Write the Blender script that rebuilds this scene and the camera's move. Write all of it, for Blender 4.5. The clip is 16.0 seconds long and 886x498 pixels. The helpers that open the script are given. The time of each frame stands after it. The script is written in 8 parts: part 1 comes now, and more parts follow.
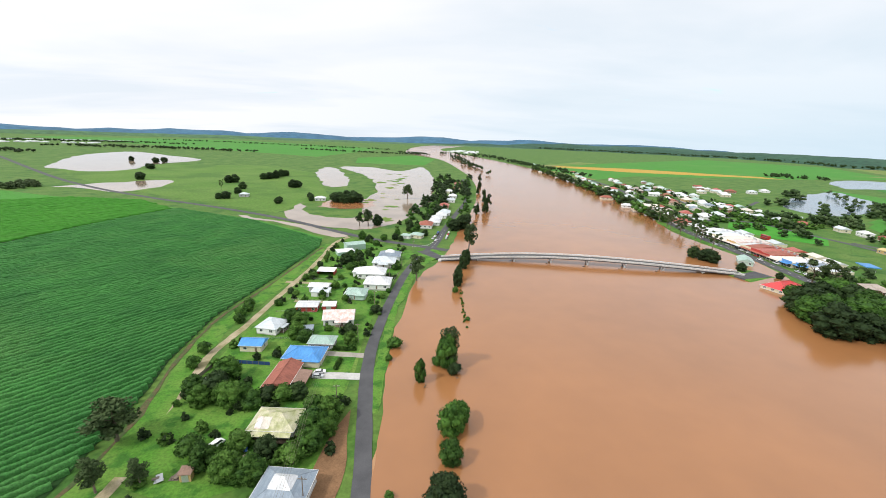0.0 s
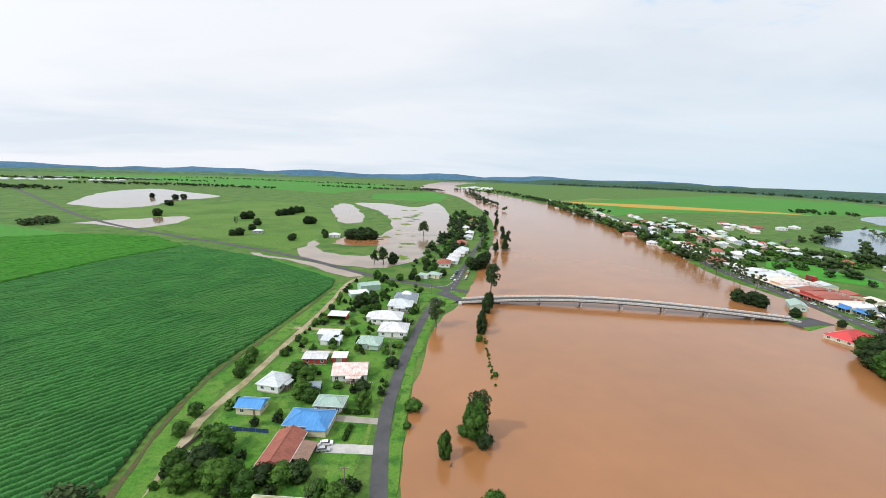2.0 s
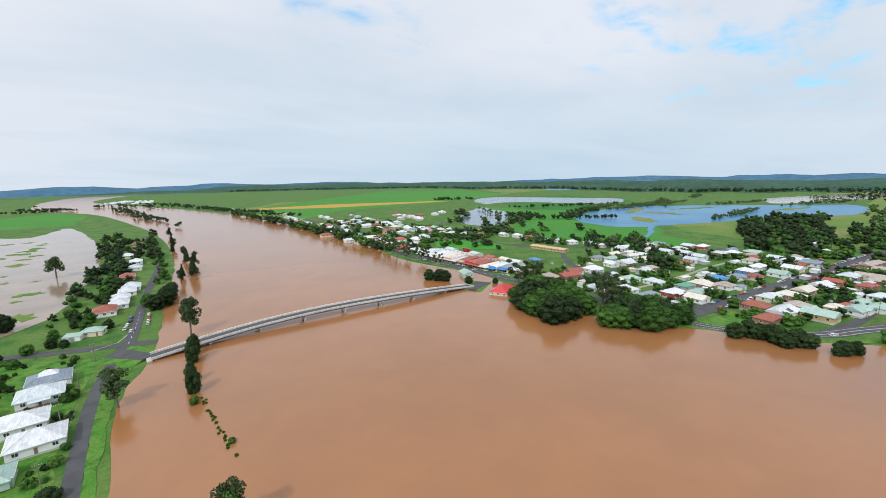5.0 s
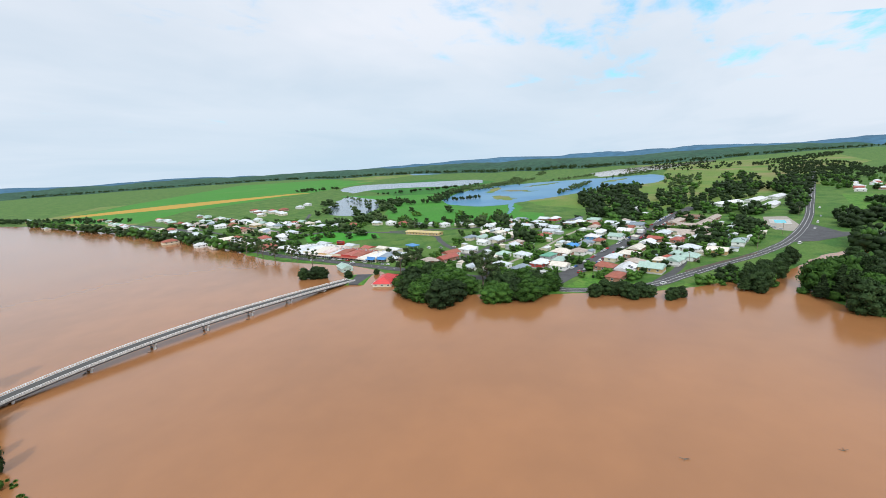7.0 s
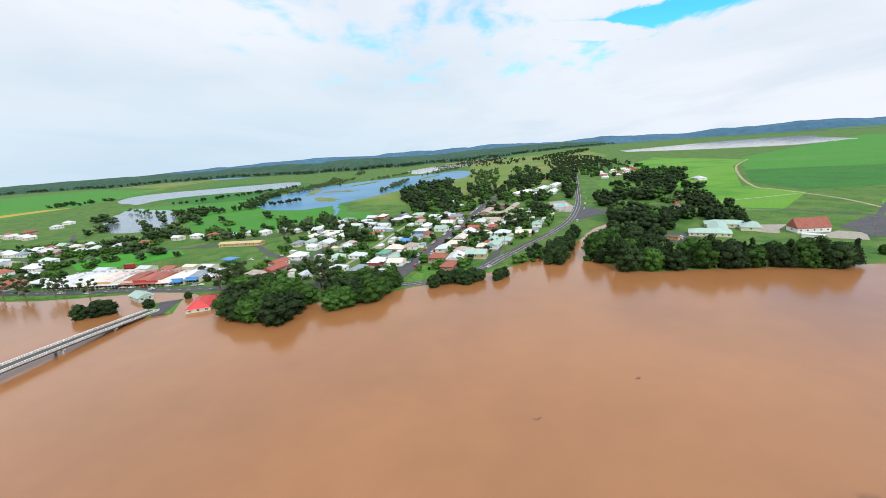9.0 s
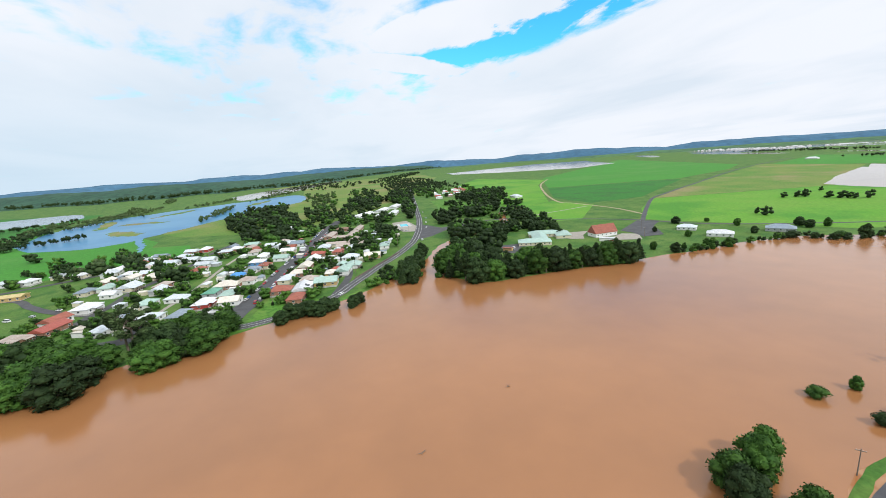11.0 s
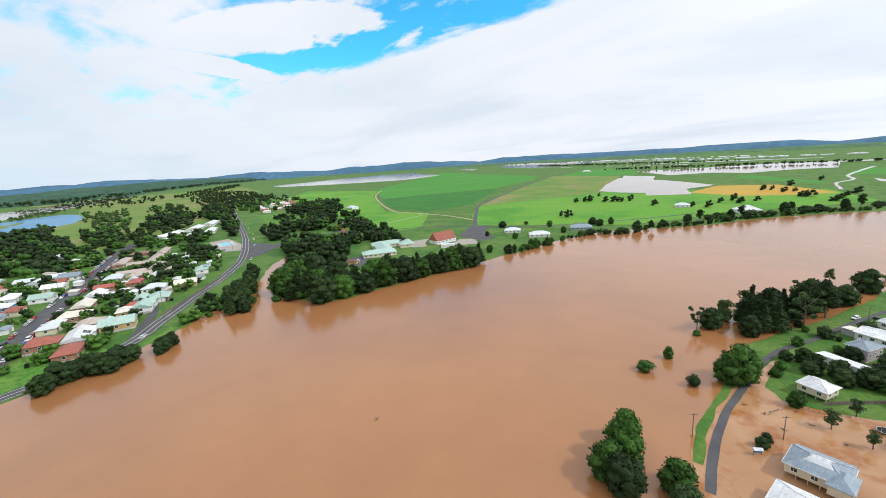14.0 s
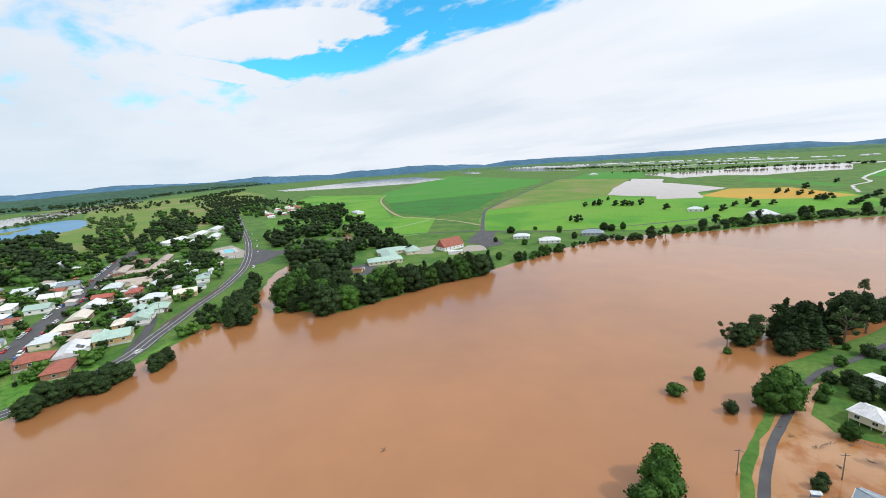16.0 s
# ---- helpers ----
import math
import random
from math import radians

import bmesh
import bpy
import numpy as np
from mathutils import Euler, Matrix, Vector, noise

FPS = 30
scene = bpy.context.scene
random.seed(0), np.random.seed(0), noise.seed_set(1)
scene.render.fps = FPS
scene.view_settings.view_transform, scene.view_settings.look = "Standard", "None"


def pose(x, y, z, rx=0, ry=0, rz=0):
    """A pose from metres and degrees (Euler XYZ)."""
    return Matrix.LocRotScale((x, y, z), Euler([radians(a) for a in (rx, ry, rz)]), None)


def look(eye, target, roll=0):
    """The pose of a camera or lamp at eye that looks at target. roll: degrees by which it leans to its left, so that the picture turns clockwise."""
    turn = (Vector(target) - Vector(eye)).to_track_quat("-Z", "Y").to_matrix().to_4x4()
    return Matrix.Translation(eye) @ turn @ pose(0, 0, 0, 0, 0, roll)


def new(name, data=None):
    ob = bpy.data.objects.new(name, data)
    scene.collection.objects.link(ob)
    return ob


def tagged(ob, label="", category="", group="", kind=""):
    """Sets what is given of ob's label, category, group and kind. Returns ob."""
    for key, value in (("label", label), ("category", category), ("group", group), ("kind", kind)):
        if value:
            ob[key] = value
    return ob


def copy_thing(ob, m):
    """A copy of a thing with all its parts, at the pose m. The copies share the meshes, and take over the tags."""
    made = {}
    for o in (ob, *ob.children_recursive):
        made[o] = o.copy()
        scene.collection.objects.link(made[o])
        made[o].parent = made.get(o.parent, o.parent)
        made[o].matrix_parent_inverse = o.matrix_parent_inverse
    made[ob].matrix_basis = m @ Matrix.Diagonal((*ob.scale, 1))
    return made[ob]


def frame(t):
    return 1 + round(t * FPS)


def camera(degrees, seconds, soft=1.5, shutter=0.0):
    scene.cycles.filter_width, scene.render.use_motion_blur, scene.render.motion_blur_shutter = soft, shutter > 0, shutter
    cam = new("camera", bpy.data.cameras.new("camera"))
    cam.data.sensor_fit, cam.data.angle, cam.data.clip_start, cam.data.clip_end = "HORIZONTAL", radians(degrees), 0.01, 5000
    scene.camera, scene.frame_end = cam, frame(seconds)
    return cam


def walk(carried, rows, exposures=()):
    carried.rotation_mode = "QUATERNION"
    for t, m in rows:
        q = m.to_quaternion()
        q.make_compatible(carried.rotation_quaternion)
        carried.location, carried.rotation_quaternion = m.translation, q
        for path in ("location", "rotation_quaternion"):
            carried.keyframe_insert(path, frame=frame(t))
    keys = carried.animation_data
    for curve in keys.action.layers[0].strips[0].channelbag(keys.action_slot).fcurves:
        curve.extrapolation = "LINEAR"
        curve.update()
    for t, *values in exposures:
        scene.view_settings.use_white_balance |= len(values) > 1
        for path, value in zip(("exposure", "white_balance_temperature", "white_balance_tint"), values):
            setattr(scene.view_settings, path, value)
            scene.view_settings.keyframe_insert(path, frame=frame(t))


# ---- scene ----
cam = camera(94.0, 16.0, soft=0.65)


def flight(x, y, z, heading, down, lean):
    """A pose from a place, a heading clockwise from +y, a downward tilt and a lean, in degrees."""
    return pose(x, y, z, 90 - down, 0, -heading) @ pose(0, 0, 0, 0, 0, -lean)


walk(cam, [
    (0.0, flight(0.65, -20.56, 94.64, 3.88, 15.37, -2.19)),
    (0.5, flight(-0.56, -14.53, 94.21, 3.47, 14.42, -2.58)),
    (1.0, flight(-1.60, -8.55, 93.74, 2.74, 13.17, -2.49)),
    (1.5, flight(-2.52, -3.00, 93.45, 1.88, 11.87, -2.37)),
    (2.0, flight(-3.44, 2.05, 93.29, 1.82, 10.57, -1.94)),
    (2.5, flight(-4.38, 6.49, 93.33, 4.58, 9.25, -1.09)),
    (3.0, flight(-5.40, 10.57, 93.68, 12.18, 8.45, -0.13)),
    (3.5, flight(-6.92, 14.89, 94.12, 21.91, 8.24, 0.81)),
    (4.0, flight(-7.98, 19.00, 94.51, 30.79, 8.54, 1.27)),
    (4.5, flight(-8.49, 22.85, 94.65, 37.66, 9.16, 0.97)),
    (5.0, flight(-8.24, 26.44, 94.62, 43.27, 9.80, 1.04)),
    (5.5, flight(-7.32, 29.62, 94.50, 47.99, 10.41, 1.43)),
    (6.0, flight(-5.99, 32.48, 94.43, 52.25, 11.00, 2.03)),
    (6.5, flight(-4.44, 35.09, 94.54, 56.46, 11.68, 2.84)),
    (7.0, flight(-3.28, 37.68, 94.49, 61.14, 12.23, 3.56)),
    (7.5, flight(-2.52, 40.14, 94.32, 66.62, 12.68, 4.23)),
    (8.0, flight(-1.79, 42.51, 94.17, 72.78, 13.15, 4.54)),
    (8.5, flight(-0.72, 44.87, 93.88, 79.20, 13.55, 4.59)),
    (9.0, flight(0.92, 47.09, 93.41, 85.47, 13.86, 4.41)),
    (9.5, flight(3.28, 49.09, 92.89, 91.45, 13.75, 4.30)),
    (10.0, flight(6.29, 50.84, 92.35, 97.19, 13.36, 4.26)),
    (10.5, flight(9.75, 52.35, 91.83, 102.68, 12.83, 4.27)),
    (11.0, flight(13.40, 53.56, 91.33, 107.97, 12.34, 4.26)),
    (11.5, flight(16.98, 54.18, 90.77, 113.06, 11.98, 4.19)),
    (12.0, flight(20.30, 54.28, 90.22, 117.95, 11.93, 4.02)),
    (12.5, flight(23.77, 53.97, 89.72, 121.68, 12.04, 3.68)),
    (13.0, flight(27.00, 53.53, 89.16, 124.49, 11.99, 3.57)),
    (13.5, flight(30.34, 52.43, 88.44, 127.33, 12.13, 3.59)),
    (14.0, flight(33.78, 51.05, 87.79, 130.96, 12.20, 3.51)),
    (14.5, flight(37.03, 49.40, 87.56, 133.60, 12.31, 3.50)),
    (15.0, flight(39.96, 47.80, 87.81, 133.78, 12.24, 3.28)),
    (15.5, flight(42.54, 46.10, 88.42, 132.03, 12.07, 3.38)),
    (16.0, flight(44.95, 44.37, 88.86, 130.30, 11.70, 3.79)),
], exposures=[(0.0, 0.0, 6350, 10), (1.5, -0.08, 6300, 10), (3.0, -0.26, 6050, 9), (4.5, -0.3, 6000, 9), (7.0, -0.21, 6000, 9), (9.0, -0.12, 6100, 9), (12.0, -0.12, 6100, 9), (16.0, -0.16, 6100, 9)])

import mathutils

# ---- light ----
SUN_HEADING = radians(-118)          # where the sun stands, clockwise from +y
SUN_UP = radians(43)
world = bpy.data.worlds.new("sky")
scene.world = world
world.use_nodes = True
wt = world.node_tree
wt.nodes.clear()


def build_sky():
    out = wt.nodes.new("ShaderNodeOutputWorld")
    bg = wt.nodes.new("ShaderNodeBackground")
    sky = wt.nodes.new("ShaderNodeTexSky")
    sky.sky_type = "NISHITA"
    sky.sun_disc = False
    sky.sun_elevation = SUN_UP
    sky.sun_rotation = SUN_HEADING
    sky.air_density = 1.2
    sky.dust_density = 0.6
    dim = wt.nodes.new("ShaderNodeVectorMath")
    dim.operation = "SCALE"
    dim.inputs["Scale"].default_value = 0.15
    wt.links.new(sky.outputs[0], dim.inputs[0])
    tc = wt.nodes.new("ShaderNodeTexCoord")
    sep = wt.nodes.new("ShaderNodeSeparateXYZ")
    wt.links.new(tc.outputs["Generated"], sep.inputs[0])

    def m(op, a, b=None, c=None, clamp=False):
        n = wt.nodes.new("ShaderNodeMath")
        n.operation = op
        n.use_clamp = clamp
        for i, v in enumerate((a, b, c)):
            if v is None:
                continue
            if isinstance(v, (int, float)):
                n.inputs[i].default_value = v
            else:
                wt.links.new(v, n.inputs[i])
        return n.outputs[0]

    # a flat sheet of cloud overhead
    up = m("MAXIMUM", sep.outputs[2], 0.0)
    low = m("ADD", up, 0.11)
    u = m("DIVIDE", sep.outputs[0], low)
    v = m("DIVIDE", sep.outputs[1], low)
    plane = wt.nodes.new("ShaderNodeCombineXYZ")
    wt.links.new(u, plane.inputs[0])
    wt.links.new(v, plane.inputs[1])

    def nz(scale, detail, rough, shift, stretch=(1, 1, 1), distort=0.3):
        mp = wt.nodes.new("ShaderNodeMapping")
        mp.inputs["Location"].default_value = shift
        mp.inputs["Scale"].default_value = stretch
        wt.links.new(plane.outputs[0], mp.inputs[0])
        t = wt.nodes.new("ShaderNodeTexNoise")
        t.inputs["Scale"].default_value = scale
        t.inputs["Detail"].default_value = detail
        t.inputs["Roughness"].default_value = rough
        t.inputs["Distortion"].default_value = distort
        wt.links.new(mp.outputs[0], t.inputs["Vector"])
        return t.outputs["Fac"]

    wide = nz(0.55, 6, 0.55, (3.1, 1.7, 0))
    fine = nz(2.6, 9, 0.58, (0.4, 5.2, 0), (0.8, 1.1, 1), 0.35)
    # the one long gap in the cloud stands over the south-east
    du, dv = m("SUBTRACT", u, 2.1), m("SUBTRACT", v, -1.56)
    along = m("ADD", m("MULTIPLY", du, -0.943), m("MULTIPLY", dv, -0.334))
    across = m("ADD", m("MULTIPLY", du, 0.334), m("MULTIPLY", dv, -0.943))
    # its south side is the sharp edge of a bank, its north side breaks up into small clouds
    side = m("MAXIMUM", m("MULTIPLY", across, 3.6), m("MULTIPLY", across, -1.0))
    d = m("SQRT", m("ADD", m("POWER", m("ABSOLUTE", m("MULTIPLY", along, 0.57)), 2.0), m("POWER", m("ABSOLUTE", side), 2.0)))
    gap = m("SUBTRACT", 1.0, d, clamp=True)
    # thinner cloud east of the gap
    d2 = m("SQRT", m("ADD", m("POWER", m("ABSOLUTE", m("SUBTRACT", u, 2.9)), 2.0), m("POWER", m("ABSOLUTE", m("SUBTRACT", v, -0.2)), 2.0)))
    thin = m("SUBTRACT", 1.0, m("DIVIDE", d2, 2.2), clamp=True)
    d3 = m("SQRT", m("ADD", m("POWER", m("ABSOLUTE", m("SUBTRACT", u, 1.15)), 2.0), m("POWER", m("ABSOLUTE", m("SUBTRACT", v, 1.75)), 2.0)))
    thin2 = m("SUBTRACT", 1.0, m("DIVIDE", d3, 0.6), clamp=True)
    broken = m("MULTIPLY", m("SUBTRACT", 0.5, nz(1.7, 6, 0.55, (2.4, 0.9, 0), (0.8, 1.2, 1), 0.2)), 3.2)
    puffs = m("MULTIPLY", m("SUBTRACT", 0.5, nz(4.4, 7, 0.6, (5.1, 3.3, 0), (0.7, 1.25, 1), 0.3)), 2.6)
    cover = m("ADD", m("MULTIPLY", wide, 0.35), m("MULTIPLY", fine, 1.15))
    thick = m("SUBTRACT", m("ADD", cover, 0.22), m("ADD", m("MULTIPLY", gap, m("ADD", m("ADD", 0.86, broken), puffs)), m("ADD", m("MULTIPLY", thin, m("ADD", 0.33, m("MULTIPLY", broken, 0.42))), m("MULTIPLY", thin2, 0.34))))
    # two heaped clouds drift in the gap
    for cu, cv, wu, wv, long, broad in ((2.33, -1.0, -0.65, -0.76, 0.62, 0.34), (2.99, -0.84, 0.27, -0.96, 0.46, 0.17)):
        eu, ev = m("SUBTRACT", u, cu), m("SUBTRACT", v, cv)
        ea = m("DIVIDE", m("ADD", m("MULTIPLY", eu, wu), m("MULTIPLY", ev, wv)), long)
        eb = m("DIVIDE", m("SUBTRACT", m("MULTIPLY", eu, wv), m("MULTIPLY", ev, wu)), broad)
        heap = m("SUBTRACT", 1.0, m("SQRT", m("ADD", m("MULTIPLY", ea, ea), m("MULTIPLY", eb, eb))), clamp=True)
        thick = m("ADD", thick, m("MULTIPLY", m("POWER", heap, 0.7), m("SUBTRACT", 1.35, m("MULTIPLY", puffs, 0.8))))
    mask = wt.nodes.new("ShaderNodeMapRange")
    mask.interpolation_type = "SMOOTHSTEP"
    mask.inputs["From Min"].default_value = 0.34
    mask.inputs["From Max"].default_value = 0.80
    wt.links.new(thick, mask.inputs["Value"])
    tone = wt.nodes.new("ShaderNodeValToRGB")
    tone.color_ramp.elements[0].position = 0.34
    tone.color_ramp.elements[0].color = (0.80, 0.85, 0.90, 1)
    tone.color_ramp.elements[1].position = 0.56
    tone.color_ramp.elements[1].color = (0.97, 0.965, 0.98, 1)
    wt.links.new(nz(0.5, 5, 0.55, (7.3, 2.2, 0), (0.6, 1.0, 1)), tone.inputs["Fac"])

    def blend(fac, a, b):
        n = wt.nodes.new("ShaderNodeMix")
        n.data_type = "RGBA"
        wt.links.new(fac, n.inputs[0])
        for i, c in ((6, a), (7, b)):
            if isinstance(c, tuple):
                n.inputs[i].default_value = c
            else:
                wt.links.new(c, n.inputs[i])
        return n.outputs[2]

    # clear sky, and a pale blue veil low over the north-east
    tinted = wt.nodes.new("ShaderNodeVectorMath")
    tinted.operation = "MULTIPLY"
    tinted.inputs[1].default_value = (0.34, 1.30, 1.55)
    wt.links.new(dim.outputs[0], tinted.inputs[0])
    sunward = m("MAXIMUM", m("ADD", m("ADD", m("MULTIPLY", sep.outputs[0], math.sin(SUN_HEADING) * math.cos(SUN_UP)), m("MULTIPLY", sep.outputs[1], math.cos(SUN_HEADING) * math.cos(SUN_UP))), m("MULTIPLY", sep.outputs[2], math.sin(SUN_UP))), 0.0)
    lit = wt.nodes.new("ShaderNodeVectorMath")
    lit.operation = "SCALE"
    wt.links.new(tone.outputs[0], lit.inputs[0])
    wt.links.new(m("ADD", 1.05, m("MULTIPLY", m("MULTIPLY", sunward, sunward), 0.55)), lit.inputs["Scale"])
    clouds = blend(mask.outputs[0], tinted.outputs[0], lit.outputs[0])
    east = m("ADD", m("MULTIPLY", sep.outputs[0], 0.80), m("MULTIPLY", sep.outputs[1], 0.60), clamp=True)
    veil = m("MULTIPLY", m("MULTIPLY", east, east), m("SUBTRACT", 1.0, m("MULTIPLY", up, 3.6), clamp=True))
    final = blend(m("MULTIPLY", veil, 0.8), clouds, (0.66, 0.82, 0.92, 1))
    wt.links.new(final, bg.inputs["Color"])
    bg.inputs["Strength"].default_value = 1.0
    wt.links.new(bg.outputs[0], out.inputs[0])


build_sky()
sun_data = bpy.data.lights.new("sun", "SUN")
sun_data.energy = 2.3
sun_data.angle = radians(2.5)
sun_data.color = (1.0, 0.95, 0.87)
sun = new("sun", sun_data)
_s = Vector((math.sin(SUN_HEADING) * math.cos(SUN_UP), math.cos(SUN_HEADING) * math.cos(SUN_UP), math.sin(SUN_UP)))
sun.matrix_world = look(_s * 500, (0, 0, 0))
scene.view_settings.exposure = 0.0


# ---- materials ----
def material(name, base, rough=0.8, vary=0.25, scale=0.4, fine=6.0, metal=0.0, bump=0.0, tint=None, specular=0.3, per_object=0.0, bump_scale=None, detail=5, patch=None, patch_scale=0.02):
    """Base colour broken up by a wide and a fine noise, at real size; tint is a second colour that the wide noise brings in."""
    mt = bpy.data.materials.new(name)
    mt.use_nodes = True
    nt = mt.node_tree
    bs = nt.nodes["Principled BSDF"]
    bs.inputs["Roughness"].default_value = rough
    bs.inputs["Metallic"].default_value = metal
    bs.inputs["Specular IOR Level"].default_value = specular
    geo = nt.nodes.new("ShaderNodeNewGeometry")
    vec = geo.outputs["Position"]

    def noise_at(sc, det):
        t = nt.nodes.new("ShaderNodeTexNoise")
        t.inputs["Scale"].default_value = sc
        t.inputs["Detail"].default_value = det
        t.inputs["Roughness"].default_value = 0.6
        nt.links.new(vec, t.inputs["Vector"])
        return t.outputs["Fac"]

    wide = noise_at(scale, detail)
    small = noise_at(fine, 3)
    second = tint or tuple(c * (1 - vary) for c in base)
    ramp = nt.nodes.new("ShaderNodeValToRGB")
    ramp.color_ramp.elements[0].position = 0.36
    ramp.color_ramp.elements[1].position = 0.64
    ramp.color_ramp.elements[0].color = (*second, 1)
    ramp.color_ramp.elements[1].color = (*base, 1)
    nt.links.new(wide, ramp.inputs["Fac"])
    hsv = nt.nodes.new("ShaderNodeHueSaturation")
    mul = nt.nodes.new("ShaderNodeMapRange")
    mul.inputs["From Min"].default_value = 0.25
    mul.inputs["From Max"].default_value = 0.75
    mul.inputs["To Min"].default_value = 1 - vary
    mul.inputs["To Max"].default_value = 1 + vary * 0.8
    nt.links.new(small, mul.inputs["Value"])
    value = mul.outputs[0]
    if per_object:
        info = nt.nodes.new("ShaderNodeObjectInfo")
        r = nt.nodes.new("ShaderNodeMapRange")
        r.inputs["To Min"].default_value = 1 - per_object
        r.inputs["To Max"].default_value = 1 + per_object
        nt.links.new(info.outputs["Random"], r.inputs["Value"])
        mm = nt.nodes.new("ShaderNodeMath")
        mm.operation = "MULTIPLY"
        nt.links.new(value, mm.inputs[0])
        nt.links.new(r.outputs[0], mm.inputs[1])
        value = mm.outputs[0]
    nt.links.new(value, hsv.inputs["Value"])
    colour = ramp.outputs[0]
    if patch:
        # a third tone in patches of their own shape
        soft = nt.nodes.new("ShaderNodeMapRange")
        soft.inputs["From Min"].default_value = 0.5
        soft.inputs["From Max"].default_value = 0.62
        nt.links.new(noise_at(patch_scale, 6), soft.inputs["Value"])
        mix = nt.nodes.new("ShaderNodeMix")
        mix.data_type = "RGBA"
        nt.links.new(soft.outputs[0], mix.inputs[0])
        nt.links.new(colour, mix.inputs[6])
        mix.inputs[7].default_value = (*patch, 1)
        colour = mix.outputs[2]
    nt.links.new(colour, hsv.inputs["Color"])
    nt.links.new(hsv.outputs[0], bs.inputs["Base Color"])
    if bump:
        bp = nt.nodes.new("ShaderNodeBump")
        bp.inputs["Strength"].default_value = bump
        bp.inputs["Distance"].default_value = 0.3
        nt.links.new(noise_at(bump_scale or fine, 4), bp.inputs["Height"])
        nt.links.new(bp.outputs[0], bs.inputs["Normal"])
    return mt


def iron_sheet(name, base, tint=None, rough=0.45):
    """Corrugated roof sheet: ribs as fine relief, streaks of weather as colour."""
    mt = material(name, base, rough, 0.16, 0.35, 2.5, metal=0.0, tint=tint, specular=0.5, per_object=0.08)
    nt = mt.node_tree
    bs = nt.nodes["Principled BSDF"]
    tc = nt.nodes.new("ShaderNodeTexCoord")
    wv = nt.nodes.new("ShaderNodeTexWave")
    wv.inputs["Scale"].default_value = 1.6
    wv.inputs["Distortion"].default_value = 0.0
    nt.links.new(tc.outputs["Object"], wv.inputs["Vector"])
    # long stains that run down the slope
    mp = nt.nodes.new("ShaderNodeMapping")
    mp.inputs["Scale"].default_value = (1.4, 0.12, 1.0)
    nt.links.new(tc.outputs["Object"], mp.inputs[0])
    st = nt.nodes.new("ShaderNodeTexNoise")
    st.inputs["Scale"].default_value = 1.2
    st.inputs["Detail"].default_value = 4
    nt.links.new(mp.outputs[0], st.inputs["Vector"])
    rg = nt.nodes.new("ShaderNodeMapRange")
    rg.inputs["From Min"].default_value = 0.3
    rg.inputs["From Max"].default_value = 0.7
    rg.inputs["To Min"].default_value = 0.84
    rg.inputs["To Max"].default_value = 1.1
    nt.links.new(st.outputs["Fac"], rg.inputs["Value"])
    dk = nt.nodes.new("ShaderNodeVectorMath")
    dk.operation = "SCALE"
    nt.links.new(bs.inputs["Base Color"].links[0].from_socket, dk.inputs[0])
    nt.links.new(rg.outputs[0], dk.inputs["Scale"])
    nt.links.new(dk.outputs[0], bs.inputs["Base Color"])
    bp = nt.nodes.new("ShaderNodeBump")
    bp.inputs["Strength"].default_value = 0.25
    bp.inputs["Distance"].default_value = 0.05
    nt.links.new(wv.outputs["Fac"], bp.inputs["Height"])
    nt.links.new(bp.outputs[0], bs.inputs["Normal"])
    return mt


def water_material(name, deep, shallow, rough=0.12, scale=0.012, ripple=0.05, ripple_scale=0.8, patch=None, patch_scale=0.05):
    mt = material(name, deep, rough, 0.05, scale, 0.05, tint=shallow, specular=0.5, detail=4, patch=patch, patch_scale=patch_scale)
    nt = mt.node_tree
    bs = nt.nodes["Principled BSDF"]
    bs.inputs["IOR"].default_value = 1.33
    geo = nt.nodes.new("ShaderNodeNewGeometry")
    t = nt.nodes.new("ShaderNodeTexNoise")
    t.inputs["Scale"].default_value = ripple_scale
    t.inputs["Detail"].default_value = 4
    nt.links.new(geo.outputs["Position"], t.inputs["Vector"])
    bp = nt.nodes.new("ShaderNodeBump")
    bp.inputs["Strength"].default_value = ripple
    bp.inputs["Distance"].default_value = 0.4
    nt.links.new(t.outputs["Fac"], bp.inputs["Height"])
    nt.links.new(bp.outputs[0], bs.inputs["Normal"])
    return mt


GRASS = material("grass", (0.061, 0.151, 0.019), 0.9, 0.32, 0.03, 0.5, tint=(0.113, 0.189, 0.036), bump=0.3, bump_scale=1.5, patch=(0.045, 0.126, 0.018), patch_scale=0.045)
LAWN = material("lawn", (0.069, 0.207, 0.017), 0.9, 0.32, 0.07, 1.2, tint=(0.129, 0.239, 0.037), bump=0.3, bump_scale=2.0, patch=(0.041, 0.138, 0.014), patch_scale=0.16)
DRY_GRASS = material("dry_grass", (0.177, 0.223, 0.047), 0.9, 0.3, 0.010, 0.3, tint=(0.093, 0.205, 0.026), patch=(0.233, 0.214, 0.084), patch_scale=0.006)
BRIGHT_FIELD = material("young_cane", (0.045, 0.205, 0.018), 0.9, 0.26, 0.005, 0.2, tint=(0.06, 0.235, 0.022), bump=0.4, bump_scale=0.6, patch=(0.075, 0.23, 0.03), patch_scale=0.005)
CANE = material("cane_leaf", (0.049, 0.205, 0.036), 0.7, 0.5, 0.03, 1.8, tint=(0.033, 0.150, 0.028), bump=0.8, bump_scale=2.0, patch=(0.06, 0.195, 0.039), patch_scale=0.012)
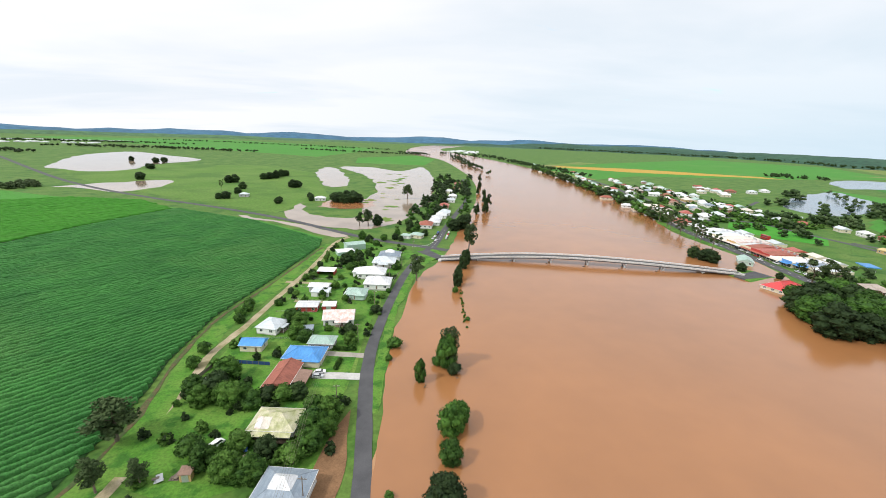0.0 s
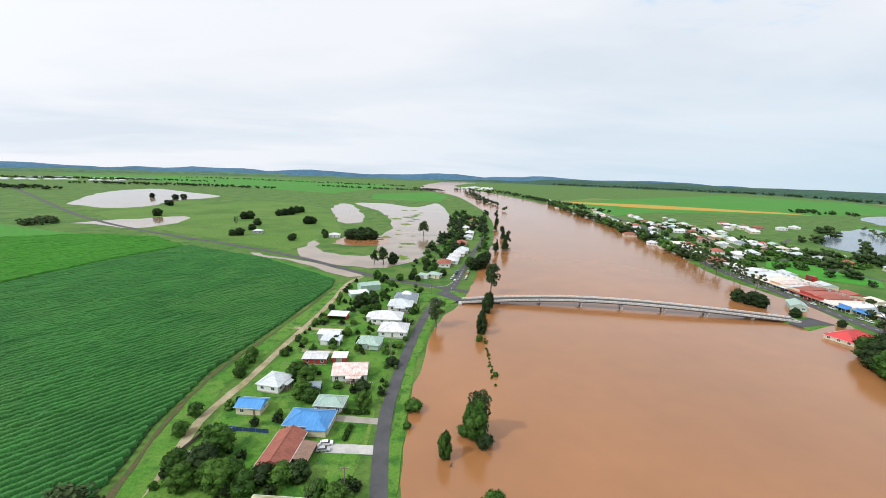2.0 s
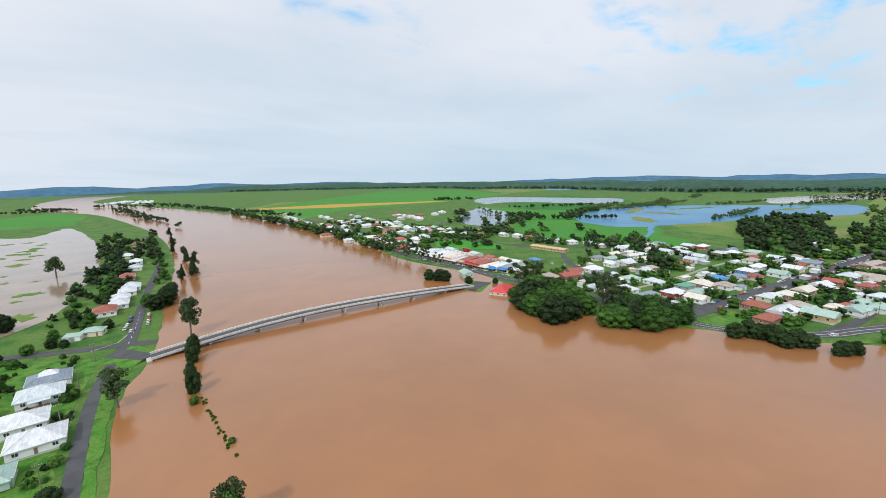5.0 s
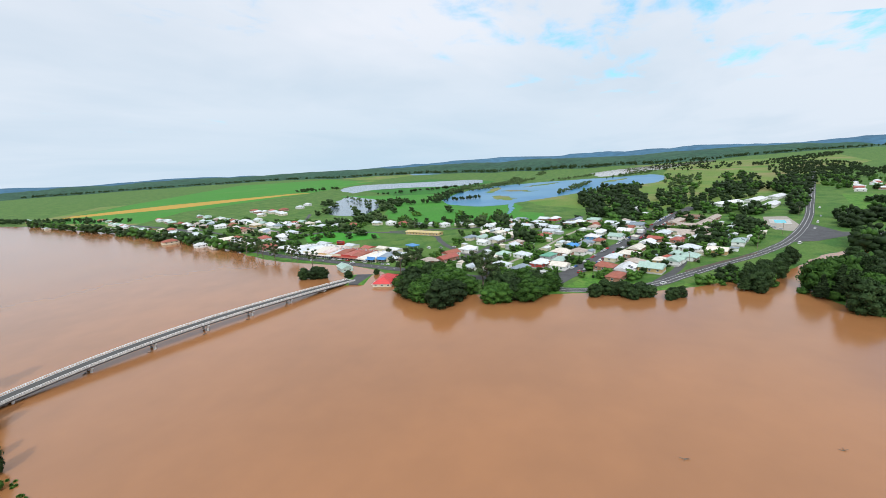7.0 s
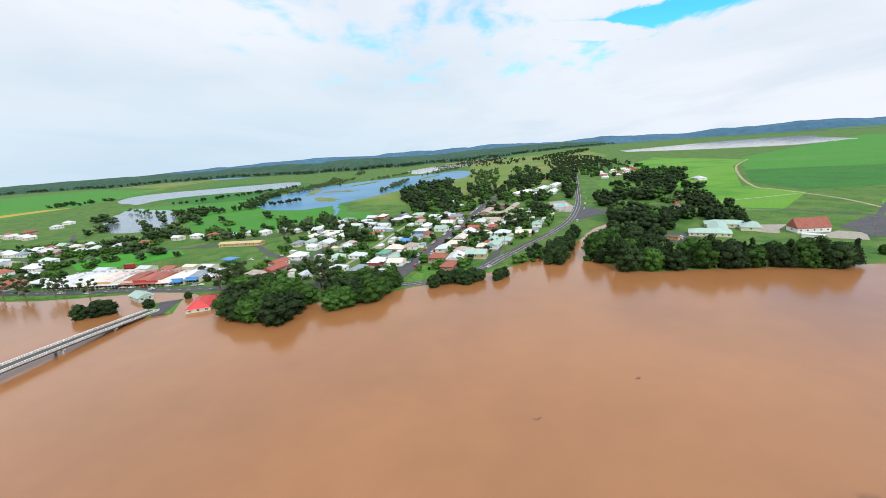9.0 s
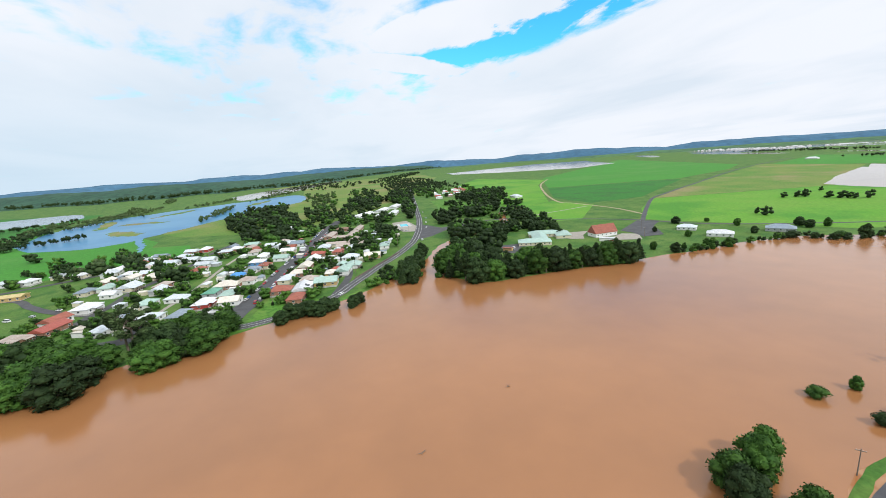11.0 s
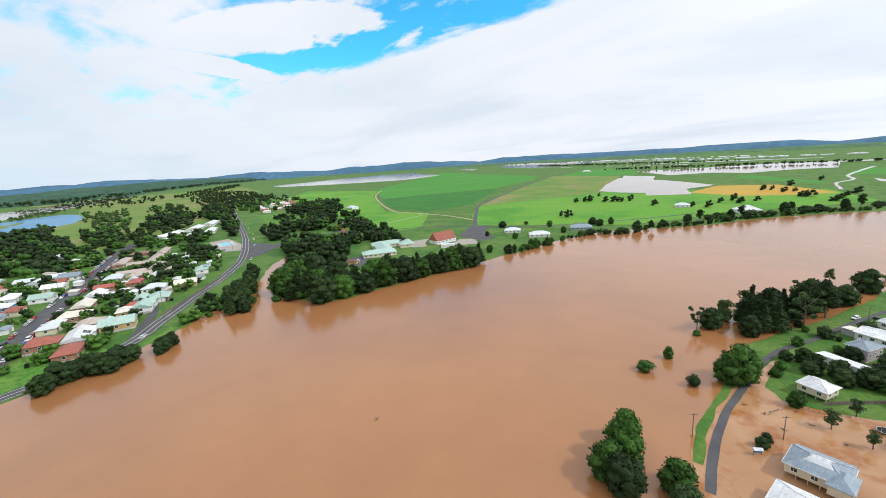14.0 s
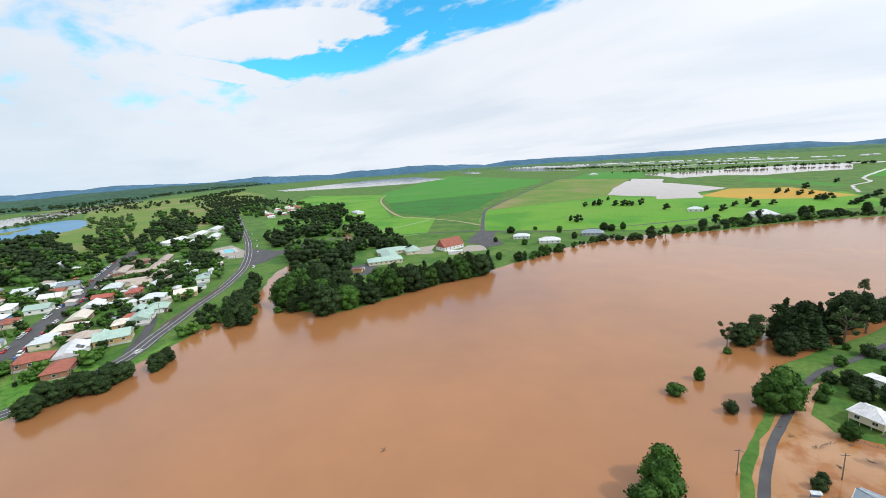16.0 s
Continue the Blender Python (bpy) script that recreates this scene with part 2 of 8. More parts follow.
GARDEN = material("garden_grass", (0.090, 0.202, 0.022), 0.9, 0.32, 0.05, 0.9, tint=(0.146, 0.232, 0.043), bump=0.3, bump_scale=1.6, patch=(0.052, 0.155, 0.015), patch_scale=0.09)
MATURE = material("mature_cane", (0.03, 0.158, 0.015), 0.9, 0.25, 0.006, 0.2, tint=(0.036, 0.17, 0.018), bump=0.4, bump_scale=0.6, patch=(0.035, 0.125, 0.02), patch_scale=0.02)
# ground between the cane rows, a very dark green
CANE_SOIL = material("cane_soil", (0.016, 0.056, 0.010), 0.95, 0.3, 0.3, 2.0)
GOLD_FIELD = material("golden_field", (0.50, 0.29, 0.045), 0.9, 0.2, 0.01, 0.3, tint=(0.40, 0.29, 0.05))
PLAYING_FIELD = material("playing_field", (0.045, 0.26, 0.018), 0.9, 0.18, 0.05, 1.0, tint=(0.065, 0.28, 0.022))
OLIVE = material("olive_paddock", (0.085, 0.185, 0.022), 0.9, 0.3, 0.012, 0.3, tint=(0.115, 0.205, 0.035), patch=(0.065, 0.15, 0.02), patch_scale=0.01)
PASTURE = material("lush_pasture", (0.105, 0.29, 0.018), 0.9, 0.25, 0.012, 0.3, tint=(0.14, 0.29, 0.03), patch=(0.07, 0.235, 0.018), patch_scale=0.008)
DIRT = material("dirt", (0.43, 0.36, 0.25), 0.95, 0.22, 0.15, 2.5, tint=(0.24, 0.22, 0.10), bump=0.3)
DARK_EARTH = material("dark_earth", (0.13, 0.085, 0.045), 0.95, 0.35, 0.3, 1.5, tint=(0.06, 0.10, 0.03))
RED_DIRT = material("bare_earth", (0.25, 0.14, 0.07), 0.95, 0.25, 0.2, 2.0)
ASPHALT = material("asphalt", (0.098, 0.098, 0.102), 0.85, 0.16, 0.12, 5.0, tint=(0.072, 0.072, 0.076), bump=0.15)
GRAVEL = material("gravel", (0.38, 0.35, 0.30), 0.95, 0.18, 0.3, 4.0)
CONCRETE = material("concrete", (0.55, 0.54, 0.51), 0.85, 0.14, 0.15, 2.0, tint=(0.38, 0.37, 0.35))
ROAD_PAINT = material("road_paint", (0.75, 0.75, 0.72), 0.7, 0.15, 0.5, 6.0)
RIVER = water_material("muddy_river", (0.352, 0.157, 0.059), (0.300, 0.135, 0.052), 0.17, 0.009, 0.018, 0.35)
SHALLOW = water_material("shallow_flood_water", (0.42, 0.24, 0.125), (0.36, 0.19, 0.09), 0.08, 0.06, 0.02, 0.5, patch=(0.31, 0.125, 0.038), patch_scale=0.09)
# pale sky reflection mixed into the base colour of this water
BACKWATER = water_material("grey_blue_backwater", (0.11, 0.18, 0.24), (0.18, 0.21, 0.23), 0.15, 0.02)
FLOOD = water_material("flood_water", (0.25, 0.195, 0.145), (0.33, 0.255, 0.185), 0.08, 0.02)
RIVER.node_tree.nodes["Principled BSDF"].inputs["Specular IOR Level"].default_value = 0.95
RIVER.node_tree.nodes["Principled BSDF"].inputs["IOR"].default_value = 1.4
# blue of the reflected sky laid into the base colour
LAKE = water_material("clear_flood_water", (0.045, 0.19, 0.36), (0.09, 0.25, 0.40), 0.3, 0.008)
# true reflection kept weak so the painted sky blue shows
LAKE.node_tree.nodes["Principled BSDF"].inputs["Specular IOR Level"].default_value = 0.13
FOREST = material("forest", (0.04, 0.10, 0.058), 0.95, 0.45, 0.004, 0.03, tint=(0.025, 0.075, 0.045))
FAR_WOOD = material("far_wood", (0.06, 0.13, 0.065), 0.95, 0.4, 0.004, 0.02, tint=(0.08, 0.17, 0.06))
# blue of distance haze put into the hills' base colour
HAZY_HILL = material("far_hill", (0.065, 0.155, 0.24), 0.95, 0.25, 0.002, 0.02, tint=(0.05, 0.125, 0.20))
LEAF = material("leaf", (0.061, 0.137, 0.019), 0.75, 0.36, 0.35, 1.6, tint=(0.026, 0.070, 0.011), per_object=0.3, specular=0.2)
LEAF_DARK = material("dark_leaf", (0.033, 0.060, 0.016), 0.75, 0.32, 0.35, 1.6, tint=(0.019, 0.040, 0.012), per_object=0.3, specular=0.2)
LEAF_LIGHT = material("light_leaf", (0.082, 0.164, 0.025), 0.75, 0.4, 0.35, 1.6, tint=(0.049, 0.115, 0.016), per_object=0.2, specular=0.2)
LEAF_GREY = material("gum_leaf", (0.076, 0.116, 0.040), 0.8, 0.4, 0.35, 1.6, tint=(0.048, 0.080, 0.028), per_object=0.25, specular=0.2)
BARK = material("bark", (0.20, 0.16, 0.12), 0.95, 0.3, 0.8, 5.0)
GLASS = material("window_glass", (0.04, 0.05, 0.06), 0.08, 0.1, 0.5, 2.0, specular=0.6)
POLE = material("pole_timber", (0.22, 0.18, 0.14), 0.9, 0.2, 0.8, 5.0)
STEEL = material("galvanised_steel", (0.55, 0.56, 0.57), 0.4, 0.1, 0.5, 4.0, metal=0.6)
ROOF = {
    "white": iron_sheet("white_iron", (0.75, 0.76, 0.77), (0.60, 0.61, 0.62)),
    "grey": iron_sheet("grey_iron", (0.52, 0.57, 0.60), (0.62, 0.66, 0.68)),
    "slate": iron_sheet("slate_iron", (0.20, 0.25, 0.30), (0.26, 0.31, 0.36)),
    "green": iron_sheet("pale_green_iron", (0.33, 0.47, 0.40), (0.40, 0.53, 0.46)),
    "deepgreen": iron_sheet("deep_green_iron", (0.10, 0.30, 0.20), (0.14, 0.34, 0.24)),
    "red": iron_sheet("red_roof", (0.42, 0.10, 0.07), (0.34, 0.09, 0.06)),
    "bright_red": iron_sheet("bright_red_roof", (0.70, 0.06, 0.06), (0.62, 0.06, 0.06)),
    "terracotta": iron_sheet("terracotta_tile", (0.36, 0.12, 0.08), (0.27, 0.09, 0.06), 0.8),
    "brown": iron_sheet("brown_tile", (0.24, 0.15, 0.11), (0.30, 0.19, 0.14), 0.8),
    "blue": iron_sheet("blue_iron", (0.06, 0.25, 0.58), (0.08, 0.29, 0.62)),
    "rust": iron_sheet("rusted_white_iron", (0.80, 0.76, 0.74), (0.62, 0.40, 0.33)),
    "moss": iron_sheet("mossy_iron", (0.36, 0.38, 0.16), (0.62, 0.58, 0.42)),
    "cream": iron_sheet("cream_iron", (0.72, 0.67, 0.58), (0.64, 0.58, 0.49)),
}
WALL = {
    "white": material("white_weatherboard", (0.78, 0.78, 0.76), 0.7, 0.08, 0.5, 3.0),
    "cream": material("cream_weatherboard", (0.66, 0.60, 0.44), 0.7, 0.1, 0.5, 3.0),
    "brick": material("brick_wall", (0.36, 0.19, 0.13), 0.9, 0.2, 0.5, 4.0),
    "grey": material("grey_weatherboard", (0.42, 0.43, 0.44), 0.7, 0.1, 0.5, 3.0),
    "green": material("pale_green_board", (0.42, 0.56, 0.48), 0.7, 0.1, 0.5, 3.0),
    "red": material("red_shed_wall", (0.42, 0.06, 0.05), 0.7, 0.15, 0.5, 3.0),
    "ochre": material("ochre_brick", (0.52, 0.36, 0.16), 0.85, 0.12, 0.5, 3.0),
    "pink": material("mauve_weatherboard", (0.48, 0.40, 0.42), 0.75, 0.1, 0.5, 3.0),
    "blue": material("blue_wall", (0.12, 0.30, 0.60), 0.7, 0.1, 0.5, 3.0),
}


# ---- building kit ----
def mesh_object(name, bm, mat, parent=None, label=""):
    me = bpy.data.meshes.new(name)
    bm.to_mesh(me)
    bm.free()
    for mt in (mat if isinstance(mat, (list, tuple)) else [mat]):
        me.materials.append(mt)
    ob = new(name, me)
    if parent is not None:
        ob.parent = parent
    if label:
        ob["label"] = label
    return ob


def part(name, bm, mat, parent, label=""):
    return mesh_object(name, bm, mat, parent, label)


def box(bm, x0, y0, z0, x1, y1, z1, turn=None):
    vs = [bm.verts.new(p) for p in ((x0, y0, z0), (x1, y0, z0), (x1, y1, z0), (x0, y1, z0), (x0, y0, z1), (x1, y0, z1), (x1, y1, z1), (x0, y1, z1))]
    for f in ((3, 2, 1, 0), (4, 5, 6, 7), (0, 1, 5, 4), (1, 2, 6, 5), (2, 3, 7, 6), (3, 0, 4, 7)):
        bm.faces.new([vs[i] for i in f])
    if turn is not None:
        bmesh.ops.transform(bm, matrix=turn, verts=vs)
    return vs


def tube(bm, a, b, r0, r1, n=8):
    """A tapered closed tube from a to b."""
    a, b = Vector(a), Vector(b)
    q = (b - a).to_track_quat("Z", "Y").to_matrix()
    ra, rb = [], []
    for i in range(n):
        d = q @ Vector((math.cos(2 * math.pi * i / n), math.sin(2 * math.pi * i / n), 0))
        ra.append(bm.verts.new(a + d * r0))
        rb.append(bm.verts.new(b + d * r1))
    for i in range(n):
        j = (i + 1) % n
        bm.faces.new((ra[i], ra[j], rb[j], rb[i]))
    bm.faces.new(rb)
    bm.faces.new(ra[::-1])


def smooth_line(points, step=6.0):
    """A curve that glides through plan points."""
    p = [Vector((*q, 0)) for q in points]
    p = [2 * p[0] - p[1]] + p + [2 * p[-1] - p[-2]]
    out = []
    for i in range(1, len(p) - 2):
        n = max(2, int((p[i + 1] - p[i]).length / step))
        n = min(n, 40)
        for k in range(n):
            t = k / n
            a, b, c, d = p[i - 1], p[i], p[i + 1], p[i + 2]
            out.append(0.5 * ((2 * b) + (c - a) * t + (2 * a - 5 * b + 4 * c - d) * t * t + (3 * b - a - 3 * c + d) * t ** 3))
    out.append(p[-2])
    return out


def sheet(name, outline, z, mat, label, category, kind="structure", rough_edge=0.0, parent=None):
    """A level sheet with the given outline, its edge frayed where wanted."""
    bm = bmesh.new()
    pts = []
    for i, q in enumerate(outline):
        v = Vector((q[0], q[1], 0))
        if rough_edge:
            v += Vector((noise.noise(v * 0.07), noise.noise(v * 0.07 + Vector((9, 4, 2))), 0)) * rough_edge
            v += Vector((noise.noise(v * 0.3), noise.noise(v * 0.3 + Vector((9, 4, 2))), 0)) * rough_edge * 0.35
        pts.append(v.to_2d())
    flat = mathutils.geometry.delaunay_2d_cdt(pts, [], [list(range(len(pts)))], 1, 1e-4)
    vs = [bm.verts.new((v.x, v.y, z)) for v in flat[0]]
    for f in flat[2]:
        bm.faces.new([vs[k] for k in f])
    bmesh.ops.recalc_face_normals(bm, faces=bm.faces)
    if sum(fc.normal.z for fc in bm.faces) < 0:
        bmesh.ops.reverse_faces(bm, faces=bm.faces)
    ob = mesh_object(name, bm, mat, parent)
    return tagged(ob, label, category, kind=kind)


def ribbon(name, line, width, z, mat, label="", category="", kind="structure", thick=0.06, parent=None, wobble=0.0):
    """A band that follows a line, with a little thickness. width: one number, or one for each end."""
    w0, w1 = width if isinstance(width, (tuple, list)) else (width, width)
    bm = bmesh.new()
    rows = []
    for i, p in enumerate(line):
        a, b = line[max(0, i - 1)], line[min(len(line) - 1, i + 1)]
        d = (b - a).normalized()
        s = Vector((-d.y, d.x, 0))
        w = (w0 + (w1 - w0) * i / max(1, len(line) - 1)) / 2
        wl = w + wobble * noise.noise(p * 0.11)
        wr = w + wobble * noise.noise(p * 0.11 + Vector((7, 7, 7)))
        l, r = p + s * wl, p - s * wr
        rows.append([bm.verts.new((l.x, l.y, z - thick)), bm.verts.new((l.x, l.y, z)), bm.verts.new((r.x, r.y, z)), bm.verts.new((r.x, r.y, z - thick))])
    for a, b in zip(rows, rows[1:]):
        for k in range(3):
            bm.faces.new((a[k], b[k], b[k + 1], a[k + 1]))
    bmesh.ops.recalc_face_normals(bm, faces=bm.faces)
    ob = mesh_object(name, bm, mat, parent)
    if label:
        tagged(ob, label, category, kind=kind)
    return ob


# ---- the large forms ----
def build_ground():
    bm = bmesh.new()
    rings = [0, 60, 150, 300, 500, 800, 1300, 2000, 3000, 4000, 4880]
    n = 72
    last = None
    c = bm.verts.new((0, 0, 0))
    for r in rings[1:]:
        ring = [bm.verts.new((r * math.cos(2 * math.pi * i / n), r * math.sin(2 * math.pi * i / n), 0)) for i in range(n)]
        for i in range(n):
            j = (i + 1) % n
            if last is None:
                bm.faces.new((c, ring[i], ring[j]))
            else:
                bm.faces.new((last[i], ring[i], ring[j], last[j]))
        last = ring
    return tagged(mesh_object("ground", bm, GRASS), "flat green flood plain of grass and pasture", "ground", kind="structure")


build_ground()

# the river: its west bank going upstream, then back along the east bank
WEST_BANK = [(44, -420), (-32, -318), (-10, -258), (10, -214), (32, -172), (39, -140), (37, -118), (40, -92), (40, -74), (30, -40), (8, 0), (-10, 35), (-16, 70), (-18, 105), (-19.5, 130), (-18.5, 162), (-13, 221), (2, 262), (12, 300), (25, 374), (46, 485), (63, 610), (75, 811), (62, 1120), (-16, 1700), (-200, 2150)]
FAR_BEND = [(-240, 3000), (-120, 3900), (160, 4450), (420, 4500), (200, 3900), (0, 3100), (20, 2600)]
EAST_BANK = [(207, 1913), (309, 1375), (350, 954), (335, 719), (297, 520), (276, 430), (270, 385), (276, 330), (282, 300), (278, 262), (268, 244), (256, 226), (246, 205), (240, 180), (242, 155), (250, 130), (256, 105), (259, 86), (267, 56), (277, 32), (291, 9), (310, -13), (332, -40), (358, -70), (338, -72), (306, -62), (276, -68), (260, -84), (257, -116), (246, -200), (232, -270), (200, -400), (112, -480), (30, -560), (-80, -625), (-300, -700), (-800, -840), (-1500, -1000)]
SOUTH_BANK = [(-1500, -880), (-800, -700), (-300, -560), (-120, -470), (-40, -380)]
river_outline = smooth_line(WEST_BANK[1:] + FAR_BEND + EAST_BANK + SOUTH_BANK, 7)
sheet("river", river_outline, 0.16, RIVER, "wide river in flood, smooth brown muddy water", "river", rough_edge=2.2)
sheet("flooded_yards", smooth_line([(40, -60), (43, -95), (30, -133), (25, -131), (20, -122), (10, -122), (-4, -127), (-18, -134), (-60, -140), (-90, -110), (-95, -60), (-50, -20), (10, -10)], 5), 0.13, SHALLOW, "brown flood water standing over gardens and yards", "flood water", rough_edge=3.0)
sheet("flooded_verge", smooth_line([(-12, 84), (-16, 78), (-17, 66), (-14, 50), (-8, 34), (2, 40), (-6, 66)], 4), 0.13, SHALLOW, "shallow brown water lapping over the verge", "flood water", rough_edge=1.0)
ribbon("flooded_gutter", smooth_line([(28, -118), (26.5, -135), (24, -150), (20, -162)], 3), (5, 1.5), 0.16, SHALLOW, "shallow brown water beside the road", "flood water", wobble=1.2)
sheet("muddy_verge", smooth_line([(-28.5, 92), (-31, 80), (-33, 62), (-30, 40), (-26, 40), (-24, 62), (-26.5, 80)], 4), 0.15, RED_DIRT, "wet brown mud beside the road", "mud", rough_edge=1.0)

# standing water on the fields
POOLS = [
    ("paddock_flood", [(-177, 404), (-189, 470), (-186, 502), (-168, 450), (-153, 418), (-126, 408), (-91, 422), (-99, 462), (-112, 530), (-110, 597), (-118, 680), (-150, 800), (-200, 915), (-282, 1060), (-200, 1100), (-114, 1030), (-64, 1200), (-30, 1000), (-14, 814), (-8, 720), (-14, 611), (-12, 548), (-26, 490), (-36, 418), (-60, 372), (-83, 354), (-111, 362), (-145, 375)], FLOOD, "grey-brown flood water lying over a paddock"),
    ("paddock_flood", [(-291, 869), (-312, 1020), (-268, 980), (-182, 740), (-194, 658), (-235, 730)], FLOOD, "shallow flood water in a hollow"),
    ("roadside_flood", [(-95, 322), (-84, 329), (-150, 368), (-215, 398), (-210, 388), (-140, 350)], FLOOD, "shallow flood water beside the road"),
    ("far_pool", [(-560, 540), (-530, 590), (-470, 650), (-440, 600), (-448, 520), (-490, 530)], FLOOD, "shallow water over pasture"),
    ("far_pool", [(-736, 701), (-846, 902), (-852, 1060), (-720, 1020), (-604, 970), (-620, 850), (-606, 752), (-640, 690)], FLOOD, "wide shallow water over pasture"),
    ("backwater", [(552, 556), (568, 598), (656, 683), (745, 742), (839, 783), (800, 680), (753, 620), (660, 552), (575, 520)], BACKWATER, "backwater behind the town, its colour tinted with reflected sky"),
    ("lagoon", [(790, 470), (946, 490), (1073, 457), (1165, 344), (1230, 230), (1294, 110), (1380, 10), (1270, -20), (1120, 4), (1014, 83), (910, 160), (810, 232), (722, 292), (700, 345), (730, 420)], LAKE, "wide lagoon of flood water painted sky blue, with drowned trees"),
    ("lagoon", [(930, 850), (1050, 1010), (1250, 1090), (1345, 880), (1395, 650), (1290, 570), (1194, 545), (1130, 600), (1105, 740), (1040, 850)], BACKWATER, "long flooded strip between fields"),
    ("lagoon", [(2178, 1450), (2230, 1274), (2700, 1700), (2750, 1900)], LAKE, "far pool before the forest, painted sky blue"),
    ("field_flood", [(1526, 212), (1800, 110), (2019, 10), (2300, -150), (2660, -290), (2401, -290), (2000, -140), (1606, 4), (1330, 150)], FLOOD, "long pale sheet of water below the forest"),
    ("north_flood", [(2300, -927), (2450, -1321), (2600, -1800), (2420, -2180), (2100, -1950), (1740, -1780), (1640, -1400), (1880, -1060), (2080, -880)], FLOOD, "pale sheet of flood water on far fields"),
    ("field_flood", [(380, -893), (420, -1040), (465, -1290), (380, -1215), (300, -1150), (225, -1060), (160, -975), (200, -900), (172, -800), (250, -795), (262, -840), (330, -860)], FLOOD, "pale grey flood water standing in a field"),
    ("field_flood", [(509, -1608), (332, -1692), (100, -1880), (-50, -1790), (-40, -1470), (40, -1440), (138, -1335), (230, -1400), (334, -1345)], FLOOD, "pale grey flood water standing in a field"),
    ("field_flood", [(486, -1391), (370, -1325), (322, -1115), (412, -1150)], FLOOD, "pale grey flood water in a square paddock"),
    ("field_flood", [(538, -1728), (310, -1590), (268, -1470), (400, -1590)], FLOOD, "pale grey strip of water between fields"),
    ("field_flood", [(-76, -1074), (-113, -965), (-96, -955), (-80, -1000)], FLOOD, "small pool of flood water in a field"),
    ("field_flood", [(2600, -3450), (2225, -3750), (1768, -3950), (1337, -4000), (1113, -3333), (1357, -2750), (1603, -2480), (2000, -2900)], FLOOD, "pale flood water near the far town"),
]
for i, (nm, pts, mt, lb) in enumerate(POOLS):
    line = smooth_line(pts + pts[:1], 18)[:-1]
    if pts[0][1] < -500:
        line = [Vector((*a, 0)).lerp(Vector((*b, 0)), k / 6) for a, b in zip(pts, pts[1:] + pts[:1]) for k in range(6)]
    sheet(nm, line, 0.152 + 0.002 * i, mt, lb, "flood water", rough_edge=3.0 if pts[0][1] < -500 else 9.0)
ribbon("wet_strip", smooth_line([(618, 246), (660, 254), (700, 268), (745, 285), (790, 318)], 6), (5, 16), 0.18, LAKE, "thin strip of flood water painted sky blue beside the cane", "flood water", wobble=5.0)
ribbon("canal", smooth_line([(-106, -1490), (-48, -1172), (-50, -1049), (-24, -963), (-27, -845)], 12), (8, 5), 0.17, FLOOD, "narrow canal of pale water between fields", "canal", wobble=3.0)

ribbon("creek", smooth_line([(330, -52), (360, -72), (400, -98), (440, -140), (470, -195), (500, -238), (560, -272), (600, -300)], 6), (15, 9), 0.14, RIVER, "narrow brown creek in flood", "creek", wobble=3.0)

for cx, cy, rx, ry, a in ((1500, -2500, 500, 60, -30), (900, -2900, 420, 50, -18), (350, -2300, 380, 45, -8), (2200, -2600, 360, 60, -40), (-300, -1900, 420, 40, 12), (650, -2150, 260, 30, -20), (-1700, 1700, 300, 70, 25)):
    ca, sa = math.cos(radians(a)), math.sin(radians(a))
    ring = [(cx + rx * math.cos(k * math.pi / 8) * ca - ry * math.sin(k * math.pi / 8) * sa, cy + rx * math.cos(k * math.pi / 8) * sa + ry * math.sin(k * math.pi / 8) * ca) for k in range(16)]
    sheet("field_flood", smooth_line(ring + ring[:1], 25)[:-1], 0.125, FLOOD, "pale strip of flood water on far fields", "flood water", rough_edge=14.0)
for cx, cy, rx, ry, a in ((830, 330, 46, 20, 45), (960, 330, 50, 13, 80), (1100, 300, 70, 12, -35), (1180, 110, 70, 12, -25), (990, 410, 70, 13, 10)):
    ca, sa = math.cos(radians(a)), math.sin(radians(a))
    ring = [(cx + rx * math.cos(k * math.pi / 8) * ca - ry * math.sin(k * math.pi / 8) * sa, cy + rx * math.cos(k * math.pi / 8) * sa + ry * math.sin(k * math.pi / 8) * ca) for k in range(16)]
    sheet("lagoon_island", smooth_line(ring + ring[:1], 20)[:-1], 0.19, DRY_GRASS, "low grassy island in the lagoon", "island", rough_edge=14.0)

def drowned_grass():
    """Ragged tufts of grass that stand out of the flooded paddock."""
    bm = bmesh.new()
    r = random.Random(8)
    for i in range(30):
        k = r.random()
        cx, cy = -75 - 60 * k * r.random() + r.uniform(-25, 25), 390 + k * 560
        a, n = r.uniform(3, 12), 16
        st = r.uniform(0.25, 0.6)
        ring = [bm.verts.new((cx + a * math.cos(q * 6.283 / n) * r.uniform(0.35, 1.4), cy + a * st * math.sin(q * 6.283 / n) * r.uniform(0.35, 1.4) * 2.6, 0.215 + (i % 40) * 0.004)) for q in range(n)]
        bm.faces.new(ring)
    return tagged(mesh_object("drowned_grass", bm, DRY_GRASS), "ragged tufts of grass standing in flood water", "grass", kind="stuff")


drowned_grass()
sheet("muddy_pool", smooth_line([(-160, 470), (-122, 462), (-96, 476), (-92, 510), (-104, 540), (-134, 548), (-158, 520), (-160, 470)], 8)[:-1], 0.2, RIVER, "brown muddy water round a grove of trees", "flood water", rough_edge=6.0)

